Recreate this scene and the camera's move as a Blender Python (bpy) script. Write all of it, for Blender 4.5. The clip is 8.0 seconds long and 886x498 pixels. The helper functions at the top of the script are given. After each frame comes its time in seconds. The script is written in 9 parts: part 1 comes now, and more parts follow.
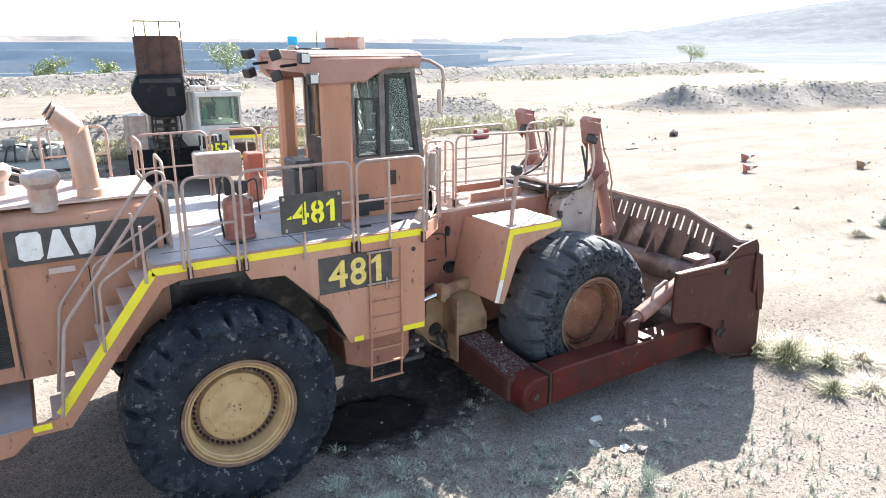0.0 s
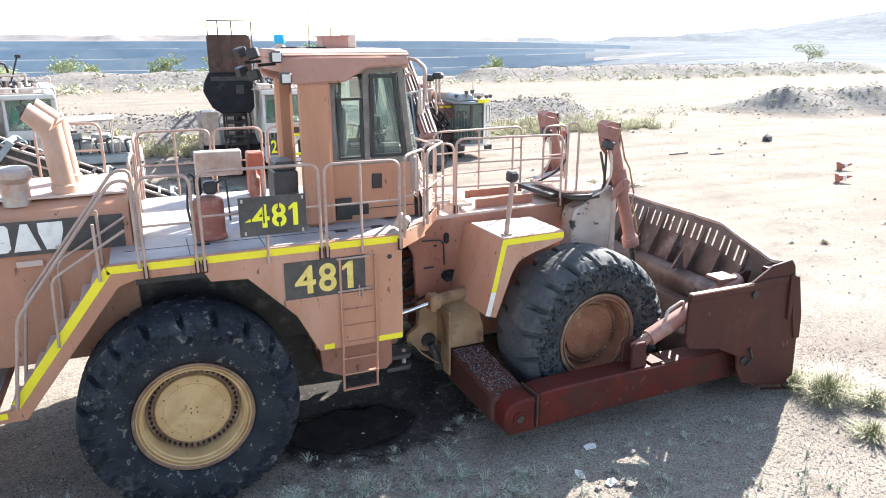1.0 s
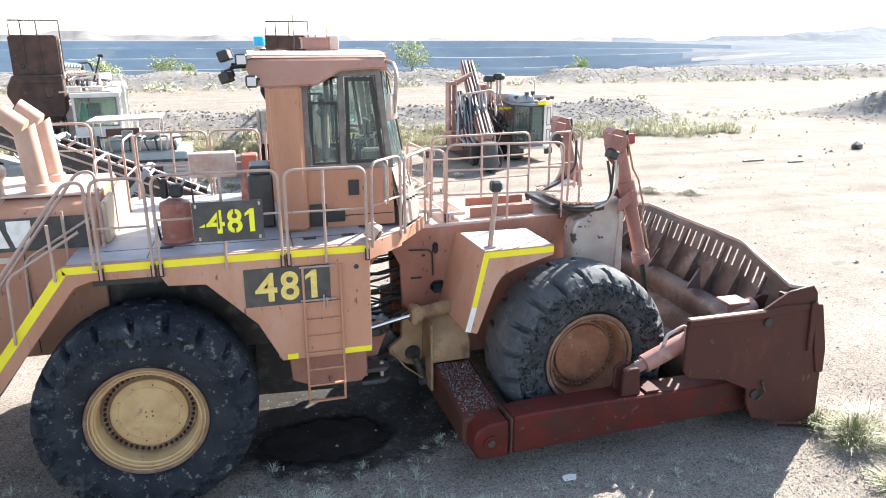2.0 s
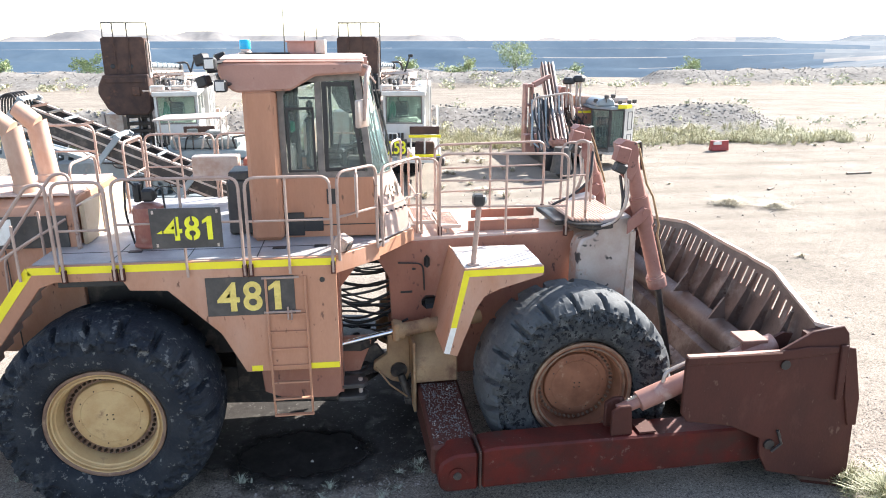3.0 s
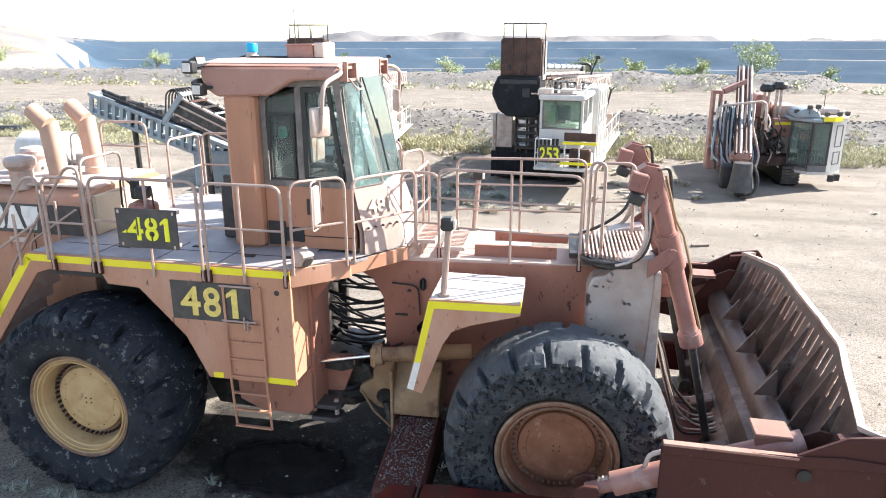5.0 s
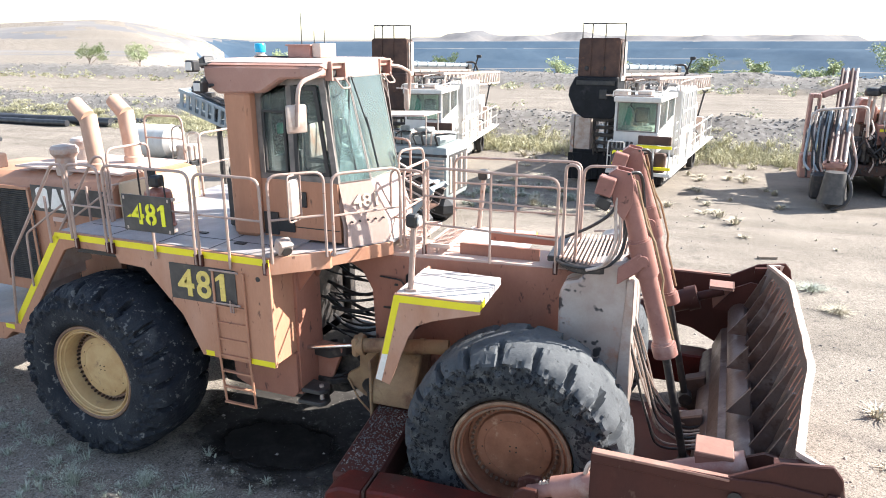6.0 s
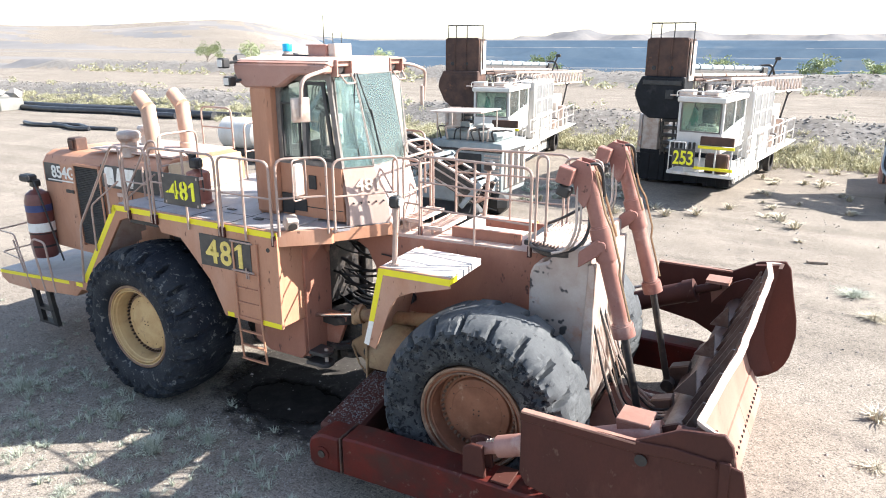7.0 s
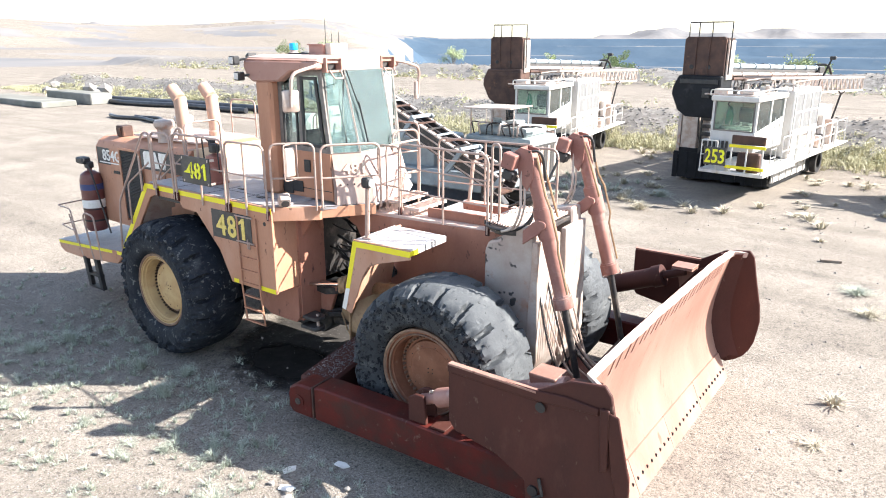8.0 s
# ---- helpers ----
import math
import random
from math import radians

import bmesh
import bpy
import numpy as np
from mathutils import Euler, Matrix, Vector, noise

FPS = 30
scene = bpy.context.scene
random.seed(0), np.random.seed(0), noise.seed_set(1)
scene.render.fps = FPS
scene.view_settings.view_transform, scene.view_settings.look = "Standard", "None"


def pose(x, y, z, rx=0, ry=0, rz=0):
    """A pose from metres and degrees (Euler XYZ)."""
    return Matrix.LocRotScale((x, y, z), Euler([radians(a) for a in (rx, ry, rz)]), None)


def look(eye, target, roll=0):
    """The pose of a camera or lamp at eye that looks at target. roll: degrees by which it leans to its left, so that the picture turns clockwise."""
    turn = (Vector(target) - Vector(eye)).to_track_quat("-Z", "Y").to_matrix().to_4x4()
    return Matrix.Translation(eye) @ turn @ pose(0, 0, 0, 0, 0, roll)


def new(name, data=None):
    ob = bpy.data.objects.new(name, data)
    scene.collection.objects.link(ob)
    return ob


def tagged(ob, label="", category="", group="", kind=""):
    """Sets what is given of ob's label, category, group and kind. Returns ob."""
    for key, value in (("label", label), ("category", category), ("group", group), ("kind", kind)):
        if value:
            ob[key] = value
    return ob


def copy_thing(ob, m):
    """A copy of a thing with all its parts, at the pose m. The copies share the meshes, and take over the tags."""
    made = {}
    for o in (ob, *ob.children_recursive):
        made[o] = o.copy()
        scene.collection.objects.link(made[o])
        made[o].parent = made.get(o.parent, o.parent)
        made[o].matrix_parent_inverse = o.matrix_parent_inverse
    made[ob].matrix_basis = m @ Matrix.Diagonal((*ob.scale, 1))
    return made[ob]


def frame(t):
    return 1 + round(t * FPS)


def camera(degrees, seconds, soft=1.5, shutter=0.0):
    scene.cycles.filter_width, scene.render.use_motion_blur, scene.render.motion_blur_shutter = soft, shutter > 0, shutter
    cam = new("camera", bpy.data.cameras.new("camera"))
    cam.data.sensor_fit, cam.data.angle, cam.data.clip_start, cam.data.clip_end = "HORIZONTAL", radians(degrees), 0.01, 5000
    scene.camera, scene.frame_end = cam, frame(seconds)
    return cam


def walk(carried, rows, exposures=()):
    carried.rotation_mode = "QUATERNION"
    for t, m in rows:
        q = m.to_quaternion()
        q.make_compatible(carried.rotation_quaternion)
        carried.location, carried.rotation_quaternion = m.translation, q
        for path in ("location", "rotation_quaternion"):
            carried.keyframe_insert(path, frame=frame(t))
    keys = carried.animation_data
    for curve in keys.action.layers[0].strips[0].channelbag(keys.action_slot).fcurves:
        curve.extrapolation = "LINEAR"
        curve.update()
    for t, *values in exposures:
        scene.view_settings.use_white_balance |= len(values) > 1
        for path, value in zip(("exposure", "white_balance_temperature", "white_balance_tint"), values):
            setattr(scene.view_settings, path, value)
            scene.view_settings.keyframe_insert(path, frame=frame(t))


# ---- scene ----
cam = camera(64.8, 8.0, 1.0)
METRES, EYE, TILT, LEAN, TURN = 13.2, 5.45, 1.9, 0.0, -31.1
ROWS = [
    (0.0, 0.0, 0.0, 0.0, 0.03, -18.46, -0.08),
    (0.5, 0.055, 0.0191, -0.0009, 3.9, -18.47, 0.09),
    (1.0, 0.1153, 0.0451, -0.0019, 8.3, -18.53, 0.25),
    (1.5, 0.1644, 0.0678, -0.0019, 11.77, -18.53, 0.37),
    (3.0, 0.3152, 0.1834, -0.0015, 24.37, -18.4, 0.84),
    (3.5, 0.3522, 0.2256, -0.0016, 29.12, -18.3, 0.97),
    (4.0, 0.3943, 0.2774, -0.0017, 34.23, -18.23, 1.11),
    (4.5, 0.4273, 0.321, -0.0036, 38.69, -18.14, 1.23),
    (6.0, 0.5552, 0.4499, -0.007, 52.78, -17.79, 1.55),
    (6.5, 0.606, 0.4765, -0.0077, 56.9, -17.71, 1.63),
    (7.0, 0.6718, 0.5034, -0.007, 61.12, -17.64, 1.67),
    (7.5, 0.7311, 0.528, -0.0068, 64.38, -17.57, 1.74),
    (8.0, 0.7994, 0.5672, -0.0074, 67.38, -17.56, 1.78),
]
walk(cam, [(t, pose(0, 0, EYE, TILT, LEAN, TURN) @ pose(METRES * x, METRES * y, METRES * z, 90 + pitch, roll, yaw)) for t, x, y, z, yaw, pitch, roll in ROWS],
     exposures=((0.0, 2.0), (1.5, 2.02), (3.0, 1.97), (3.5, 1.92), (4.5, 1.87), (6.0, 1.76), (7.0, 1.81), (8.0, 1.92)))

# ---- light ----
SUN_TO = Vector((2.67, 1.92, 2.25)).normalized()
ELEV, AZIM = math.asin(SUN_TO.z), math.atan2(SUN_TO.x, SUN_TO.y)
world = bpy.data.worlds.new("sky")
scene.world = world
world.use_nodes = True
wn, wl = world.node_tree.nodes, world.node_tree.links
sky = wn.new("ShaderNodeTexSky")
sky.sky_type, sky.sun_disc, sky.sun_elevation, sky.sun_rotation = "NISHITA", False, ELEV, AZIM
sky.air_density, sky.dust_density, sky.ozone_density = 1.0, 0.7, 1.0
wn["Background"].inputs["Strength"].default_value = 0.104
soft = wn.new("ShaderNodeHueSaturation")
soft.inputs["Saturation"].default_value = 0.82
wl.new(sky.outputs["Color"], soft.inputs["Color"])
wl.new(soft.outputs["Color"], wn["Background"].inputs["Color"])
sun = new("sun", bpy.data.lights.new("sun", "SUN"))
sun.data.energy, sun.data.angle, sun.data.color = 5.0, radians(0.5), (1.0, 0.955, 0.895)
sun.matrix_world = look(SUN_TO * 60, (0, 0, 0))


# ---- materials ----
def material(name, colour, rough=0.6, metal=0.0, second=None, scale=3.0, spread=(0.4, 0.65), grain=0.12, bump=0.15, bump_scale=40.0, third=None, third_scale=0.8,
             third_spread=(0.55, 0.7), vary=0.0, streak=1.0, tiny=None):
    """A worn surface: two noise scales mix up to three colours, with grain and relief."""
    m = bpy.data.materials.new(name)
    m.use_nodes = True
    n, l = m.node_tree.nodes, m.node_tree.links
    b = n["Principled BSDF"]
    b.inputs["Roughness"].default_value, b.inputs["Metallic"].default_value = rough, metal
    co = n.new("ShaderNodeTexCoord")
    mp = n.new("ShaderNodeMapping")
    mp.inputs["Scale"].default_value = (1, 1, streak)
    l.new(co.outputs["Object"], mp.inputs["Vector"])

    def noise_at(sc, detail=6.0, rgh=0.6, vec=mp.outputs["Vector"]):
        t = n.new("ShaderNodeTexNoise")
        t.inputs["Scale"].default_value, t.inputs["Detail"].default_value, t.inputs["Roughness"].default_value = sc, detail, rgh
        l.new(vec, t.inputs["Vector"])
        return t.outputs["Fac"]

    def ramp(fac, a, c):
        r = n.new("ShaderNodeMapRange")
        r.inputs["From Min"].default_value, r.inputs["From Max"].default_value = a, c
        l.new(fac, r.inputs["Value"])
        return r.outputs["Result"]

    def mix(fac, a, c, kind="MIX"):
        x = n.new("ShaderNodeMix")
        x.data_type, x.blend_type = "RGBA", kind
        for sock, v in ((x.inputs["Factor"], fac), (x.inputs["A"], a), (x.inputs["B"], c)):
            if isinstance(v, (tuple, float, int)):
                sock.default_value = (*v, 1) if isinstance(v, tuple) else v
            else:
                l.new(v, sock)
        return x.outputs["Result"]

    out = mix(ramp(noise_at(scale), *spread), colour, second or tuple(c * 0.7 for c in colour))
    if third:
        out = mix(ramp(noise_at(third_scale, 8.0, 0.65), *third_spread), out, third)
    if tiny:
        out = mix(ramp(noise_at(tiny[1], 3.0, 0.7), *tiny[2]), out, tiny[0])
    g = n.new("ShaderNodeMapRange")
    g.inputs["To Min"].default_value, g.inputs["To Max"].default_value = 1 - grain, 1 + grain
    l.new(noise_at(bump_scale * 1.3, 3.0), g.inputs["Value"])
    cx = n.new("ShaderNodeCombineColor")
    for k in ("Red", "Green", "Blue"):
        l.new(g.outputs["Result"], cx.inputs[k])
    out = mix(1.0, out, cx.outputs["Color"], "MULTIPLY")
    if vary:
        oi = n.new("ShaderNodeObjectInfo")
        v = n.new("ShaderNodeMapRange")
        v.inputs["To Min"].default_value, v.inputs["To Max"].default_value = 1 - vary, 1 + vary
        l.new(oi.outputs["Random"], v.inputs["Value"])
        cv = n.new("ShaderNodeCombineColor")
        for k in ("Red", "Green", "Blue"):
            l.new(v.outputs["Result"], cv.inputs[k])
        out = mix(1.0, out, cv.outputs["Color"], "MULTIPLY")
    l.new(out, b.inputs["Base Color"])
    if bump:
        bp = n.new("ShaderNodeBump")
        bp.inputs["Strength"].default_value, bp.inputs["Distance"].default_value = bump, 0.02
        l.new(noise_at(bump_scale, 8.0, 0.65), bp.inputs["Height"])
        l.new(bp.outputs["Normal"], b.inputs["Normal"])
    return m


def glass_material(name, tint, gloss=0.12, rough=0.02, dust=(0.5, 0.55, 0.52), cover=0.1):
    m = bpy.data.materials.new(name)
    m.use_nodes = True
    n, l = m.node_tree.nodes, m.node_tree.links
    n.remove(n["Principled BSDF"])
    t, g, x, lw = (n.new("ShaderNode" + k) for k in ("BsdfTransparent", "BsdfGlossy", "MixShader", "LayerWeight"))
    t.inputs["Color"].default_value = (*tint, 1)
    g.inputs["Roughness"].default_value = rough
    lw.inputs["Blend"].default_value = gloss
    d, x2, nz, mr = (n.new("ShaderNode" + k) for k in ("BsdfDiffuse", "MixShader", "TexNoise", "MapRange"))
    d.inputs["Color"].default_value = (*dust, 1)
    nz.inputs["Scale"].default_value, nz.inputs["Detail"].default_value = 3.0, 5.0
    mr.inputs["To Min"].default_value, mr.inputs["To Max"].default_value = cover * 0.6, cover * 1.4
    l.new(nz.outputs["Fac"], mr.inputs["Value"])
    l.new(mr.outputs["Result"], x2.inputs["Fac"])
    l.new(t.outputs["BSDF"], x2.inputs[1])
    l.new(d.outputs["BSDF"], x2.inputs[2])
    l.new(lw.outputs["Fresnel"], x.inputs["Fac"])
    l.new(x2.outputs["Shader"], x.inputs[1])
    l.new(g.outputs["BSDF"], x.inputs[2])
    l.new(x.outputs["Shader"], n["Material Output"].inputs["Surface"])
    return m


PAINT = material("faded_paint", (0.485, 0.250, 0.158), 0.55, 0, (0.385, 0.188, 0.118), 1.6, (0.35, 0.7), 0.09, 0.06, 30, (0.523, 0.336, 0.256), 0.6, (0.5, 0.75), streak=0.4, tiny=((0.178, 0.094, 0.067), 11, (0.64, 0.71)))
FRAMEPAINT = material("brick_frame_paint", (0.378, 0.175, 0.122), 0.5, 0, (0.290, 0.130, 0.092), 1.8, (0.35, 0.7), 0.1, 0.08, 30, (0.468, 0.283, 0.207), 0.7, (0.56, 0.76), streak=0.5, tiny=((0.111, 0.059, 0.049), 7, (0.62, 0.70)))
NOSEPAINT = material("dusty_nose_paint", (0.431, 0.316, 0.270), 0.65, 0, (0.379, 0.244, 0.201), 1.8, (0.35, 0.7), 0.08, 0.06, 30, (0.553, 0.467, 0.432), 0.9, (0.45, 0.66), streak=0.4)
STACKPAINT = material("dusty_stack_paint", (0.497, 0.328, 0.243), 0.65, 0, (0.418, 0.243, 0.169), 2.4, (0.35, 0.7), 0.08, 0.06, 30, (0.565, 0.429, 0.350), 1.4, (0.5, 0.74), streak=0.4)
PAINT_DUST = material("dusty_top_paint", (0.497, 0.356, 0.299), 0.75, 0, (0.588, 0.452, 0.390), 2.2, (0.3, 0.7), 0.1, 0.08, 40, (0.373, 0.203, 0.141), 1.2, (0.56, 0.75))
CABPAINT = material("faded_cab_paint", (0.49, 0.245, 0.152), 0.5, 0, (0.361, 0.177, 0.110), 1.4, (0.35, 0.7), 0.08, 0.05, 30, (0.512, 0.307, 0.214), 0.8, (0.54, 0.76), streak=0.3, tiny=((0.178, 0.100, 0.067), 8, (0.65, 0.72)))
ROOFPAINT = material("chalky_roof_paint", (0.428, 0.242, 0.193), 0.6, 0, (0.367, 0.201, 0.159), 1.5, (0.35, 0.65), 0.08, 0.05, 30, (0.534, 0.390, 0.336), 0.9, (0.5, 0.75), tiny=((0.200, 0.118, 0.092), 9, (0.66, 0.72)))
RAILPAINT = material("rail_paint", (0.35, 0.25, 0.21), 0.5, 0.1, (0.429, 0.316, 0.266), 6, (0.4, 0.65), 0.1, 0.1, 60, (0.226, 0.102, 0.056), 9, (0.62, 0.7))
BLADE = material("worn_blade_steel", (0.076, 0.026, 0.020), 0.62, 0.0, (0.055, 0.021, 0.017), 1.5, (0.35, 0.65), 0.14, 0.12, 35, (0.105, 0.046, 0.035), 1.1, (0.58, 0.74), streak=0.5, tiny=((0.12, 0.068, 0.054), 6, (0.65, 0.71)))
MOLD = material("scoured_blade_face", (0.325, 0.188, 0.148), 0.5, 0.05, (0.26, 0.138, 0.106), 1.2, (0.35, 0.65), 0.1, 0.06, 30, (0.43, 0.27, 0.21), 0.7, (0.5, 0.72), streak=0.35, tiny=((0.20, 0.10, 0.075), 4, (0.62, 0.70)))
BACKSTEEL = material("scuffed_back_steel", (0.155, 0.112, 0.097), 0.42, 0.3, (0.10, 0.066, 0.056), 2.0, (0.35, 0.65), 0.14, 0.2, 24, (0.28, 0.235, 0.215), 1.6, (0.52, 0.70), tiny=((0.09, 0.055, 0.045), 5, (0.60, 0.68)))
CYL = material("dusty_cylinder_paint", (0.319, 0.158, 0.129), 0.5, 0, (0.244, 0.113, 0.093), 2.5, (0.35, 0.65), 0.1, 0.06, 30, (0.447, 0.305, 0.262), 1.6, (0.55, 0.75), tiny=((0.149, 0.079, 0.064), 9, (0.64, 0.71)))
BARE = material("dusty_bare_steel", (0.520, 0.452, 0.407), 0.5, 0.25, (0.407, 0.294, 0.237), 4, (0.4, 0.65), 0.1, 0.1, 50)
ARM = material("red_arm_paint", (0.105, 0.016, 0.012), 0.5, 0, (0.060, 0.015, 0.012), 2.0, (0.4, 0.65), 0.14, 0.12, 35, (0.051, 0.024, 0.020), 1.2, (0.50, 0.64), tiny=((0.136, 0.076, 0.064), 7, (0.64, 0.72)))
YELLOW = material("reflective_yellow", (0.83, 0.72, 0.02), 0.4, 0, (0.78, 0.66, 0.03), 6, (0.4, 0.7), 0.05, 0.02, 60)
WHITEMARK = material("white_marking", (0.78, 0.76, 0.72), 0.5, 0, (0.66, 0.62, 0.56), 9, (0.45, 0.7), 0.05, 0.02, 60, (0.4, 0.33, 0.27), 5, (0.64, 0.7))
YELMARK = material("worn_yellow_figures", (0.74, 0.58, 0.16), 0.5, 0, (0.62, 0.46, 0.12), 12, (0.45, 0.65), 0.08, 0.02, 60, (0.3, 0.25, 0.12), 14, (0.64, 0.7))
LEMON = material("bright_yellow_figures", (0.82, 0.80, 0.03), 0.45, 0, (0.75, 0.70, 0.03), 12, (0.45, 0.65), 0.05, 0.02, 60)
CHAR = material("charcoal_panel", (0.045, 0.042, 0.042), 0.5, 0, (0.085, 0.078, 0.072), 5, (0.4, 0.7), 0.15, 0.05, 50, (0.14, 0.11, 0.09), 2.2, (0.6, 0.75))
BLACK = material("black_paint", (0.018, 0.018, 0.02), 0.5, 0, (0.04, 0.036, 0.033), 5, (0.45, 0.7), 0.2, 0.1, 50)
# near-black sheet; under the drills it also holds the deep shade
NEARBLACK = material("near_black_sheet", (0.007, 0.008, 0.010), 0.6, 0, (0.014, 0.015, 0.019), 3, (0.4, 0.7), 0.2, 0.1, 40, (0.03, 0.03, 0.033), 2.0, (0.60, 0.72))
RUBBER = material("dusty_tyre_rubber", (0.013, 0.016, 0.023), 0.72, 0, (0.024, 0.028, 0.035), 2.2, (0.40, 0.60), 0.3, 0.7, 24, (0.058, 0.062, 0.068), 2.4, (0.56, 0.66), tiny=((0.125, 0.125, 0.122), 9, (0.60, 0.655)))
RUBBER_F = material("torn_tyre_rubber", (0.034, 0.038, 0.042), 0.8, 0, (0.055, 0.058, 0.062), 2.4, (0.40, 0.60), 0.35, 1.0, 16, (0.105, 0.108, 0.106), 7.5, (0.50, 0.62), tiny=((0.010, 0.011, 0.014), 15, (0.51, 0.58)))
TREAD = material("worn_smooth_tread", (0.085, 0.091, 0.097), 0.75, 0, (0.062, 0.067, 0.073), 2.5, (0.38, 0.62), 0.14, 0.35, 22, (0.145, 0.15, 0.15), 1.6, (0.54, 0.70), tiny=((0.035, 0.037, 0.040), 11, (0.63, 0.68)))
HOSE = material("hose_rubber", (0.022, 0.021, 0.022), 0.5, 0, (0.06, 0.05, 0.045), 7, (0.5, 0.7), 0.15, 0.1, 70)
RIM_R = material("cream_rim_paint", (0.531, 0.373, 0.192), 0.55, 0, (0.452, 0.294, 0.141), 4, (0.4, 0.65), 0.08, 0.08, 45, (0.271, 0.169, 0.102), 5, (0.6, 0.72))
RIM_F = material("brown_rim_paint", (0.275, 0.122, 0.072), 0.5, 0, (0.20, 0.085, 0.05), 4, (0.4, 0.65), 0.08, 0.08, 45, (0.38, 0.235, 0.16), 5, (0.60, 0.72))
RIM_EDGE = material("rusty_rim_edge", (0.24, 0.15, 0.10), 0.6, 0.1, (0.15, 0.085, 0.06), 6, (0.4, 0.65), 0.15, 0.15, 40, (0.36, 0.26, 0.18), 5, (0.56, 0.70))
NUT = material("dark_wheel_nuts", (0.06, 0.04, 0.028), 0.5, 0.4, None, 20)
DECK = material("galvanised_tread_deck", (0.407, 0.395, 0.407), 0.55, 0.2, (0.316, 0.305, 0.316), 3, (0.35, 0.65), 0.1, 0.35, 90, (0.508, 0.407, 0.350), 1.4, (0.52, 0.72))
SILVER = material("scraped_grey_paint", (0.475, 0.418, 0.384), 0.45, 0.2, (0.384, 0.305, 0.266), 2.2, (0.35, 0.65), 0.08, 0.1, 35, (0.384, 0.181, 0.113), 1.8, (0.56, 0.68), tiny=((0.056, 0.051, 0.051), 2.4, (0.645, 0.675)))
CHROME = material("chrome_rod", (0.75, 0.75, 0.76), 0.18, 1.0, (0.6, 0.55, 0.5), 6, (0.5, 0.75), 0.03, 0.0)
TAN = material("dusty_tan_steel", (0.33, 0.225, 0.13), 0.65, 0, (0.24, 0.15, 0.09), 3, (0.35, 0.65), 0.12, 0.15, 45, (0.16, 0.09, 0.06), 2.5, (0.56, 0.70))
GREASE = material("greasy_dark_steel", (0.035, 0.032, 0.032), 0.45, 0.2, (0.12, 0.10, 0.085), 5, (0.5, 0.7), 0.15, 0.2, 40)
REDTANK = material("red_tank_paint", (0.31, 0.105, 0.072), 0.5, 0, (0.25, 0.08, 0.058), 4, (0.4, 0.65), 0.08, 0.05, 40, (0.40, 0.235, 0.18), 3, (0.56, 0.72))
MAROON = material("maroon_bottle_paint", (0.12, 0.035, 0.03), 0.4, 0, (0.16, 0.055, 0.045), 4, (0.4, 0.65), 0.08, 0.05, 40)
BLUE = material("blue_band", (0.03, 0.05, 0.16), 0.45)
ORANGE = material("orange_red_cabinet", (0.40, 0.125, 0.08), 0.5, 0, (0.33, 0.11, 0.075), 4, (0.4, 0.65), 0.08, 0.05, 40, (0.45, 0.25, 0.2), 3, (0.6, 0.75))
FADED = material("faded_figures", (0.504, 0.423, 0.347), 0.6, 0, (0.432, 0.333, 0.261), 8)
GLASS = glass_material("cab_glass", (0.88, 0.94, 0.92), 0.2, 0.02, (0.45, 0.50, 0.48), 0.08)
# the teal film paints in the sky's reflection along with the dust
SCREEN = glass_material("dusty_sheen_windscreen", (0.74, 0.90, 0.88), 0.3, 0.04, (0.42, 0.57, 0.56), 0.17)
GLASS2 = glass_material("drill_cab_glass", (0.68, 0.82, 0.76), 0.3)
FRAMEDARK = material("window_seal", (0.13, 0.115, 0.105), 0.5, 0, (0.22, 0.19, 0.17), 6)
WHITE = material("white_machine_paint", (0.62, 0.60, 0.57), 0.5, 0, (0.50, 0.475, 0.44), 2, (0.4, 0.7), 0.05, 0.05, 40, (0.42, 0.34, 0.27), 1.6, (0.6, 0.75), streak=0.4)
RUST = material("rusted_plate", (0.10, 0.058, 0.045), 0.65, 0.1, (0.055, 0.036, 0.032), 2, (0.4, 0.65), 0.15, 0.15, 35, (0.17, 0.085, 0.055), 2.4, (0.58, 0.7))
MESHGREY = material("grey_mesh_panel", (0.17, 0.17, 0.17), 0.6, 0.1, (0.13, 0.13, 0.13), 5, (0.4, 0.65), 0.2, 0.3, 40, (0.27, 0.25, 0.23), 2, (0.55, 0.7))
STEELBLUE = material("grey_blue_mast_steel", (0.30, 0.35, 0.38), 0.5, 0.2, (0.22, 0.25, 0.27), 2, (0.4, 0.65), 0.1, 0.1, 40, (0.45, 0.40, 0.35), 2, (0.6, 0.75))
TEAL = material("pale_teal_paint", (0.235, 0.275, 0.272), 0.5, 0, (0.33, 0.345, 0.335), 2, (0.4, 0.65), 0.08, 0.05, 40, (0.20, 0.19, 0.18), 2.2, (0.58, 0.72))
FENDERTOP = material("scuffed_bare_top", (0.54, 0.505, 0.485), 0.55, 0.1, (0.45, 0.40, 0.375), 3, (0.4, 0.65), 0.1, 0.15, 60, (0.34, 0.24, 0.20), 2.2, (0.62, 0.74))
PINK = material("faded_red_paint", (0.36, 0.19, 0.155), 0.55, 0, (0.27, 0.13, 0.105), 3, (0.4, 0.65), 0.08, 0.08, 40, (0.44, 0.33, 0.29), 2, (0.56, 0.72))
CREAM = material("sunlit_cream", (0.56, 0.44, 0.31), 0.6, 0, (0.48, 0.36, 0.24), 2.0, (0.4, 0.65), 0.06, 0.04, 40, (0.40, 0.27, 0.18), 2.5, (0.6, 0.74))
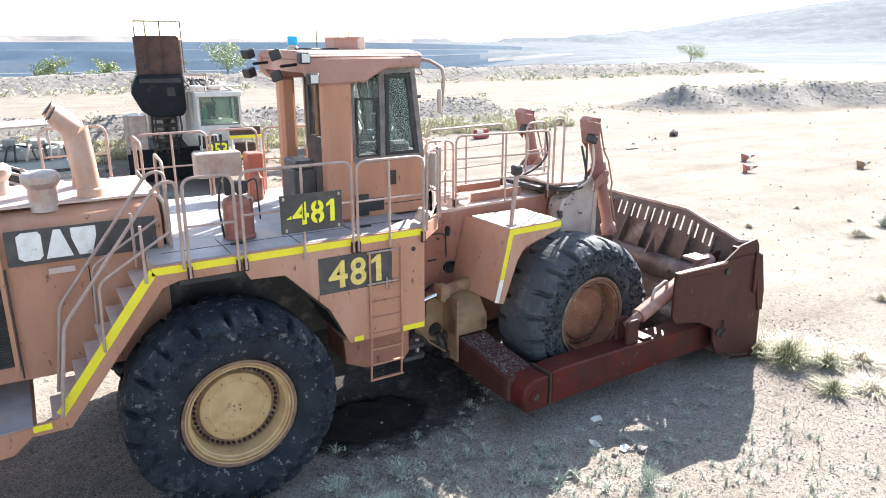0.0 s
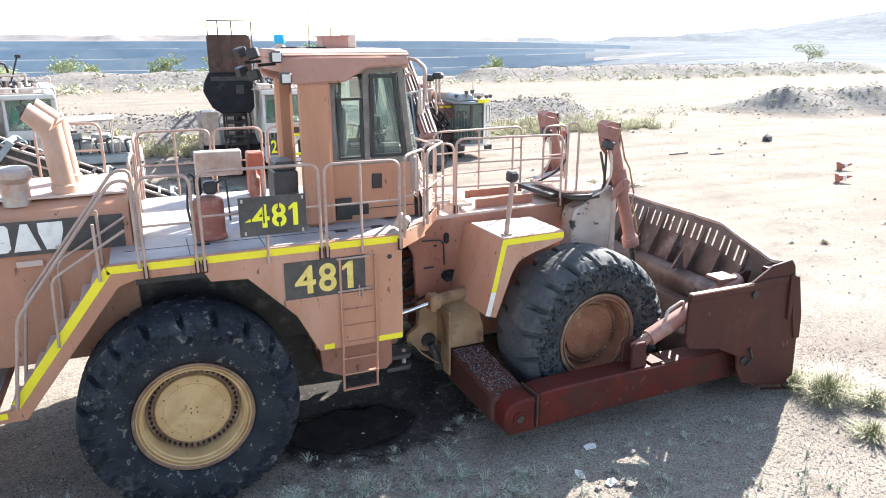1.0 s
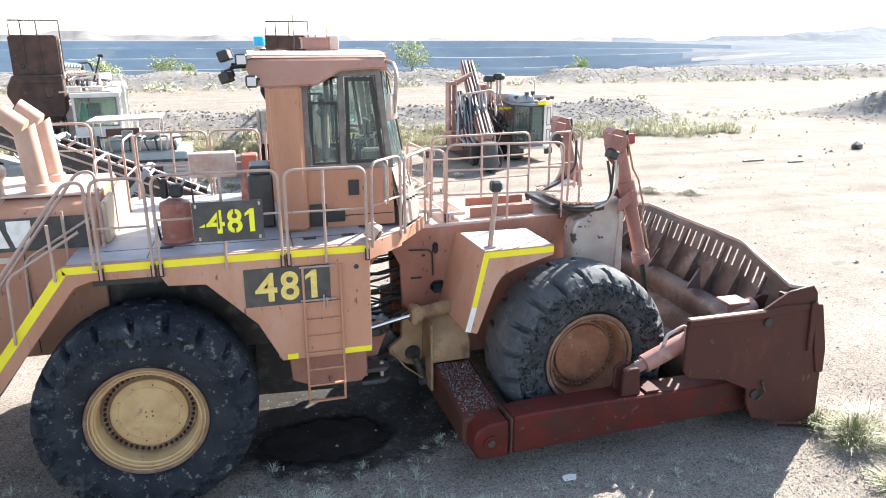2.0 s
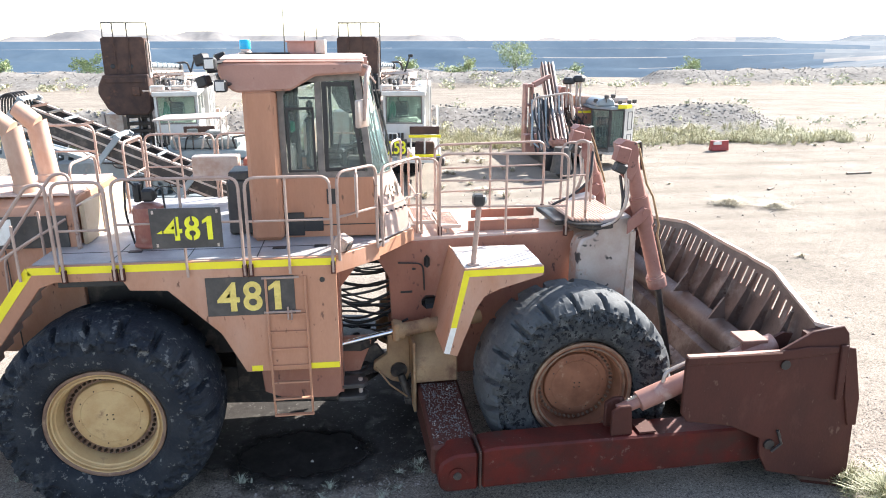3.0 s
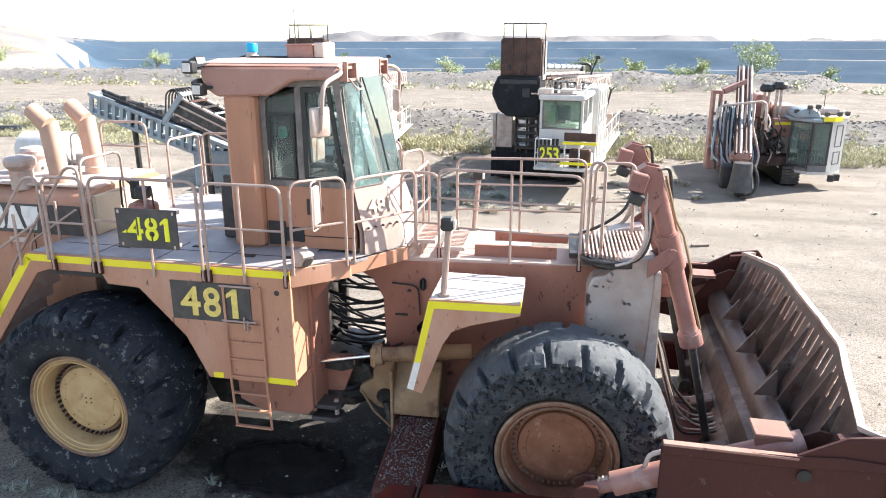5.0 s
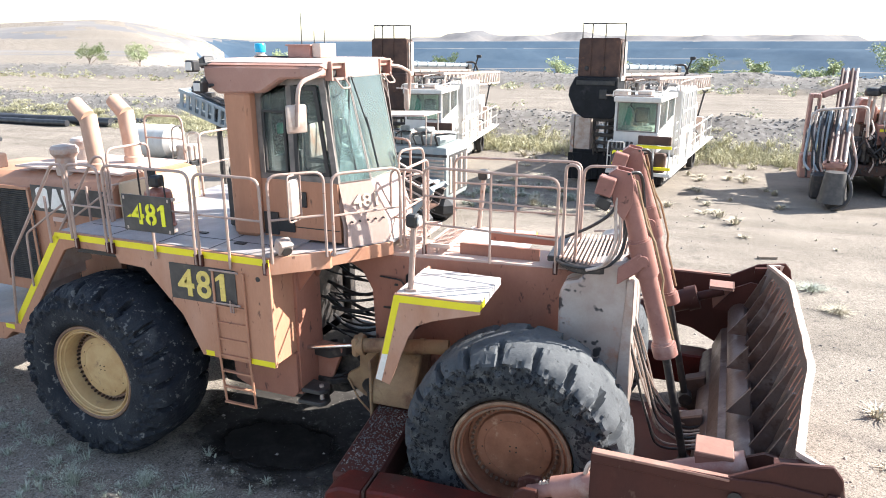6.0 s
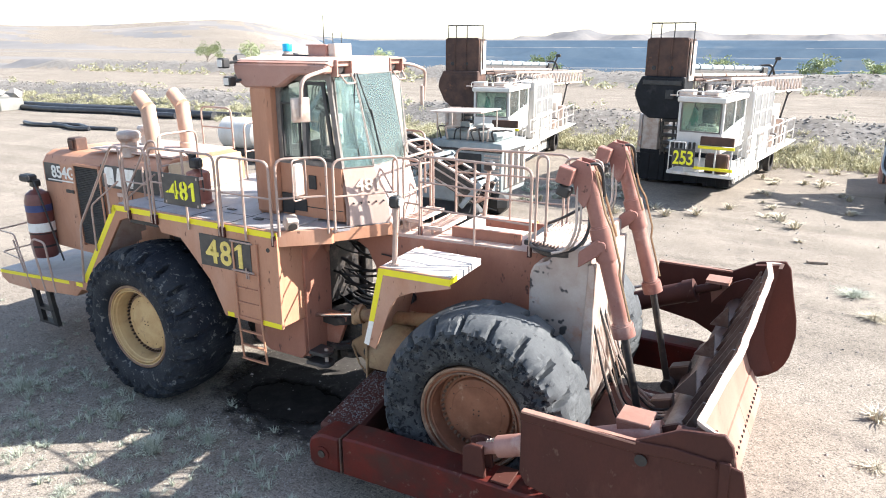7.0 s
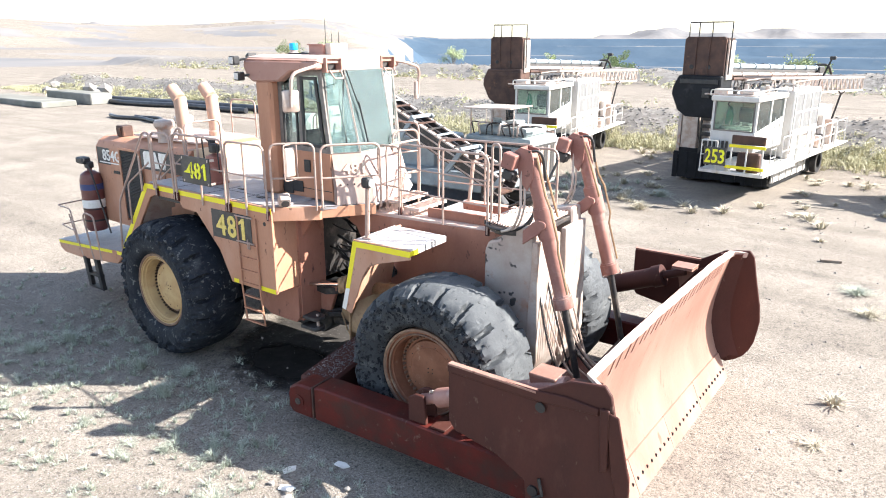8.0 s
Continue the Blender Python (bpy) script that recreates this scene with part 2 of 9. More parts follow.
BARK = material("grey_bark", (0.17, 0.13, 0.10), 0.8, 0, (0.24, 0.20, 0.16), 9, (0.4, 0.6), 0.2, 0.4, 40)


def leaf_material(name, a, b):
    m = bpy.data.materials.new(name)
    m.use_nodes = True
    n, l = m.node_tree.nodes, m.node_tree.links
    p = n["Principled BSDF"]
    p.inputs["Roughness"].default_value = 0.7
    geo, mx = n.new("ShaderNodeNewGeometry"), n.new("ShaderNodeMix")
    mx.data_type = "RGBA"
    mx.inputs["A"].default_value, mx.inputs["B"].default_value = (*a, 1), (*b, 1)
    l.new(geo.outputs["Random Per Island"], mx.inputs["Factor"])
    l.new(mx.outputs["Result"], p.inputs["Base Color"])
    return m


LEAF = leaf_material("tree_leaves", (0.20, 0.25, 0.10), (0.40, 0.44, 0.23))
SCRUB = leaf_material("grey_scrub", (0.25, 0.28, 0.22), (0.46, 0.48, 0.40))
GREENSCRUB = leaf_material("green_scrub", (0.13, 0.15, 0.065), (0.31, 0.29, 0.165))
STRAW = leaf_material("dry_grass", (0.36, 0.32, 0.23), (0.52, 0.47, 0.37))
BERMSCRUB = leaf_material("berm_scrub", (0.34, 0.33, 0.19), (0.58, 0.54, 0.37))


def ground_material():
    """Pale dusty dirt with gravel, stains and thin litter; soil lies at two scales."""
    m = material("dusty_ground", (0.288, 0.254, 0.217), 0.9, 0, (0.222, 0.195, 0.167), 0.35, (0.35, 0.68), 0.22, 0.5, 9, (0.165, 0.147, 0.132), 1.3, (0.55, 0.75), tiny=((0.13, 0.118, 0.108), 6.5, (0.60, 0.72)))
    n, l = m.node_tree.nodes, m.node_tree.links
    base = n["Principled BSDF"].inputs["Base Color"]
    src = base.links[0].from_socket
    co = n.new("ShaderNodeTexCoord")
    # worn wheel tracks and drifts of pale dust, drawn out along the ways driven
    for turn, sc, lo, hi, dark in ((25, (0.05, 0.9, 1), 0.48, 0.66, 0.85), (-50, (0.06, 0.7, 1), 0.52, 0.68, 0.88), (8, (0.35, 0.5, 1), 0.45, 0.7, 1.10)):
        mp, tx, mr, mx = (n.new("ShaderNode" + k) for k in ("Mapping", "TexNoise", "MapRange", "Mix"))
        mp.inputs["Scale"].default_value = sc
        mp.inputs["Rotation"].default_value = (0, 0, radians(turn))
        tx.inputs["Scale"].default_value, tx.inputs["Detail"].default_value = 1.0, 7.0
        mr.inputs["From Min"].default_value, mr.inputs["From Max"].default_value = lo, hi
        mr.inputs["To Min"].default_value, mr.inputs["To Max"].default_value = 0.0, 1.0
        mx.data_type, mx.blend_type = "RGBA", "MULTIPLY"
        mx.inputs["B"].default_value = (dark, dark, dark, 1)
        l.new(co.outputs["Object"], mp.inputs["Vector"])
        l.new(mp.outputs["Vector"], tx.inputs["Vector"])
        l.new(tx.outputs["Fac"], mr.inputs["Value"])
        l.new(mr.outputs["Result"], mx.inputs["Factor"])
        l.new(src, mx.inputs["A"])
        src = mx.outputs["Result"]
    # fine gravel: pale and dark grains at two sizes
    for sc, lo, hi, tint in ((55.0, 0.50, 0.61, 0.57), (24.0, 0.55, 0.65, 0.60), (38.0, 0.57, 0.65, 1.50)):
        tx, mr, mx = (n.new("ShaderNode" + k) for k in ("TexNoise", "MapRange", "Mix"))
        tx.inputs["Scale"].default_value, tx.inputs["Detail"].default_value = sc, 2.0
        mr.inputs["From Min"].default_value, mr.inputs["From Max"].default_value = lo, hi
        mx.data_type, mx.blend_type, mx.clamp_result = "RGBA", "MULTIPLY", False
        mx.inputs["B"].default_value = (tint, tint, tint, 1)
        l.new(co.outputs["Object"], tx.inputs["Vector"])
        l.new(tx.outputs["Fac"], mr.inputs["Value"])
        l.new(mr.outputs["Result"], mx.inputs["Factor"])
        l.new(src, mx.inputs["A"])
        src = mx.outputs["Result"]
    l.new(src, base)
    return m


GROUND = ground_material()
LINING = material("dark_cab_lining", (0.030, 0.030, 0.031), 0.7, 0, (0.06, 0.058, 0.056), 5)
# blue of distance haze is mixed into the base colours of plain and pit
HAZE = material("plain_in_painted_haze", (0.105, 0.123, 0.146), 0.9, 0, (0.14, 0.156, 0.172), 0.012, (0.4, 0.6), 0.1, 0.1, 0.05, (0.175, 0.183, 0.19), 0.02, (0.56, 0.66))
PIT = material("hazed_pit_rock", (0.055, 0.086, 0.124), 0.9, 0, (0.075, 0.108, 0.145), 0.01, (0.35, 0.65), 0.1, 0.2, 0.05, (0.10, 0.12, 0.14), 0.006, (0.58, 0.7))
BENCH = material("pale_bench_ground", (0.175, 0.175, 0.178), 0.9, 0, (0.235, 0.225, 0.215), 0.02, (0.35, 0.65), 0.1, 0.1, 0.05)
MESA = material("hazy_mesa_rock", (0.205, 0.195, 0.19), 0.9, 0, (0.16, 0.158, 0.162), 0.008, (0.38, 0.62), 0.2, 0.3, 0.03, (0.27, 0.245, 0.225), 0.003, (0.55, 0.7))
OIL = material("oil_stain", (0.020, 0.018, 0.017), 0.85, 0, (0.036, 0.033, 0.030), 3, (0.4, 0.7), 0.2, 0.4, 14)
ROCK = material("berm_rock", (0.29, 0.272, 0.255), 0.9, 0, (0.21, 0.197, 0.182), 1.2, (0.35, 0.65), 0.2, 0.4, 6, (0.29, 0.262, 0.235), 0.5, (0.5, 0.7))
BERM = material("berm_rubble", (0.20, 0.187, 0.172), 0.95, 0, (0.135, 0.127, 0.118), 0.5, (0.35, 0.65), 0.3, 1.0, 2.2, (0.26, 0.238, 0.212), 0.25, (0.5, 0.7), tiny=((0.25, 0.235, 0.22), 2.6, (0.50, 0.60)))
# dark ground tone that holds the shade under the dozer
BELLYSHADE = material("belly_shade_ground", (0.062, 0.057, 0.053), 0.85, 0, (0.036, 0.033, 0.031), 1.2, (0.35, 0.65), 0.3, 0.5, 9, (0.12, 0.11, 0.10), 2.0, (0.55, 0.72), tiny=((0.17, 0.16, 0.15), 14, (0.62, 0.70)))
STONE = material("loose_stone", (0.33, 0.305, 0.28), 0.9, 0, (0.20, 0.185, 0.17), 9, (0.4, 0.6), 0.2, 0.4, 20)
CHIP = material("coarse_gravel", (0.10, 0.10, 0.105), 0.9, 0, (0.24, 0.23, 0.22), 9, (0.52, 0.62), 0.3, 0.4, 30)
PIPE = material("black_poly_pipe", (0.02, 0.021, 0.025), 0.4, 0, (0.05, 0.05, 0.055), 3)
SLAB = material("weathered_slab", (0.20, 0.20, 0.18), 0.9, 0, (0.15, 0.15, 0.135), 0.8, (0.35, 0.65), 0.15, 0.3, 8, (0.27, 0.26, 0.24), 0.4, (0.5, 0.7))
def soften(m, rx, ry):
    """Lets a stain or a painted shade patch thin out raggedly towards its rim, so that the dirt shows through."""
    n, l = m.node_tree.nodes, m.node_tree.links
    co, mp, gr, nz, ad, mr, tr, mx = (n.new("ShaderNode" + k) for k in ("TexCoord", "Mapping", "TexGradient", "TexNoise", "Math", "MapRange", "BsdfTransparent", "MixShader"))
    mp.inputs["Scale"].default_value = (1 / rx, 1 / ry, 0)
    gr.gradient_type = "SPHERICAL"
    nz.inputs["Scale"].default_value, nz.inputs["Detail"].default_value = 3.5, 6.0
    ad.operation = "MULTIPLY_ADD"
    ad.inputs[1].default_value = 0.45
    mr.inputs["From Min"].default_value, mr.inputs["From Max"].default_value = 0.30, 0.52
    l.new(co.outputs["Object"], mp.inputs["Vector"])
    l.new(mp.outputs["Vector"], gr.inputs["Vector"])
    l.new(co.outputs["Object"], nz.inputs["Vector"])
    l.new(nz.outputs["Fac"], ad.inputs[0])
    l.new(gr.outputs["Fac"], ad.inputs[2])
    l.new(ad.outputs["Value"], mr.inputs["Value"])
    l.new(mr.outputs["Result"], mx.inputs["Fac"])
    l.new(tr.outputs["BSDF"], mx.inputs[1])
    l.new(n["Principled BSDF"].outputs["BSDF"], mx.inputs[2])
    l.new(mx.outputs["Shader"], n["Material Output"].inputs["Surface"])


for m in (PAINT, FRAMEPAINT, CABPAINT, ROOFPAINT, NOSEPAINT, BLADE, BACKSTEEL, ARM, CYL, RUBBER, RUBBER_F, TREAD, RIM_R, RIM_F, TAN, NEARBLACK, RUST, MOLD):
    m.node_tree.nodes["Principled BSDF"].inputs["Specular IOR Level"].default_value = 0.22
soften(OIL, 1.15, 0.75)
soften(BELLYSHADE, 2.5, 2.15)

for m in (GROUND, BERM, ROCK, STONE, BENCH, MESA, PIT, HAZE, SLAB, OIL, BELLYSHADE):
    m.node_tree.nodes["Principled BSDF"].inputs["Specular IOR Level"].default_value = 0.02


# ---- mesh helpers ----
ORIGIN = {}


def thing(name, base, label, category, group="", kind=""):
    ob = tagged(new(name), label, category, group, kind)
    ob.location = base
    ORIGIN[ob.name] = Vector(base)
    return ob


def finish(bm, name, mat, sharp=32):
    bmesh.ops.recalc_face_normals(bm, faces=bm.faces)
    for fc in bm.faces:
        fc.smooth = True
    me = bpy.data.meshes.new(name)
    bm.to_mesh(me)
    bm.free()
    me.set_sharp_from_angle(angle=radians(sharp))
    for x in (mat if isinstance(mat, (list, tuple)) else (mat,)):
        me.materials.append(x)
    return me


def part(name, bm, mat, parent, label="", xf=None, sharp=32):
    """Links a bmesh, drawn in the thing's building coordinates, as one mesh object under a thing or a part."""
    if xf:
        bm.transform(xf)
    at = ORIGIN[parent.name]
    bm.transform(Matrix.Translation(-at))
    ob = new(name, finish(bm, name, mat, sharp))
    ob.parent = parent
    ORIGIN[ob.name] = at
    return tagged(ob, label)


def solo(name, bm, mat, base, label, category, group="", kind="", sharp=32):
    """A thing of one mesh, with its origin at base."""
    bm.transform(Matrix.Translation(-Vector(base)))
    ob = tagged(new(name, finish(bm, name, mat, sharp)), label, category, group, kind)
    ob.location = base
    ORIGIN[ob.name] = Vector(base)
    return ob


def box(bm, a, b, bevel=0.0, seg=1, m=None):
    r = bmesh.ops.create_cube(bm, size=1.0)
    vs = r["verts"]
    for v in vs:
        v.co = Vector([a[i] + (b[i] - a[i]) * (v.co[i] + 0.5) for i in range(3)])
    if bevel:
        r = bmesh.ops.bevel(bm, geom=list({e for v in vs for e in v.link_edges}), offset=bevel, segments=seg, affect="EDGES", profile=0.5)
        vs = list({v for fc in r["faces"] for v in fc.verts} | {v for v in vs if v.is_valid})
    if m:
        for v in vs:
            v.co = m @ v.co
    return vs


def prism(bm, pts, lo, hi, axis="y", bevel=0.0):
    """A polygon pushed along an axis: (x, z) along y, (y, z) along x, (x, y) along z."""
    def at(p, d):
        return {"y": (p[0], d, p[1]), "x": (d, p[0], p[1]), "z": (p[0], p[1], d)}[axis]
    a, b = [bm.verts.new(at(p, lo)) for p in pts], [bm.verts.new(at(p, hi)) for p in pts]
    n = len(pts)
    fs = [bm.faces.new(a), bm.faces.new(b[::-1])] + [bm.faces.new((a[i], b[i], b[(i + 1) % n], a[(i + 1) % n])) for i in range(n)]
    bmesh.ops.recalc_face_normals(bm, faces=fs)
    if bevel:
        bmesh.ops.bevel(bm, geom=list({e for fc in fs for e in fc.edges}), offset=bevel, segments=1, affect="EDGES")
    return a + b


def fillet(pts, rad, n=4, closed=False):
    """A polyline with its corners rounded."""
    pts = [Vector(p) for p in pts]
    out = []
    for i, p in enumerate(pts):
        if not closed and i in (0, len(pts) - 1):
            out.append(p)
            continue
        u, w = (pts[i - 1] - p), (pts[(i + 1) % len(pts)] - p)
        k = min(rad, u.length * 0.49, w.length * 0.49)
        a, b = p + u.normalized() * k, p + w.normalized() * k
        for j in range(n + 1):
            s = j / n
            out.append(a * (1 - s) ** 2 + p * 2 * s * (1 - s) + b * s * s)
    return out


def tube(bm, pts, r, n=8, rad=0.0, closed=False):
    pts = fillet(pts, rad, 4, closed) if rad else [Vector(p) for p in pts]
    if closed:
        pts = pts + [pts[0]]
    up, rings = None, []
    for i, p in enumerate(pts):
        d = (pts[min(i + 1, len(pts) - 1)] - pts[max(i - 1, 0)]).normalized()
        if closed and i in (0, len(pts) - 1):
            d = (pts[1] - pts[-2]).normalized()
        if up is None:
            up = d.orthogonal().normalized()
        up = (up - d * up.dot(d)).normalized()
        sd = d.cross(up)
        rr = r(i / (len(pts) - 1)) if callable(r) else r
        rings.append([bm.verts.new(p + (up * math.cos(6.28319 * k / n) + sd * math.sin(6.28319 * k / n)) * rr) for k in range(n)])
    for a, b in zip(rings, rings[1:]):
        for k in range(n):
            bm.faces.new((a[k], a[(k + 1) % n], b[(k + 1) % n], b[k]))
    if not closed:
        bm.faces.new(rings[0][::-1])
        bm.faces.new(rings[-1])


def rod(bm, p, q, r, r2=None, n=12):
    tube(bm, [p, q], (lambda s: r + (r2 - r) * s) if r2 is not None else r, n)


def lathe(bm, prof, centre, axis=(0, -1, 0), n=32, closed=True):
    """Spins (radius, height) rows round an axis."""
    c, ax = Vector(centre), Vector(axis).normalized()
    u = Vector((0, 0, 1)) if abs(ax.z) < 0.9 else Vector((1, 0, 0))
    u = (u - ax * u.dot(ax)).normalized()
    w = ax.cross(u)
    rings = []
    for r, h in prof:
        if r < 1e-5:
            rings.append([bm.verts.new(c + ax * h)])
        else:
            rings.append([bm.verts.new(c + ax * h + (u * math.cos(6.28319 * k / n) + w * math.sin(6.28319 * k / n)) * r) for k in range(n)])
    pairs = list(zip(rings, rings[1:])) + ([(rings[-1], rings[0])] if closed and len(rings[0]) > 1 and len(rings[-1]) > 1 else [])
    for a, b in pairs:
        for k in range(n):
            j = (k + 1) % n
            if len(a) == 1 and len(b) > 1:
                bm.faces.new((a[0], b[j], b[k]))
            elif len(b) == 1 and len(a) > 1:
                bm.faces.new((a[k], a[j], b[0]))
            elif len(a) > 1:
                bm.faces.new((a[k], a[j], b[j], b[k]))
    return rings


def frame_bars(bm, corners, w, d, normal):
    """Bars along a closed polygon of corners, w wide in its plane and d deep along the normal."""
    nrm = Vector(normal).normalized()
    pts = [Vector(p) for p in corners]
    mid = sum(pts, Vector()) / len(pts)
    inner = []
    k = len(pts)
    for i in range(k):
        a, p, b = pts[i - 1], pts[i], pts[(i + 1) % k]
        u, v = (a - p).normalized(), (b - p).normalized()
        s = max(0.25, (u.cross(v)).length)
        inner.append(p + (u + v) * (w / s))
    for i in range(k):
        j = (i + 1) % k
        vs = [bm.verts.new(q + nrm * o) for o in (-d / 2, d / 2) for q in (pts[i], pts[j], inner[j], inner[i])]
        for fc in ((0, 1, 2, 3), (7, 6, 5, 4), (0, 4, 5, 1), (1, 5, 6, 2), (2, 6, 7, 3), (3, 7, 4, 0)):
            bm.faces.new([vs[q] for q in fc])
    return inner


def add_chip(vs, fs, x, y, z, r, rng):
    b = len(vs)
    for k in range(4):
        t = rng.uniform(0, 1.2) + k * 1.57
        vs.append((x + math.cos(t) * r * rng.uniform(0.7, 1.2), y + math.sin(t) * r * rng.uniform(0.7, 1.2), z - r * 0.1))
    vs.append((x + rng.uniform(-r, r) * 0.3, y + rng.uniform(-r, r) * 0.3, z + r * rng.uniform(0.4, 0.9)))
    fs.extend([(b, b + 1, b + 4), (b + 1, b + 2, b + 4), (b + 2, b + 3, b + 4), (b + 3, b, b + 4)])


def figure_one(height, centre, mat, parent, xf=None):
    """The figure 1: an upright stem with a slanting flag."""
    bm = bmesh.new()
    x, y, z = centre
    h, w = height / 2, height * 0.105
    prism(bm, [(x - w, z - h), (x + w, z - h), (x + w, z + h), (x - w * 0.4, z + h), (x - w * 2.7, z + h * 0.62), (x - w * 2.7, z + h * 0.36), (x - w, z + h * 0.56)], y - 0.004, y + 0.004)
    return part("figure", bm, mat, parent, "", xf)


def figures(text, height, centre, mat, parent, depth=0.004, turn=0.0, width=None, xf=None, name="figure", label=""):
    """Lettering in the built-in font, upright on a wall that faces -y, one object a character."""
    cu = bpy.data.curves.new("figure", "FONT")
    cu.body, cu.size, cu.align_x, cu.align_y = text, height * 1.38, "CENTER", "CENTER"
    cu.extrude, cu.offset = depth, height * 0.028
    ob = new(name, cu)
    me = bpy.data.meshes.new_from_object(ob.evaluated_get(bpy.context.evaluated_depsgraph_get()))
    bpy.data.objects.remove(ob)
    bm = bmesh.new()
    bm.from_mesh(me)
    xs = [v.co.x for v in bm.verts]
    k = (width / (max(xs) - min(xs))) if width else 1.0
    mid = (max(xs) + min(xs)) / 2
    ys = [v.co.y for v in bm.verts]
    my = (max(ys) + min(ys)) / 2
    for v in bm.verts:
        v.co.x = (v.co.x - mid) * k
        v.co.y -= my
    bm.transform(Matrix.Translation(centre) @ pose(0, 0, 0, 90, 0, turn))
    return part(name, bm, mat, parent, label, xf)


# ---- ground and distance ----
def smooth(a, b, x):
    t = max(0.0, min(1.0, (x - a) / (b - a)))
    return t * t * (3 - 2 * t)


def ridge(x, y, y0, x0, x1, width, height, end=5.0):
    """A long heap along x, with ragged crest."""
    w = smooth(x0, x0 + end, x) * (1 - smooth(x1 - end, x1, x))
    d = abs(y - y0 - 1.2 * noise.noise((x * 0.06, y0, 0))) / width
    return height * w * max(0.0, 1 - d) * (0.92 + 0.16 * noise.noise((x * 0.16, y * 0.2, y0)) + 0.10 * noise.noise((x * 0.6, y * 0.6, y0))) if d < 1 else 0.0


def pit_mask(x, y):
    """1 inside the open pit that lies past the second berm."""
    r = math.hypot(x, y)
    a = math.degrees(math.atan2(-x, y)) + 5.0 * noise.noise((r * 0.006, 3.0, 1.0)) + 2.0 * noise.noise((r * 0.03, 5.0, 1.0))
    return smooth(-46, -20, a) * (1 - smooth(36, 42, a)) * smooth(105, 150, r + 0.0)


def ground_height(x, y):
    r, a = math.hypot(x, y), math.degrees(math.atan2(-x, y))
    z = 0.05 * noise.noise((x * 0.11, y * 0.11, 3.0)) + 0.02 * noise.noise((x * 0.5, y * 0.5, 7.0))
    if r < 16:
        z *= 0.5
    z -= 0.03
    z += ridge(x, y, 42.5, -78, 33, 4.2, 1.85)
    z += ridge(x, y, 42.0 - 0.22 * (x - 45), 43, 84, 5.0, 2.1)
    z += ridge(x, y, 91.0, -150, 37, 5.5, 2.1)
    z += ridge(x, y, 91.0, 40, 128, 5.5, 2.1)
    if r > 105:
        p = pit_mask(x, y)
        floor = -70 * smooth(110, 260, r)
        wall = 0.0
        for k in range(4):
            wall += 19.2 * smooth(1450 + 85 * k, 1450 + 85 * k + 32, r + 45 * noise.noise((a * 0.08, k * 2.0, 1.0)))
        z += p * min(3.0, floor + wall) if r < 2000 else 3.0 * p
    if r > 160 and a < -22:
        z -= (1 - pit_mask(x, y)) * 14 * smooth(160, 700, r) * (1 - smooth(1500, 3000, r))
    if a > 34 and r > 150:
        # terraced waste dumps beyond the pit's left end
        g = 44 * smooth(240, 1500, r + 130 * noise.noise((a * 0.09, r * 0.002, 6.0)))
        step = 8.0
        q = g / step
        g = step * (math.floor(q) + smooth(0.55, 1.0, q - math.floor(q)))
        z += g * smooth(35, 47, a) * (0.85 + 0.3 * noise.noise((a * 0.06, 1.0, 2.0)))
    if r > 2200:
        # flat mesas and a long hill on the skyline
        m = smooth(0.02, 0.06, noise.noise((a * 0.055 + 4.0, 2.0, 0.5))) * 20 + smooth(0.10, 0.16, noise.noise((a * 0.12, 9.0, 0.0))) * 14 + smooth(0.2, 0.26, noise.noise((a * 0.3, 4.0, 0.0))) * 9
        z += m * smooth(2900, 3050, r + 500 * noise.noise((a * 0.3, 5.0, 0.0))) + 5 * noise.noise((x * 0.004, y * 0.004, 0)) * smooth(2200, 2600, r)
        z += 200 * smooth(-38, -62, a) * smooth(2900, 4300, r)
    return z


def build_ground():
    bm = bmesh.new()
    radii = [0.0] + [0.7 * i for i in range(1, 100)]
    while radii[-1] < 4900:
        radii.append(radii[-1] * 1.022 + 0.1)
    n, rings = 540, []
    for i, r in enumerate(radii):
        if i == 0:
            rings.append([bm.verts.new((6, 10, ground_height(6, 10)))])
            continue
        row = []
        for k in range(n):
            t = 6.283185 * k / n
            x, y = 6 + r * math.sin(t), 10 + r * math.cos(t)
            row.append(bm.verts.new((x, y, ground_height(x, y))))
        rings.append(row)
    for k in range(n):
        bm.faces.new((rings[0][0], rings[1][(k + 1) % n], rings[1][k]))
    for i in range(1, len(rings) - 1):
        a, b = rings[i], rings[i + 1]
        for k in range(n):
            j = (k + 1) % n
            fc = bm.faces.new((a[k], a[j], b[j], b[k]))
            c = fc.calc_center_median()
            r = math.hypot(c.x, c.y)
            if 30 < c.y < 110 and r < 160 and c.z > 0.28:
                fc.material_index = 4
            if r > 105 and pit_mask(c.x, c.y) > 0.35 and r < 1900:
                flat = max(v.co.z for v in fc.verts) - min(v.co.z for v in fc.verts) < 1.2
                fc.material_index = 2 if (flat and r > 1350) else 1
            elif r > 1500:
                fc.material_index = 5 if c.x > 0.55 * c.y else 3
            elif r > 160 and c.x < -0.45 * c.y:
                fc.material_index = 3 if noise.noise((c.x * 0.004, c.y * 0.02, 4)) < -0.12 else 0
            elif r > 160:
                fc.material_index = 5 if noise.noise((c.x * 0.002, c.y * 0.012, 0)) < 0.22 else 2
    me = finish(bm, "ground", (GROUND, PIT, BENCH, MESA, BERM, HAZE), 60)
    ob = new("ground", me)
    return tagged(ob, "pale dusty dirt yard running out to a pit", "ground", kind="structure")


build_ground()

# ---- wheel dozer ----
YC = 9.62
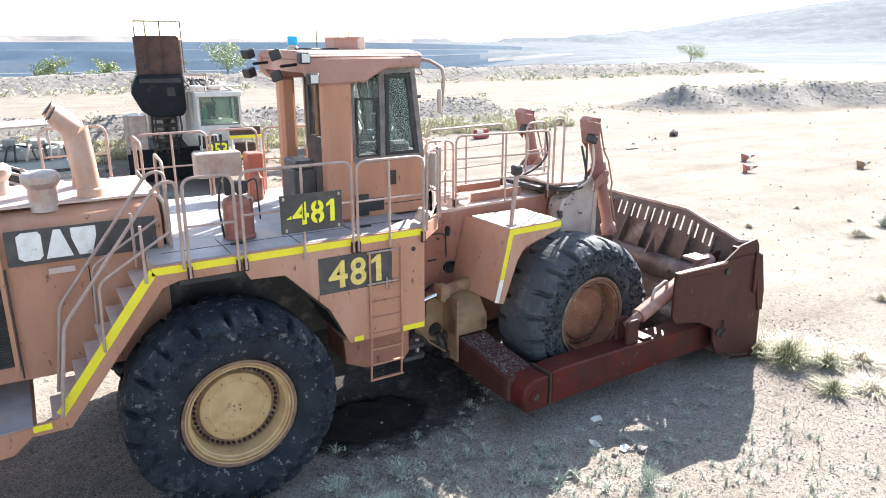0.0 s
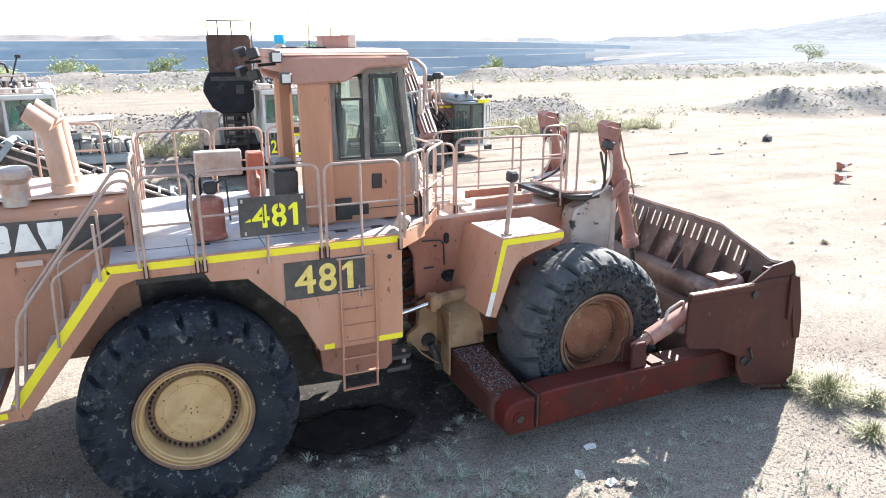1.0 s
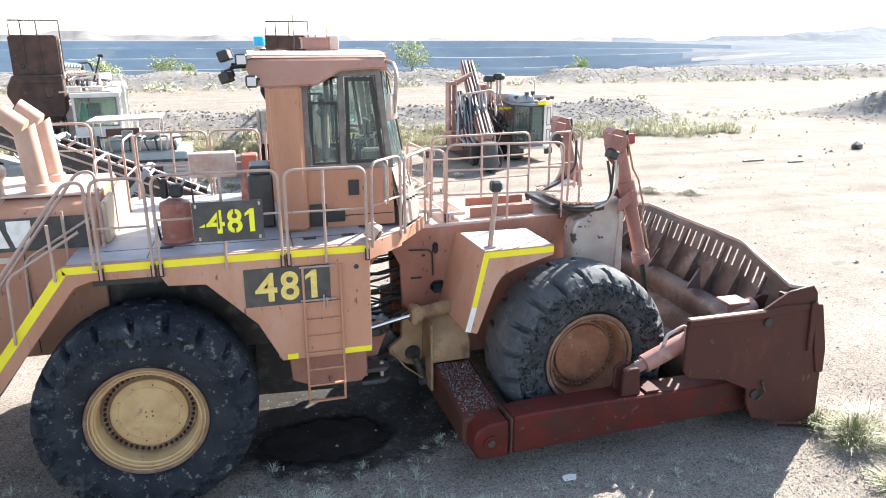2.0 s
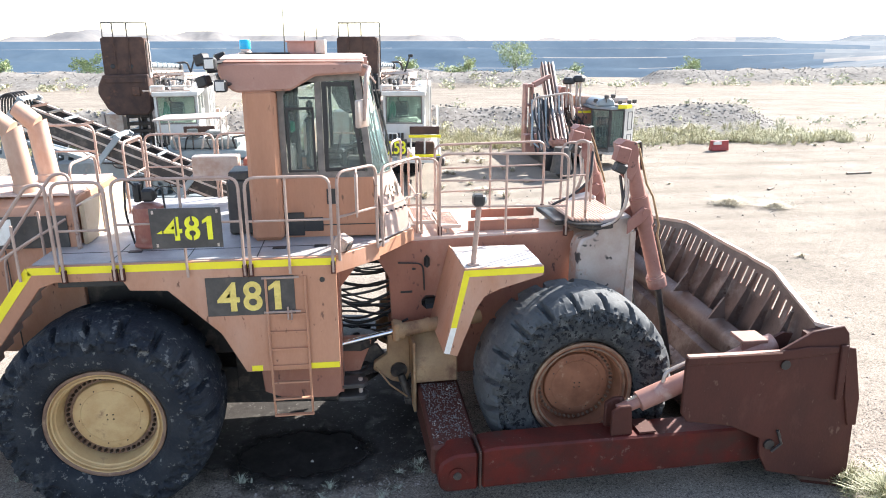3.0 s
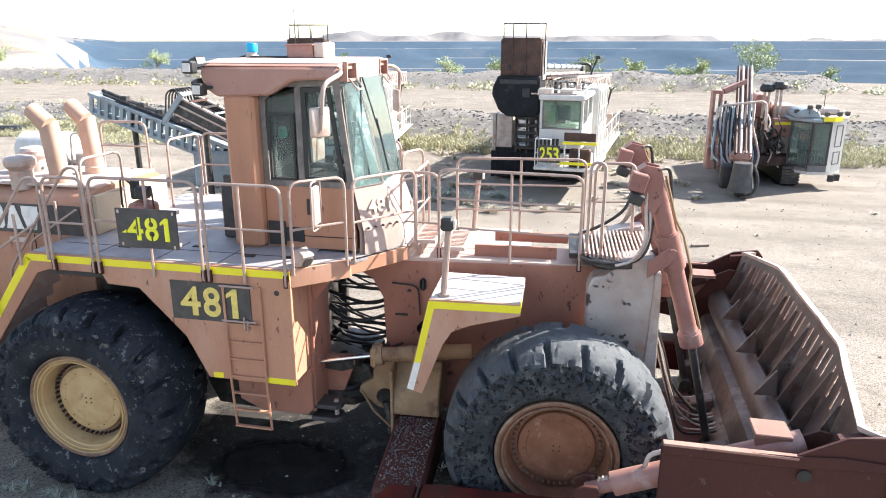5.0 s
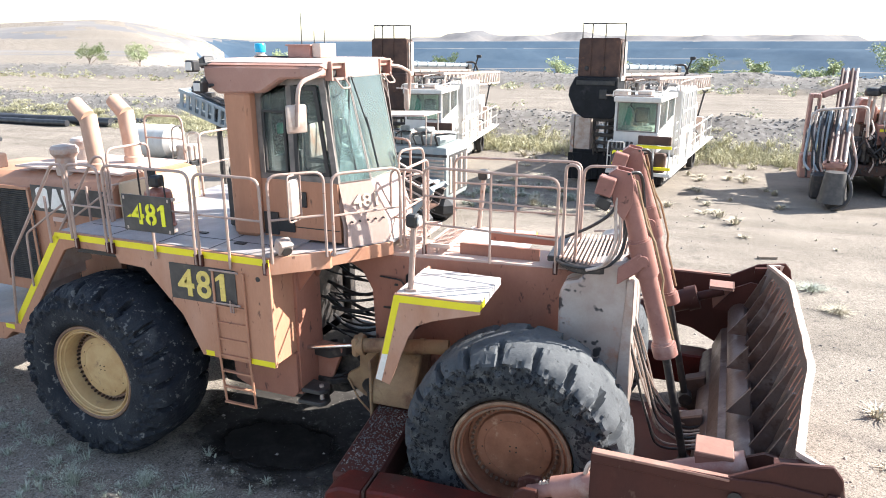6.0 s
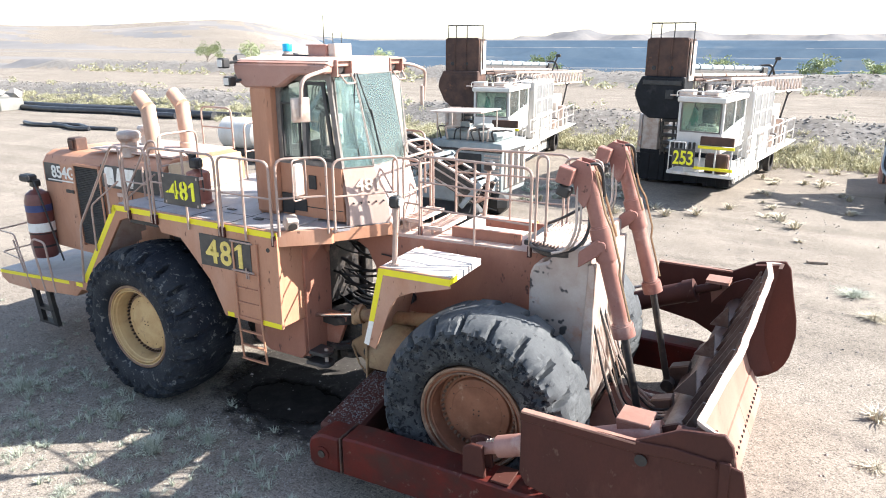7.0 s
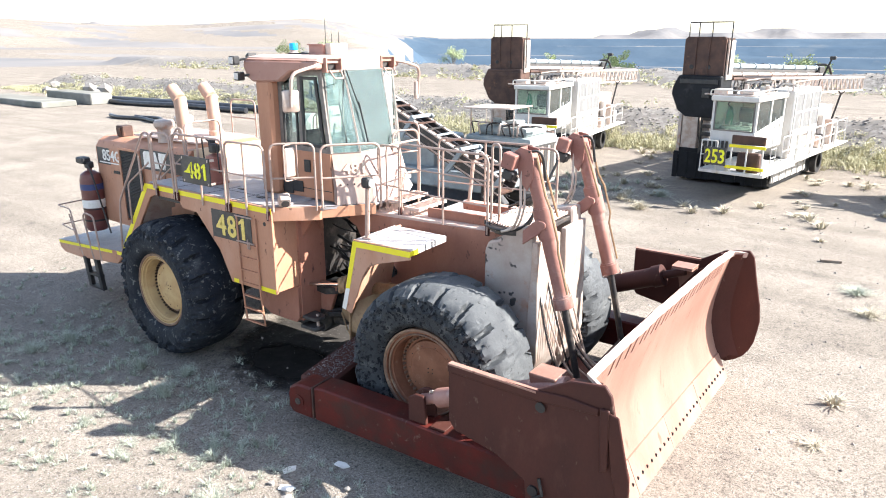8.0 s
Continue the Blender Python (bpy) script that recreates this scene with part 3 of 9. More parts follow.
FX = Matrix.Translation((4.9, 9.65, 0)) @ pose(0, 0, 0, 0, 0, 3.0) @ Matrix.Translation((-4.9, -9.65, 0))


def mir(y):
    return 2 * YC - y


dozer = thing("wheel_dozer", (4.6, YC, 0), "faded orange-brown articulated wheel dozer with a rusty blade", "dozer")


def tyre_mesh(seed, grow):
    """A worn rock tyre round the y axis as one skin: torn sidewalls, notched shoulders, worn flat tread."""
    bm = bmesh.new()
    half = [(0.70, 0.36), (0.71, 0.43), (0.735, 0.485), (0.77, 0.52)] + [(0.79 + 0.025 * i, 0.53 + 0.03 * math.sin(math.pi * (i + 1) / 15)) for i in range(14)]
    half += [(1.155, 0.528), (1.19, 0.508), (1.225, 0.478), (1.255, 0.44), (1.277, 0.395), (1.29, 0.35), (1.298, 0.30), (1.303, 0.25), (1.306, 0.20), (1.308, 0.15), (1.309, 0.10), (1.31, 0.05), (1.31, 0.0)]
    half = [(r * grow, h) for r, h in half]
    prof = half + [(r, -h) for r, h in half[-2::-1]]
    n, lugs = 440, 20
    rings = lathe(bm, prof, (0, 0, 0), (0, -1, 0), n, closed=True)
    for ring, (r, h) in zip(rings, prof):
        side = 1.0 if h > 0 else -1.0
        for k, v in enumerate(ring):
            p = v.co * 1.0
            torn = noise.noise((p.x * 3.5 + seed, p.y * 3.5, p.z * 3.5)) * 0.6 + noise.noise((p.x * 9, p.y * 9 + seed, p.z * 9)) + 0.6 * noise.noise((p.x * 21, p.y * 21 + seed, p.z * 21))
            radial = Vector((p.x / r, 0, p.z / r))
            out = Vector((0, -side, 0))
            if r < 1.2:
                w = smooth(0.90, 1.02, r)
                v.co += out * (0.012 * torn + 0.030 * smooth(0.15, 0.28, torn) - 0.030 * smooth(0.2, 0.4, -torn)) * w
            if r > 1.1:
                u = (k / n * lugs + (0.5 if side > 0 else 0.0) + 0.32 * (abs(h) - 0.5) + 0.035 * noise.noise((k * 0.05, h * 4, seed))) % 1.0
                d = min(u, 1 - u)
                gap = 1 - smooth(0.060, 0.108, d + 0.010 * torn)
                depth = 0.105 * smooth(0.17, 0.30, abs(h)) * smooth(1.08, 1.17, r)
                chip = 0.02 * smooth(0.35, 0.6, torn)
                v.co -= (radial * smooth(1.1, 1.25, r) + out * (0.6 * (1 - smooth(1.1, 1.3, r)))) * (depth * gap + chip) 
                v.co += radial * 0.006 * torn
    for i in range(len(rings) - 1):
        if min(prof[i][0], prof[i + 1][0]) > 1.17 * grow:
            for v in rings[i]:
                for fc in v.link_faces:
                    fc.material_index = 1
    return bm


def wheel(name, x, yface, zc, out, hub_mat, seed, xf):
    """Tyre, rim and hub. yface: the outer side of the tyre; out: -1 on the near side."""
    c = Vector((x, yface - out * 0.56, zc))
    # rear tread takes the dark rubber, its shade put into the colour
    w = part(name, tyre_mesh(seed, 0.984 if seed > 2.5 else 0.962), (RUBBER_F, TREAD) if seed > 2.5 else (RUBBER, RUBBER), dozer, xf=(xf or Matrix()) @ Matrix.Translation(c) @ pose(0, 0, 0, 0, seed * 7, 0), sharp=28)
    for v in w.data.vertices:
        v.co.z = max(v.co.z, -0.035)
    tagged(w, "chunky worn rock tyre, scuffed and dusty")
    ax = (0, out, 0)
    bm = bmesh.new()
    lathe(bm, [(0.67, 0.34), (0.675, 0.43), (0.645, 0.45), (0.630, 0.45), (0.624, 0.415), (0.606, 0.415), (0.600, 0.432), (0.585, 0.432), (0.577, 0.395), (0.562, 0.385), (0.548, 0.30), (0.540, 0.165), (0.38, 0.16), (0.38, -0.1), (0.67, -0.1)], c, ax, 72)
    part("rim", bm, hub_mat, w, "", xf)
    bm = bmesh.new()
    lathe(bm, [(0.672, 0.36), (0.690, 0.432), (0.682, 0.462), (0.655, 0.466), (0.640, 0.452), (0.636, 0.43)], c, ax, 72)
    part("rim_flange", bm, RIM_EDGE, w, "rusty worn rim flange", xf)
    bm = bmesh.new()
    lathe(bm, [(0.603, 0.41), (0.607, 0.436), (0.596, 0.446), (0.584, 0.440), (0.581, 0.41)], c, ax, 72)
    part("lock_ring", bm, RIM_EDGE if seed > 2.5 else hub_mat, w, "scuffed lock ring", xf)
    bm = bmesh.new()
    lathe(bm, [(0.442, 0.0), (0.440, 0.225), (0.430, 0.245), (0.415, 0.252), (0.342, 0.254), (0.338, 0.250), (0.334, 0.254), (0.20, 0.266), (0.0, 0.272)], c, ax, 56, closed=False)
    hub = part("hub", bm, hub_mat, w, "", xf)
    bm = bmesh.new()
    lathe(bm, [(0.444, 0.195), (0.538, 0.198), (0.538, 0.203), (0.444, 0.203)], c, ax, 48)
    part("nut_flange", bm, RIM_F if seed > 2.5 else RIM_EDGE, w, "oily dark flange round the hub", xf)
    for k in range(46):
        bm = bmesh.new()
        t = 6.28319 * k / 46
        p = c + Vector((math.sin(t) * 0.490, 0, math.cos(t) * 0.490)) + Vector(ax) * 0.18
        lathe(bm, [(0.0, 0.0), (0.019, 0.0), (0.019, 0.06), (0.011, 0.072), (0.0, 0.072)], p, ax, 6, closed=False)
        part("wheel_nut", bm, RIM_EDGE if seed > 2.5 else NUT, w, "", xf)
    for k in range(10):
        bm = bmesh.new()
        t = 6.28319 * k / 10 + 0.2
        lathe(bm, [(0.0, 0.2), (0.009, 0.2), (0.009, 0.258), (0.0, 0.262)], c + Vector((math.sin(t) * 0.365, 0, math.cos(t) * 0.365)), ax, 6, closed=False)
        part("cap_bolt", bm, NUT, hub, "", xf)
    for dx in (-0.035, 0.035):
        for dz in (-0.03, 0.03):
            bm = bmesh.new()
            lathe(bm, [(0.0, 0.22), (0.009, 0.22), (0.009, 0.282), (0.0, 0.285)], c + Vector((dx, 0, dz)), ax, 6, closed=False)
            part("cap_bolt", bm, NUT, hub, "", xf)


YT = 7.40
wheel("wheel", 1.755, YT, 1.235, -1, RIM_R, 1.0, None)
wheel("wheel", 1.755, mir(YT), 1.235, 1, RIM_R, 2.0, None)
wheel("wheel", 7.44, YT + 0.15, 1.15, -1, RIM_F, 3.0, FX)
wheel("wheel", 7.44, mir(YT + 0.15), 1.15, 1, RIM_F, 4.0, FX)


def strip(name, pts, y, h, parent, mat=YELLOW, xf=None):
    """A reflective band along a polyline of (x, z) on a wall at y, hanging h below it."""
    bm = bmesh.new()
    for (xa, za), (xb, zb) in zip(pts, pts[1:]):
        prism(bm, [(xa, za), (xb, zb), (xb, zb - h), (xa, za - h)], y - 0.004, y + 0.01)
    return part(name, bm, mat, parent, "", xf)


# rear deck and fender
YF = 7.90
bm = bmesh.new()
prism(bm, [(1.02, 3.06), (4.47, 3.06), (4.47, 1.62), (3.34, 1.62), (3.08, 2.14), (2.52, 2.71), (2.10, 2.73), (2.03, 2.86), (1.30, 2.86), (1.12, 2.80), (0.02, 1.38), (-0.34, 1.38), (-0.34, 1.50), (-0.10, 1.52)], YF, YF + 0.05, bevel=0.006)
fender = part("fender_plate", bm, PAINT, dozer)
strip("yellow_strip", [(1.02, 3.045), (4.47, 3.045)], YF, 0.085, fender)
bm = bmesh.new()
prism(bm, [(1.0, 3.045), (1.06, 2.96), (-0.03, 1.53), (-0.10, 1.60)], YF - 0.004, YF + 0.01)
part("yellow_strip", bm, YELLOW, fender)
strip("yellow_strip", [(-0.34, 1.50), (-0.16, 1.50)], YF, 0.07, fender)
strip("yellow_strip", [(3.40, 1.70), (3.53, 1.70)], YF, 0.07, fender)
strip("yellow_strip", [(4.10, 1.70), (4.46, 1.70)], YF, 0.075, fender)
bm = bmesh.new()
box(bm, (3.30, YF + 0.05, 1.63), (4.44, 8.75, 3.0), 0.01)
part("hydraulic_tank", bm, PAINT, dozer)
bm = bmesh.new()
prism(bm, [(1.05, 3.07), (4.47, 3.07), (4.47, 3.0), (1.12, 3.0)], YF + 0.055, 11.4, bevel=0.004)
prism(bm, [(4.47, 7.96), (4.98, 8.42), (5.46, 9.2), (5.46, 10.04), (4.98, 10.8), (4.47, 11.3)], 3.0, 3.035, "z")
deck = part("deck", bm, DECK, dozer, "grey checker-plate deck, dusty")
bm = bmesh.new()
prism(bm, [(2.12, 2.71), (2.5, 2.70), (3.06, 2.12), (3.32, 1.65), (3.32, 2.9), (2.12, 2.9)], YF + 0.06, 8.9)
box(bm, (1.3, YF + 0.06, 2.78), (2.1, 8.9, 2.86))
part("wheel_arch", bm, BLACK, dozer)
# chamfered front end of the deck below the cab
bm = bmesh.new()
prism(bm, [(4.47, 7.93), (5.0, 8.43), (5.0, 8.5), (4.44, 7.99)], 2.84, 3.06, "z", 0.005)
prism(bm, [(4.96, 8.42), (5.50, 9.2), (5.46, 9.24), (4.94, 8.5)], 2.86, 3.035, "z", 0.005)
part("deck_skirt", bm, PAINT, dozer)
# lower rear-frame side below the tank, with ladder
bm = bmesh.new()
prism(bm, [(3.42, 1.62), (4.46, 1.62), (4.46, 1.06), (4.38, 0.97), (3.75, 0.97), (3.46, 1.1)], 8.36, 9.0, bevel=0.01)
part("belly_plate", bm, FRAMEPAINT, dozer)
# added block that keeps sunlight off the ground below the belly
bm = bmesh.new()
prism(bm, [(2.6, 0.95), (2.75, 0.62), (4.35, 0.55), (4.55, 0.72), (4.55, 0.97), (2.6, 1.2)], 9.0, mir(9.0), bevel=0.02)
part("belly_guard", bm, GREASE, dozer, "greasy dark block added under the belly to stop sunlight")
for z in (0.86, 1.04):
    bm = bmesh.new()
    prism(bm, [(4.40, 8.42), (4.74, 8.42), (4.80, 8.50), (4.80, 8.60), (4.74, 8.68), (4.40, 8.72)], z, z + 0.06, "z", 0.008)
    part("tie_lug", bm, CHAR, dozer, "scraped steel lug on the rear frame")
bm = bmesh.new()
rod(bm, (4.70, 8.55, 0.84), (4.70, 8.55, 1.13), 0.03, n=10)
part("tie_pin", bm, BARE, dozer)
for x in (3.64, 4.10):
    bm = bmesh.new()
    tube(bm, [(x, YF - 0.025, 2.84), (x, YF - 0.025, 1.62), (x, YF + 0.02, 0.98)], 0.016, 6)
    ladder = part("ladder_rail", bm, PAINT, dozer, "rail of a narrow steel access ladder")
for i in range(7):
    bm = bmesh.new()
    z = 2.36 - i * 0.225
    box(bm, (3.64, YF - 0.03, z - 0.010), (4.11, YF + 0.012, z + 0.010))
    part("rung", bm, PAINT, ladder)
bm = bmesh.new()
box(bm, (2.95, YF - 0.012, 2.37), (3.97, YF - 0.002, 2.85), 0.002)
board = part("number_plate", bm, CHAR, dozer, "charcoal plate with fleet number 481")
figures("4", 0.36, (3.20, YF - 0.016, 2.61), YELMARK, board, width=0.26)
figures("8", 0.36, (3.48, YF - 0.016, 2.61), YELMARK, board, width=0.22)
figure_one(0.36, (3.77, YF - 0.016, 2.61), YELMARK, board)
for z in (2.40, 2.83):
    bm = bmesh.new()
    tube(bm, [(3.6, YF - 0.03, z), (4.03, YF - 0.03, z)], 0.014, 6)
    part("ladder_grip", bm, RAILPAINT, board)
bm = bmesh.new()
tube(bm, [(3.88, YF - 0.03, 2.46), (3.88, YF - 0.03, 2.30), (3.92, YF - 0.03, 2.30), (3.92, YF - 0.03, 2.42)], 0.012, 6)
part("ladder_latch", bm, RAILPAINT, board)
bm = bmesh.new()
lathe(bm, [(0.0, 0), (0.032, 0), (0.032, 0.006), (0.0, 0.006)], (4.30, YF, 2.78), (0, -1, 0), 16, closed=False)
part("lifting_hole", bm, BLACK, fender)

# stairs from the rear platform up to the deck
for i in range(8):
    z, x = 1.50 + i * 0.195, -0.02 + i * 0.142
    bm = bmesh.new()
    prism(bm, [(x - 0.13, z), (x + 0.09, z), (x + 0.09, z + 0.16), (x + 0.13, z + 0.16), (x + 0.13, z - 0.03), (x - 0.13, z - 0.03)], YF + 0.055, 8.58, bevel=0.003)
    part("stair_tread", bm, PAINT_DUST, dozer, "dusty steel stair tread")
bm = bmesh.new()
prism(bm, [(-2.95, 1.28), (-0.34, 1.45), (-0.30, 1.38), (-0.55, 1.16), (-2.1, 1.02), (-2.75, 1.02), (-2.95, 1.12)], 8.0, 11.2, bevel=0.012)
plat = part("rear_platform", bm, PAINT, dozer)
bm = bmesh.new()
prism(bm, [(-2.95, 1.285), (-0.34, 1.455), (-0.34, 1.465), (-2.95, 1.295)], 8.0, 11.2)
part("platform_tread", bm, DECK, plat)
strip("yellow_strip", [(-2.95, 1.275), (-0.72, 1.42)], 8.0, 0.06, plat)
bm = bmesh.new()
for x in (-1.95, -1.5):
    prism(bm, [(x, 1.08), (x + 0.12, 1.08), (x + 0.24, 0.42), (x + 0.12, 0.42)], 7.98, 8.06)
for z in (0.45, 0.72):
    box(bm, (-1.86 + (0.72 - z) * 0.1, 7.97, z - 0.02), (-1.36 + (0.72 - z) * 0.1, 8.10, z + 0.02))
part("hanging_step", bm, BLACK, dozer, "hanging rubber-mounted step")

# hood
HY0, HY1 = 8.66, 10.5
bm = bmesh.new()
prism(bm, [(HY0, 1.7), (HY0, 3.44), (HY0 + 0.10, 3.58), (HY0 + 0.28, 3.66), (HY1 - 0.28, 3.66), (HY1 - 0.10, 3.58), (HY1, 3.44), (HY1, 1.7)], -2.25, 1.30, "x", 0.01)
for v in bm.verts:
    if v.co.z > 3:
        v.co.z += 0.05 * v.co.x if v.co.x < 0 else 0.0
    if v.co.x < -1.0:
        v.co.y += (YC - v.co.y) * 0.10
hood = part("engine_hood", bm, PAINT, dozer)
bm = bmesh.new()
prism(bm, [(HY0 + 0.24, 3.664), (HY1 - 0.24, 3.664), (HY1 - 0.24, 3.69), (HY0 + 0.24, 3.69)], -0.9, 1.28, "x")
part("hood_lid", bm, PAINT_DUST, hood)
bm = bmesh.new()
box(bm, (-0.32, HY0 - 0.012, 3.07), (1.22, HY0 - 0.002, 3.47), 0.003)
panel = part("side_panel", bm, CHAR, hood, "dark side panel with a white maker's mark")
# maker's mark as plain block shapes
bm = bmesh.new()
yb = HY0 - 0.018
prism(bm, [(-0.21, 3.16), (-0.21, 3.40), (-0.16, 3.44), (0.0, 3.44), (0.03, 3.40), (0.03, 3.16), (-0.01, 3.12), (-0.16, 3.12)], yb, yb + 0.006)
prism(bm, [(0.055, 3.12), (0.155, 3.44), (0.225, 3.44), (0.325, 3.12)], yb, yb + 0.006)
prism(bm, [(0.325, 3.33), (0.325, 3.44), (0.58, 3.44), (0.58, 3.33), (0.52, 3.12), (0.385, 3.12)], yb, yb + 0.006)
part("maker_mark", bm, WHITEMARK, panel, "white block mark")
bm = bmesh.new()
box(bm, (-1.14, HY0 + 0.02, 1.9), (-0.42, HY0 + 0.09, 3.38), 0.004)
grille = part("side_grille", bm, BLACK, hood)
bm = bmesh.new()
for i in range(44):
    z = 1.93 + i * 0.033
    prism(bm, [(HY0 - 0.004, z), (HY0 + 0.03, z + 0.016), (HY0 + 0.034, z + 0.012), (HY0, z - 0.004)], -1.12, -0.44, "x")
part("grille_slats", bm, CHAR, grille, "rows of thin louvre slats")
bm = bmesh.new()
for a, b in (((-1.18, HY0 - 0.01, 1.86), (-1.13, HY0 + 0.1, 3.42)), ((-0.43, HY0 - 0.01, 1.86), (-0.38, HY0 + 0.1, 3.42)), ((-1.13, HY0 - 0.01, 3.37), (-0.43, HY0 + 0.1, 3.42))):
    box(bm, a, b, 0.004)
part("grille_frame", bm, PAINT, grille)
bm = bmesh.new()
box(bm, (-2.20, HY0 + 0.075, 2.98), (-1.20, HY0 + 0.085, 3.34), 0.002)
for v in bm.verts:
    v.co.y += (-1.20 - v.co.x) * 0.012
mp = part("model_panel", bm, CHAR, hood, "dark panel with white model number 854G")
figures("854G", 0.23, (-1.60, HY0 + 0.07, 3.19), WHITEMARK, mp, width=0.70)
bm = bmesh.new()
box(bm, (-2.10, HY0 + 0.066, 3.015), (-1.22, HY0 + 0.074, 3.04))
part("white_line", bm, WHITEMARK, mp)
bm = bmesh.new()
box(bm, (-1.55, HY0 + 0.05, 2.82), (-1.32, HY0 + 0.08, 2.88), 0.004)
part("small_decal", bm, BLACK, hood)
bm = bmesh.new()
box(bm, (0.05, HY0 - 0.006, 2.93), (0.32, HY0, 3.0), 0.002)
part("small_decal", bm, PAINT_DUST, hood, "worn sticker")
for x, w in ((-0.37, 0.02), (0.45, 0.012)):
    bm = bmesh.new()
    box(bm, (x, HY0 - 0.008, 1.75), (x + w, HY0 + 0.002, 3.05))
    part("panel_seam", bm, BLACK, hood)


def stack(y):
    """A wide exhaust pipe that leans back and ends in a mitred elbow."""
    bm = bmesh.new()
    rod(bm, (0.63, y, 3.60), (0.56, y, 4.44), 0.125, n=20)
    for v in bm.verts:
        if v.co.z > 4.2:
            v.co.z += (v.co.x - 0.56) * 0.55
    n0 = len(bm.verts)
    rod(bm, (0.56, y, 4.44), (0.335, y, 4.66), 0.128, n=20)
    bm.verts.ensure_lookup_table()
    for v in bm.verts[n0:]:
        if v.co.z < 4.56 and v.co.x > 0.42:
            v.co = v.co - Vector((0.225, 0, -0.22)) * ((v.co.z - 4.44 - (v.co.x - 0.56) * 0.55) / 0.344)
        else:
            v.co.x -= (v.co.z - 4.66) * 0.35
    s = part("exhaust_pipe", bm, STACKPAINT, dozer, "dusty pink-tan bent exhaust pipe")
    bm = bmesh.new()
    lathe(bm, [(0.148, 3.66), (0.148, 3.78), (0.128, 3.80), (0.128, 3.66)], (0.618, y, 0), (0, 0, 1), 24)
    part("stack_sleeve", bm, STACKPAINT, s)
    bm = bmesh.new()
    lathe(bm, [(0.0, 0.0), (0.10, 0.0), (0.10, 0.01), (0.0, 0.01)], (0.332, y, 4.665), (-0.75, 0, 0.62), 20, closed=False)
    part("stack_mouth", bm, RUST, s)


stack(9.10)
stack(9.82)


def intake(x, y, r):
    bm = bmesh.new()
    lathe(bm, [(0.0, 3.6), (r * 0.75, 3.6), (r * 0.75, 3.86), (r * 0.9, 3.90), (r, 3.93), (r, 4.0), (r * 0.85, 4.04), (0.0, 4.07)], (x, y, 0), (0, 0, 1), 28, closed=False)
    part("air_intake", bm, SILVER, dozer, "dusty grey mushroom air intake")


intake(0.12, 8.98, 0.20)
intake(-0.35, 9.75, 0.2)
bm = bmesh.new()
box(bm, (-1.75, 9.0, 3.56), (-1.5, 9.25, 3.80), 0.02)
box(bm, (-1.70, 8.97, 3.62), (-1.55, 9.0, 3.76), 0.01)
part("hood_lamp", bm, RUST, dozer, "small rusty lamp box")

# pressure bottle and rear lamp by the platform
bm = bmesh.new()
lathe(bm, [(0.0, 1.50), (0.20, 1.50), (0.235, 1.56), (0.235, 2.62), (0.20, 2.75), (0.10, 2.82), (0.05, 2.83), (0.05, 2.92), (0.0, 2.93)], (-2.30, 8.58, 0), (0, 0, 1), 28, closed=False)
bottle = part("pressure_bottle", bm, MAROON, dozer, "maroon fire-suppression bottle with blue band")
for z0, z1, mat in ((2.42, 2.55, BLUE), (2.02, 2.2, WHITEMARK), (1.98, 2.0, BLACK), (1.72, 1.76, BLACK)):
    bm = bmesh.new()
    lathe(bm, [(0.236, z0), (0.24, z0), (0.24, z1), (0.236, z1)], (-2.30, 8.58, 0), (0, 0, 1), 28)
    part("band", bm, mat, bottle)
bm = bmesh.new()
tube(bm, [(-2.3, 8.58, 2.9), (-2.2, 8.5, 3.0), (-2.05, 8.5, 2.7), (-1.9, 8.55, 2.0), (-1.7, 8.55, 1.5)], 0.018, 6, 0.1)
box(bm, (-2.37, 8.50, 2.88), (-2.23, 8.66, 3.02), 0.02)
part("bottle_valve", bm, BLACK, bottle)
bm = bmesh.new()
box(bm, (-2.55, 8.42, 2.98), (-2.25, 8.62, 3.12), 0.03)
part("rear_lamp", bm, BLACK, dozer, "black work lamp")


def rail(pts, r=0.019, name="handrail", rad=0.09, xf=None, mat=RAILPAINT):
    bm = bmesh.new()
    tube(bm, pts, r, 8, rad)
    return part(name, bm, mat, dozer, "", xf)


def hoop(p, q, z0, z1, mids=(0.5,), xf=None, posts=(), foot=True):
    """An inverted-U guard rail between the feet p and q, with knee rails and inner posts."""
    (xa, ya), (xb, yb) = p, q
    top = rail([(xa, ya, z0), (xa, ya, z1), (xb, yb, z1), (xb, yb, z0)], xf=xf, rad=0.13)
    for m in mids:
        bm = bmesh.new()
        z = z0 + (z1 - z0) * m
        tube(bm, [(xa, ya, z), (xb, yb, z)], 0.015, 6)
        part("knee_rail", bm, RAILPAINT, top, "", xf)
    for s in posts:
        bm = bmesh.new()
        tube(bm, [(xa + (xb - xa) * s, ya + (yb - ya) * s, z0), (xa + (xb - xa) * s, ya + (yb - ya) * s, z1)], 0.018, 6)
        part("post", bm, RAILPAINT, top, "", xf)
    if foot:
        for x, y in (p, q):
            bm = bmesh.new()
            box(bm, (x - 0.028, y - 0.012, z0 - 0.02), (x + 0.028, y + 0.03, z0 + 0.13), 0.004)
            part("rail_socket", bm, BLADE, top, "", xf)
    return top


YR = YF - 0.035
hoop((1.42, YR), (1.97, YR), 2.88, 4.02, (0.52,))
hoop((2.05, YR), (3.42, YR), 2.88, 4.04, (0.56,), posts=(0.53,))
hoop((3.49, YR), (4.44, YR), 2.88, 4.03, (0.56,), posts=(0.47,))
hoop((4.52, YR + 0.05), (4.98, 8.40), 3.0, 4.06, (0.5,), foot=False)
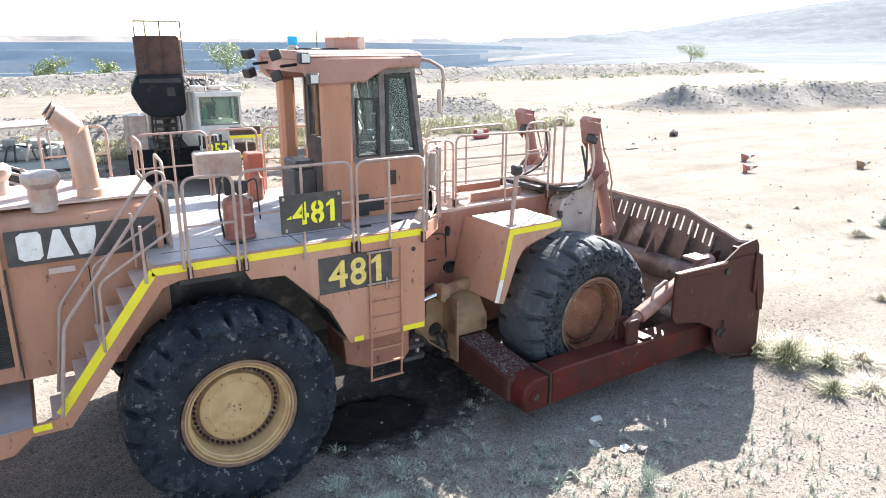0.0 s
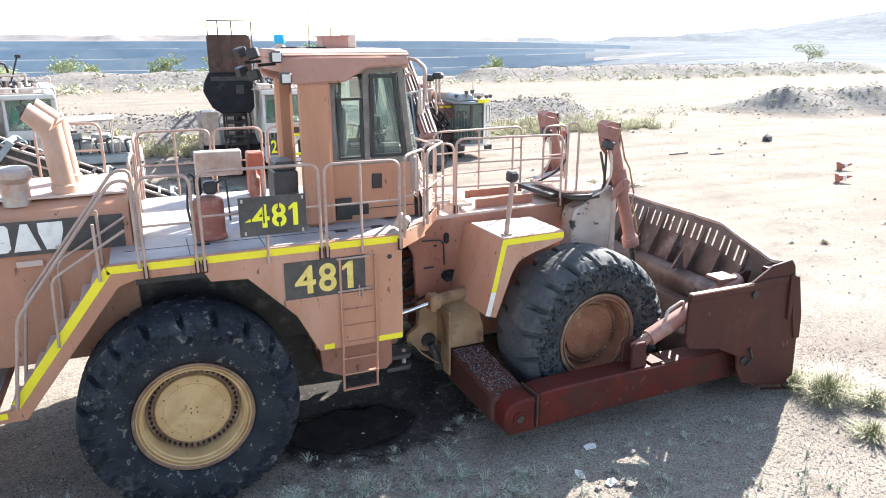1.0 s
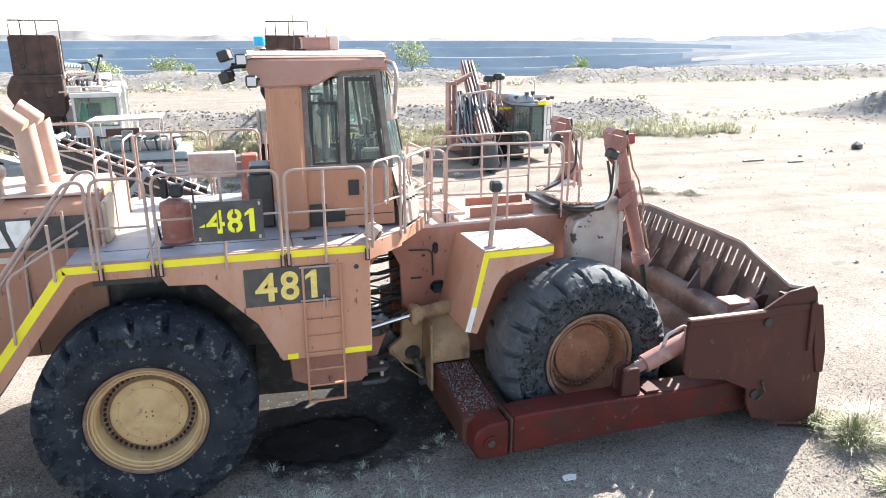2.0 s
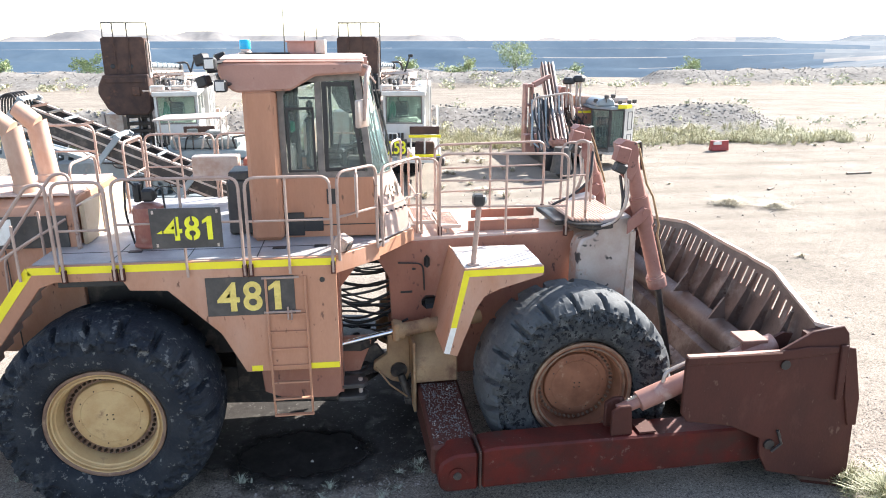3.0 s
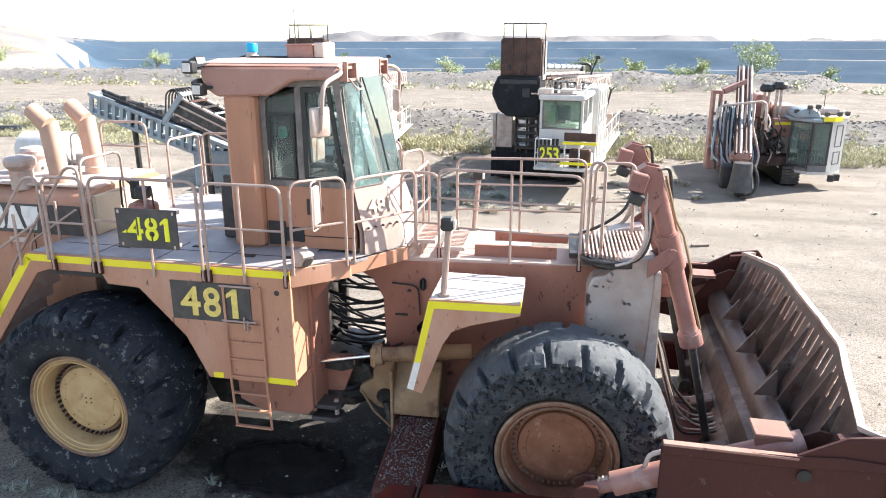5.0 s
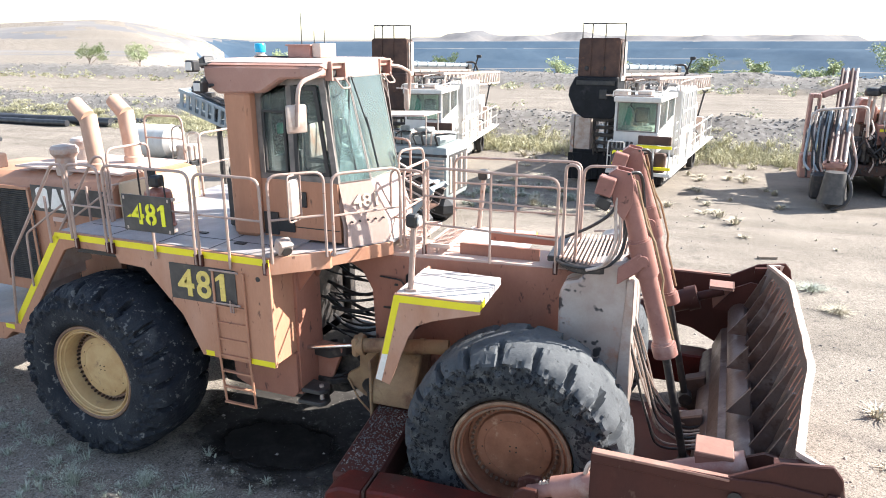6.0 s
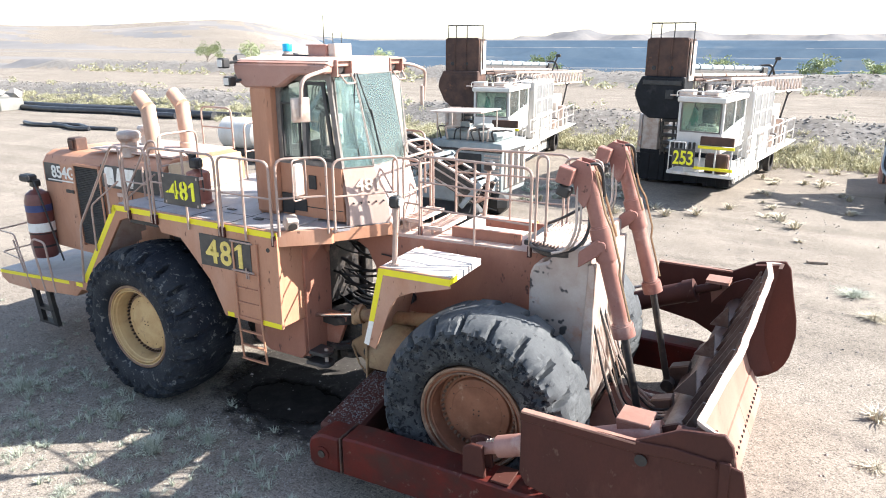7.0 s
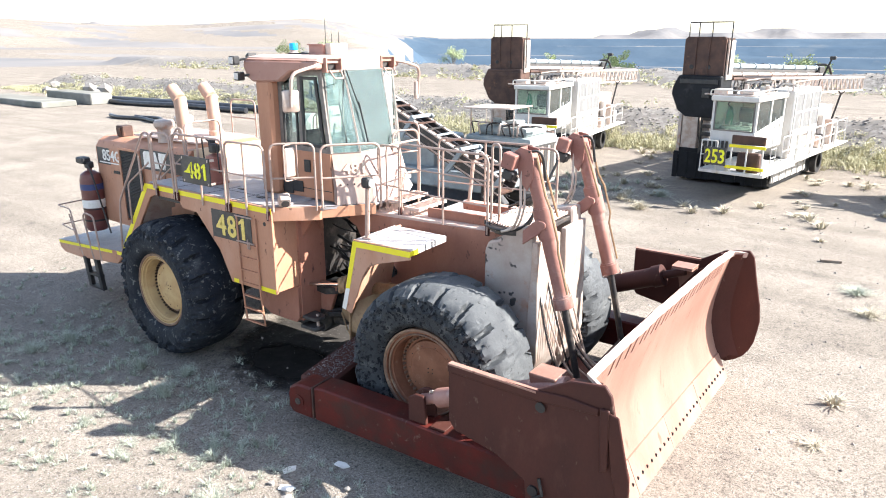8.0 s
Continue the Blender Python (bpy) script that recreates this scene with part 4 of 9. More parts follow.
hoop((5.05, 8.46), (5.60, 9.22), 3.0, 4.02, (0.5,), foot=False)
# stair rails, slanting
for y in (YR, 8.55):
    rail([(-0.05, y, 1.55), (0.10, y, 2.58), (1.18, y, 4.0), (1.36, y, 4.0), (1.36, y, 3.0)], 0.02)
    rail([(0.45, y, 2.2), (0.48, y, 2.98), (1.25, y, 3.45)], 0.016)
    rail([(0.95, y, 2.9), (0.95, y, 3.55)], 0.018)
# far side and rear of the deck
hoop((1.36, 8.60), (1.40, 9.35), 3.07, 4.1, (0.5,), foot=False)
hoop((1.45, 11.35), (2.5, 11.35), 3.07, 4.1, (0.5,), posts=(0.5,), foot=False)
hoop((2.55, 11.35), (3.3, 11.35), 3.07, 4.1, (0.5,), foot=False)
hoop((1.40, 10.45), (1.42, 11.3), 3.07, 4.1, (0.5,), foot=False)
hoop((1.0, 10.55), (0.2, 10.55), 3.6, 4.35, (0.5,), foot=False)
hoop((3.4, 11.35), (4.9, 11.1), 3.07, 4.1, (0.5,), posts=(0.5,), foot=False)
# rear platform rails
rail([(-1.5, 8.0, 1.05), (-1.72, 8.0, 2.0), (-1.62, 8.0, 2.08), (-1.3, 8.0, 2.05), (-1.18, 8.0, 1.1)], 0.02)
rail([(-1.95, 8.0, 1.05), (-2.25, 8.0, 2.08), (-3.1, 8.15, 2.02), (-3.05, 8.9, 2.05), (-2.5, 9.0, 2.1)], 0.016)
rail([(-2.1, 8.0, 1.6), (-3.05, 8.15, 1.58), (-3.0, 8.9, 1.6)], 0.014)
rail([(-2.1, 8.02, 1.2), (-2.35, 8.02, 1.95)], 0.016)

# hanging sign on the rail, fire tank, boxes on the deck
bm = bmesh.new()
box(bm, (2.46, 7.735, 3.27), (3.23, 7.755, 3.73), 0.003)
sign = part("number_board", bm, CHAR, dozer, "dark board with yellow stencilled 481")
for ch, x, w in (("4", 2.70, 0.20), ("8", 2.91, 0.165)):
    figures(ch, 0.27, (x, 7.731, 3.50), LEMON, sign, width=w)
figure_one(0.27, (3.10, 7.731, 3.50), LEMON, sign)
for x, z0, z1 in ((2.91, 3.36, 3.45), (2.91, 3.55, 3.64), (2.735, 3.42, 3.64)):
    bm = bmesh.new()
    box(bm, (x - 0.009, 7.723, z0), (x + 0.009, 7.733, z1))
    part("stencil_bridge", bm, CHAR, sign)
bm = bmesh.new()
prism(bm, [(2.52, 3.445), (2.585, 3.485), (2.585, 3.445)], 7.727, 7.735)
part("stencil_dash", bm, LEMON, sign)
for x, z in ((2.50, 3.69), (3.19, 3.69), (2.52, 3.31), (3.18, 3.30)):
    bm = bmesh.new()
    box(bm, (x - 0.012, 7.728, z - 0.02), (x + 0.012, 7.86, z + 0.02), 0.003)
    part("board_hook", bm, BARE, sign)
bm = bmesh.new()
lathe(bm, [(0.0, 3.08), (0.20, 3.08), (0.205, 3.10), (0.185, 3.13), (0.185, 3.52), (0.17, 3.57), (0.08, 3.61), (0.0, 3.62)], (2.20, 8.62, 0), (0, 0, 1), 28, closed=False)
tank = part("suppression_tank", bm, REDTANK, dozer, "faded red fire-suppression tank")
bm = bmesh.new()
box(bm, (2.16, 8.5, 3.64), (2.32, 8.66, 3.80), 0.03)
box(bm, (2.05, 8.58, 3.62), (2.14, 8.70, 3.86), 0.02)
tube(bm, [(2.1, 8.6, 3.8), (2.0, 8.5, 3.95), (1.95, 8.55, 3.5), (2.0, 8.6, 3.1)], 0.014, 6, 0.1)
tube(bm, [(2.3, 8.6, 3.75), (2.42, 8.5, 3.85), (2.44, 8.5, 3.3)], 0.012, 6, 0.1)
part("tank_valve", bm, BLACK, tank)
bm = bmesh.new()
box(bm, (2.22, 10.95, 3.42), (2.92, 11.2, 3.80), 0.015)
part("deck_box", bm, BARE, dozer, "pale steel box on the far rail")
bm = bmesh.new()
box(bm, (3.0, 10.9, 3.08), (3.25, 11.2, 3.76), 0.02)
part("red_cabinet", bm, ORANGE, dozer, "orange-red hose cabinet")
bm = bmesh.new()
lathe(bm, [(0.0, 3.08), (0.08, 3.08), (0.085, 3.1), (0.085, 3.42), (0.05, 3.47), (0.03, 3.55), (0.0, 3.56)], (3.05, 10.65, 0), (0, 0, 1), 18, closed=False)
part("fire_extinguisher", bm, REDTANK, dozer, "small red extinguisher")
# front end of the hood, its sunlit brightness put into a cream colour
bm = bmesh.new()
box(bm, (1.34, 8.75, 3.07), (1.40, 10.35, 3.60), 0.015)
part("deck_locker", bm, CREAM, dozer, "hood end with its sunlit cream tone put into the colour")
bm = bmesh.new()
box(bm, (3.08, 8.98, 3.08), (3.40, 9.5, 3.78), 0.02)
box(bm, (3.11, 9.0, 3.78), (3.38, 9.48, 3.90), 0.02)
part("battery_box", bm, CHAR, dozer, "grey box beside the cab pillar")
for i, (x, y) in enumerate(((2.9, 8.5), (3.7, 8.25), (2.0, 8.3), (4.2, 8.3))):
    bm = bmesh.new()
    box(bm, (x, y, 3.071), (x + 0.16, y + 0.07, 3.085), 0.004)
    part("deck_latch", bm, BLACK, deck)
bm = bmesh.new()
for x in (1.9, 2.75, 3.55):
    box(bm, (x, YF + 0.06, 3.0705), (x + 0.012, 8.7, 3.074))
box(bm, (1.2, 8.36, 3.0705), (4.4, 8.372, 3.074))
part("deck_seam", bm, BLACK, deck)

bm = bmesh.new()
box(bm, (4.47, 8.02, 3.08), (4.64, 8.20, 3.25), 0.02, m=Matrix.Translation((4.56, 8.11, 3.16)) @ pose(0, 0, 0, 0, 25, -30) @ Matrix.Translation((-4.56, -8.11, -3.16)))
rod(bm, (4.56, 8.11, 3.04), (4.56, 8.11, 3.12), 0.02, n=8)
lamp = part("deck_lamp", bm, BARE, dozer, "small dusty lamp on the deck edge")
bm = bmesh.new()
lathe(bm, [(0.0, 0.0), (0.062, 0.0), (0.062, 0.012), (0.0, 0.012)], (4.627, 8.071, 3.122), (0.785, -0.453, -0.423), 14, closed=False)
part("lamp_glass", bm, CHAR, lamp)

# ---- cab ----
CY0, CY1 = 8.80, 10.46
bm = bmesh.new()
prism(bm, [(3.42, 8.62), (3.81, 8.62), (3.81, 8.86), (3.42, 8.86)], 3.07, 4.95, "z", 0.05)
pillar = part("rops_pillar", bm, CABPAINT, dozer, "thick orange-brown roll-over pillar")
bm = bmesh.new()
prism(bm, [(3.42, mir(8.62)), (3.66, mir(8.62)), (3.66, mir(8.86)), (3.42, mir(8.86))], 3.07, 4.95, "z", 0.05)
part("rops_pillar", bm, CABPAINT, dozer)
# roof with a deep flared side that steps up over the door
bm = bmesh.new()
prism(bm, [(3.19, 5.252), (4.85, 5.258), (4.87, 5.23), (4.86, 5.13), (4.30, 5.10), (4.0, 4.93), (3.36, 4.91), (3.24, 4.99), (3.17, 5.12), (3.17, 5.24)], 8.62, 8.80, bevel=0.025)
prism(bm, [(3.19, 5.252), (4.85, 5.258), (4.87, 5.23), (4.86, 5.13), (4.30, 5.10), (4.0, 4.93), (3.36, 4.91), (3.24, 4.99), (3.17, 5.12), (3.17, 5.24)], 10.44, 10.62, bevel=0.025)
prism(bm, [(8.625, 5.265), (8.70, 5.295), (9.0, 5.325), (10.24, 5.325), (10.54, 5.295), (10.615, 5.265), (10.5, 5.22), (8.74, 5.22)], 3.19, 4.88, "x", 0.008)
box(bm, (3.203, 8.805, 5.06), (3.26, 10.435, 5.222), 0.008)
roof = part("cab_roof", bm, ROOFPAINT, dozer, "chalky orange-brown cab roof")
bm = bmesh.new()
prism(bm, [(8.69, 5.296), (8.99, 5.328), (10.25, 5.328), (10.55, 5.296), (10.54, 5.302), (10.24, 5.336), (9.0, 5.336), (8.70, 5.302)], 3.195, 4.875, "x")
part("roof_top", bm, PAINT_DUST, roof, "sun-bleached dusty roof top")
bm = bmesh.new()
box(bm, (4.84, 9.16, 5.11), (4.91, 10.08, 5.315), 0.012)
part("roof_visor", bm, PAINT_DUST, roof, "pale dusty roof visor")
for y in (8.98, 10.26):
    bm = bmesh.new()
    box(bm, (4.66, y - 0.15, 5.12), (4.80, y + 0.15, 5.30), 0.006)
    part("lamp_recess", bm, BLACK, roof)
    bm = bmesh.new()
    frame_bars(bm, [(4.86, y - 0.175, 5.09), (4.86, y + 0.175, 5.09), (4.86, y + 0.175, 5.315), (4.86, y - 0.175, 5.315)], 0.022, 0.13, (1, 0, 0))
    part("lamp_surround", bm, ROOFPAINT, roof)
    bm = bmesh.new()
    lathe(bm, [(0.0, 0.0), (0.045, 0.0), (0.065, 0.04), (0.065, 0.055), (0.0, 0.05)], (4.79, y, 5.20), (1, 0, -0.2), 18, closed=False)
    part("work_lamp", bm, CHAR, roof, "round recessed work lamp")
    bm = bmesh.new()
    tube(bm, [(4.93, y - 0.12, 5.12), (5.02, y - 0.10, 5.0), (5.02, y + 0.10, 5.0), (4.93, y + 0.12, 5.12)], 0.012, 6, 0.04)
    part("wiper_guard", bm, RAILPAINT, roof)
for y, out in ((9.0, -1), (10.2, 1)):
    for z in (5.28, 5.02):
        bm = bmesh.new()
        tube(bm, [(3.22, y, 5.16), (2.98, y - 0.02, 5.14)], 0.02, 6)
        box(bm, (2.86, y - 0.08, z - 0.065), (3.0, y + 0.08, z + 0.065), 0.015, m=Matrix.Translation((2.92, y, z)) @ pose(0, 0, 0, 0, -18, 20 * out) @ Matrix.Translation((-2.92, -y, -z)))
        part("rear_work_lamp", bm, BLACK, roof, "black boxy work lamp")
for x, z in ((3.12, 5.25), (3.22, 5.0)):
    bm = bmesh.new()
    box(bm, (x - 0.07, 8.42, z - 0.07), (x + 0.07, 8.56, z + 0.07), 0.02)
    rod(bm, (x, 8.5, z), (x + 0.15, 8.72, z + 0.03), 0.02, n=6)
    sl = part("side_work_lamp", bm, BLACK, roof, "small dark side lamp")
    bm = bmesh.new()
    box(bm, (x - 0.05, 8.413, z - 0.05), (x + 0.05, 8.419, z + 0.05), 0.002)
    part("lamp_glass", bm, WHITE, sl)
bm = bmesh.new()
lathe(bm, [(0.0, 5.33), (0.085, 5.33), (0.085, 5.36), (0.06, 5.375), (0.06, 5.40), (0.0, 5.40)], (3.37, 9.57, 0), (0, 0, 1), 20, closed=False)
bea = part("beacon", bm, BARE, roof, "rotating beacon with blue lens")
bm = bmesh.new()
lathe(bm, [(0.0, 5.40), (0.074, 5.40), (0.074, 5.50), (0.066, 5.515), (0.0, 5.52)], (3.37, 9.57, 0), (0, 0, 1), 20, closed=False)
lens = part("beacon_lens", bm, material("blue_lens", (0.01, 0.36, 0.62), 0.25), bea, "bright blue lens")
bm = bmesh.new()
box(bm, (3.92, 9.40, 5.34), (4.26, 9.78, 5.50), 0.012)
box(bm, (3.90, 9.38, 5.485), (4.28, 9.80, 5.505), 0.004)
box(bm, (3.90, 9.38, 5.34), (4.28, 9.80, 5.36), 0.004)
rbox = part("antenna_box", bm, PINK, roof, "chipped pink-red antenna box")
bm = bmesh.new()
box(bm, (4.265, 9.44, 5.335), (4.40, 9.84, 5.52), 0.012)
part("pale_box", bm, BARE, rbox, "pale steel box beside it")
for x, y, h in ((3.84, 9.88, 0.40), (4.12, 9.75, 0.14), (4.28, 9.75, 0.16)):
    bm = bmesh.new()
    rod(bm, (x, y, 5.33), (x, y, 5.53 + h), 0.009, 0.004, 6)
    part("antenna", bm, BLACK, rbox)
bm = bmesh.new()
tube(bm, [(3.37, 9.5, 5.35), (3.5, 9.3, 5.35), (3.7, 9.4, 5.35), (3.95, 9.36, 5.35)], 0.012, 6, 0.08)
part("cable", bm, BLACK, rbox)


# cab walls: frames round real openings
def pane(name, corners, mat, parent, normal, thick=0.008):
    nrm = Vector(normal).normalized()
    bm = bmesh.new()
    a = [bm.verts.new(Vector(p) - nrm * thick / 2) for p in corners]
    b = [bm.verts.new(Vector(p) + nrm * thick / 2) for p in corners]
    bm.faces.new(a)
    bm.faces.new(b[::-1])
    for i in range(len(a)):
        j = (i + 1) % len(a)
        bm.faces.new((a[i], b[i], b[j], a[j]))
    ob = part(name, bm, mat, parent)
    ob.visible_shadow = False
    return ob


for y, s in ((CY0, -1), (CY1, 1)):
    bm = bmesh.new()
    prism(bm, [(3.815, 3.07), (4.98, 3.07), (4.95, 3.84), (3.815, 3.84)], y - 0.03, y + 0.03, bevel=0.004)
    wall = part("cab_side_panel", bm, CABPAINT, dozer)
    outer = [(3.815, y, 3.84), (4.97, y, 3.84), (4.82, y, 5.12), (4.30, y, 5.10), (4.02, y, 4.95), (3.815, y, 4.93)]
    bm = bmesh.new()
    frame_bars(bm, outer, 0.075, 0.06, (0, 1, 0))
    fr = part("door_frame", bm, FRAMEDARK, wall, "dark grey door frame")
    bm = bmesh.new()
    box(bm, (4.27, y - 0.028, 3.90), (4.35, y + 0.028, 5.08), 0.004)
    part("mullion", bm, FRAMEDARK, fr)
    bm = bmesh.new()
    frame_bars(bm, [(4.36, y - 0.03, 3.92), (4.86, y - 0.03, 3.92), (4.72, y - 0.03, 5.02), (4.36, y - 0.03, 5.02)], 0.05, 0.03, (0, 1, 0))
    part("door_window_frame", bm, BLACK, fr)
    bm = bmesh.new()
    frame_bars(bm, [(3.91, y - 0.03, 3.92), (4.25, y - 0.03, 3.92), (4.25, y - 0.03, 4.72), (3.91, y - 0.03, 4.72)], 0.03, 0.03, (0, 1, 0))
    part("rear_window_frame", bm, BLACK, fr)
    pane("door_pane", [(4.38, y, 3.9), (4.90, y, 3.9), (4.76, y, 5.06), (4.38, y, 5.06)], GLASS, fr, (0, 1, 0))
    pane("rear_pane", [(3.89, y, 3.9), (4.27, y, 3.9), (4.27, y, 4.95), (3.89, y, 4.88)], GLASS, fr, (0, 1, 0))
# faceted front: two slanting corner panes and a middle windscreen
FRONT = {5.12: [(4.84, CY0 + 0.03), (4.93, 9.17), (4.93, 10.07), (4.84, CY1 - 0.03)],
         3.84: [(4.95, CY0), (5.20, 9.20), (5.20, 10.04), (4.95, CY1)],
         3.30: [(5.085, CY0 - 0.05), (5.42, 9.24), (5.42, 10.0), (5.085, CY1 + 0.05)],
         3.04: [(5.09, CY0 - 0.06), (5.44, 9.24), (5.44, 10.0), (5.09, CY1 + 0.06)]}
wsf = None
for i, nrm in ((0, (0.75, -0.6, 0.14)), (1, (1, 0, 0.2)), (2, (0.75, 0.6, 0.14))):
    lo, hi = FRONT[3.84], FRONT[5.12]
    q = [(*lo[i], 3.84), (*lo[i + 1], 3.84), (*hi[i + 1], 5.12), (*hi[i], 5.12)]
    bm = bmesh.new()
    frame_bars(bm, q, 0.014, 0.02, nrm)
    fr = part("windscreen_frame", bm, FRAMEDARK, dozer, "thin dark windscreen frame")
    pane("windscreen_pane", q, SCREEN, fr, nrm)
    if i < 2:
        bm = bmesh.new()
        p0, p1 = Vector(q[2 if i == 0 else 3]), Vector(q[1 if i == 0 else 0])
        mid, side = p0.lerp(p1, 0.55), Vector(nrm).normalized() * 0.05
        shift = Vector((-0.12, -0.12, 0)) if i == 0 else Vector((0, 0.16, 0))
        rod(bm, p0 + side, mid + side + shift, 0.010, n=6)
        rod(bm, mid + side + shift + Vector((-0.03, -0.03, 0.2)), p0.lerp(p1, 0.9) + side + shift * 1.1, 0.014, n=6)
        part("wiper", bm, BLACK, fr)
bm = bmesh.new()
rings = [[bm.verts.new((x, y, z)) for x, y in FRONT[z]] for z in (3.84, 3.30, 3.04)]
inner = [[bm.verts.new((x - 0.06, y, z)) for x, y in FRONT[z]] for z in (3.84, 3.30, 3.04)]
for rr in (rings, inner):
    for a, b in zip(rr, rr[1:]):
        for i in range(3):
            bm.faces.new((a[i], a[i + 1], b[i + 1], b[i]))
for k in (0, 2):
    for i in range(3):
        bm.faces.new((rings[k][i], rings[k][i + 1], inner[k][i + 1], inner[k][i]))
bm.faces.new((rings[2][0], rings[2][1], rings[2][2], rings[2][3]))
nose = part("cab_nose", bm, NOSEPAINT, dozer, sharp=20)
fa_, fb_, fc_, fd_ = Vector((*FRONT[3.84][0], 3.84)), Vector((*FRONT[3.84][1], 3.84)), Vector((*FRONT[3.30][1], 3.30)), Vector((*FRONT[3.30][0], 3.30))
along = (fb_ - fa_ + fc_ - fd_).normalized()
up = (fa_ - fd_ + fb_ - fc_).normalized()
face = along.cross(up).normalized()
up = face.cross(along)
spot = fa_.lerp(fb_, 0.60).lerp(fd_.lerp(fc_, 0.60), 0.45) + face * 0.008
figures("481", 0.17, (0, 0, 0), FADED, nose, depth=0.016, width=0.36, label="faded pale number 481",
        xf=Matrix(((along.x, -face.x, up.x, spot.x), (along.y, -face.y, up.y, spot.y), (along.z, -face.z, up.z, spot.z), (0, 0, 0, 1))))
for k in range(5):
    p = Vector((*FRONT[3.30][0], 3.36)).lerp(Vector((*FRONT[3.30][1], 3.36)), 0.12 + k * 0.19) + Vector((-0.012, 0.0, 0))
    bm = bmesh.new()
    lathe(bm, [(0.0, 0.0), (0.013, 0.0), (0.013, 0.03), (0.0, 0.032)], p, (0.75, -0.6, 0), 8, closed=False)
    part("nose_bolt", bm, BLACK, nose)
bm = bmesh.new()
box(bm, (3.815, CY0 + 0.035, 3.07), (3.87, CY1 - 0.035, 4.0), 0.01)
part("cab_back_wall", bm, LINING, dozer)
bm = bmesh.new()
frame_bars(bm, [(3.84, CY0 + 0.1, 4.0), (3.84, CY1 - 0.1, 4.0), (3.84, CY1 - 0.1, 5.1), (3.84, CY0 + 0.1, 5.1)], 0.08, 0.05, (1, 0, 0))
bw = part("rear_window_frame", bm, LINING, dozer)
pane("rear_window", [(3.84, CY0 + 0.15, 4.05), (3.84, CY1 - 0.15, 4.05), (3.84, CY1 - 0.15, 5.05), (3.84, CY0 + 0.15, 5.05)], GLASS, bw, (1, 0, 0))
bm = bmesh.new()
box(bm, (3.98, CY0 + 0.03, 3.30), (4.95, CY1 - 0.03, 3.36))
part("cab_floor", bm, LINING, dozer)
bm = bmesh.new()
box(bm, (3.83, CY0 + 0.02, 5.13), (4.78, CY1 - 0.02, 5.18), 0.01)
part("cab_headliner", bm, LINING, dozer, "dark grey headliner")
bm = bmesh.new()
box(bm, (3.875, CY0 + 0.035, 3.40), (4.90, CY0 + 0.06, 3.86), 0.006)
part("door_lining", bm, LINING, dozer, "dark door lining")
bm = bmesh.new()
box(bm, (3.84, CY0 - 0.06, 3.10), (4.06, CY0 - 0.032, 3.40), 0.004)
part("door_recess", bm, BLACK, dozer, "dark gap at the foot of the door")
bm = bmesh.new()
box(bm, (4.06, CY0 - 0.036, 3.22), (4.96, CY0 - 0.030, 3.232))
part("door_seam", bm, BLACK, dozer)
bm = bmesh.new()
box(bm, (4.1, 9.35, 3.7), (4.55, 9.85, 3.85), 0.05)
box(bm, (4.08, 9.35, 3.85), (4.2, 9.85, 4.55), 0.05)
box(bm, (4.1, 9.5, 4.55), (4.18, 9.72, 4.75), 0.04)
box(bm, (4.15, 9.4, 3.36), (4.5, 9.8, 3.7))
seat = part("operator_seat", bm, LINING, dozer, "grey operator seat")
bm = bmesh.new()
box(bm, (4.06, 9.38, 4.02), (4.215, 9.82, 4.50), 0.04, 2)
part("seat_cover", bm, SILVER, seat, "pale worn seat cover")
for y in (9.28, 9.86):
    bm = bmesh.new()
    box(bm, (4.2, y, 3.98), (4.55, y + 0.07, 4.05), 0.02)
    rod(bm, (4.5, y + 0.035, 4.05), (4.54, y + 0.035, 4.24), 0.018, n=8)
    part("armrest", bm, BLACK, seat)
bm = bmesh.new()
box(bm, (3.90, 9.05, 4.38), (3.98, 9.17, 4.52), 0.02)
part("green_kit_box", bm, material("green_kit", (0.02, 0.22, 0.15), 0.6), dozer, "small green kit box in the cab")
bm = bmesh.new()
box(bm, (4.80, 9.86, 4.10), (4.86, 10.18, 4.36), 0.015)
rod(bm, (4.83, 10.02, 3.9), (4.83, 10.02, 4.12), 0.02, n=8)
part("cab_monitor", bm, BLACK, dozer, "black monitor in the cab")
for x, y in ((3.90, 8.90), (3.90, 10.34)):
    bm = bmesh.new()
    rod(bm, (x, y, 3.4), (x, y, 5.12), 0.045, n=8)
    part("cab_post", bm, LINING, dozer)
bm = bmesh.new()
box(bm, (4.62, 9.1, 3.36), (4.92, 9.3, 4.05), 0.04)
box(bm, (4.7, 9.9, 3.36), (4.95, 10.3, 4.1), 0.04)
box(bm, (4.15, 9.95, 3.36), (4.6, 10.25, 4.0), 0.04)
part("console", bm, CHAR, dozer, "dark control console")
bm = bmesh.new()
lathe(bm, [(0.17, -0.012), (0.185, 0.0), (0.17, 0.012), (0.158, 0.0)], (4.72, 9.6, 4.12), (-0.5, 0, 0.85), 24)
rod(bm, (4.72, 9.6, 4.12), (4.86, 9.6, 3.4), 0.03, n=8)
box(bm, (4.58, 9.585, 4.10), (4.86, 9.615, 4.13))
part("steering_wheel", bm, BLACK, dozer)
bm = bmesh.new()
box(bm, (4.0, CY0 - 0.05, 3.15), (4.30, CY0 - 0.032, 3.33), 0.004)
part("step_recess", bm, BLACK, dozer)
bm = bmesh.new()
box(bm, (4.36, CY0 - 0.055, 3.50), (4.50, CY0 - 0.032, 3.70), 0.006)
part("grab_recess", bm, BLACK, dozer)


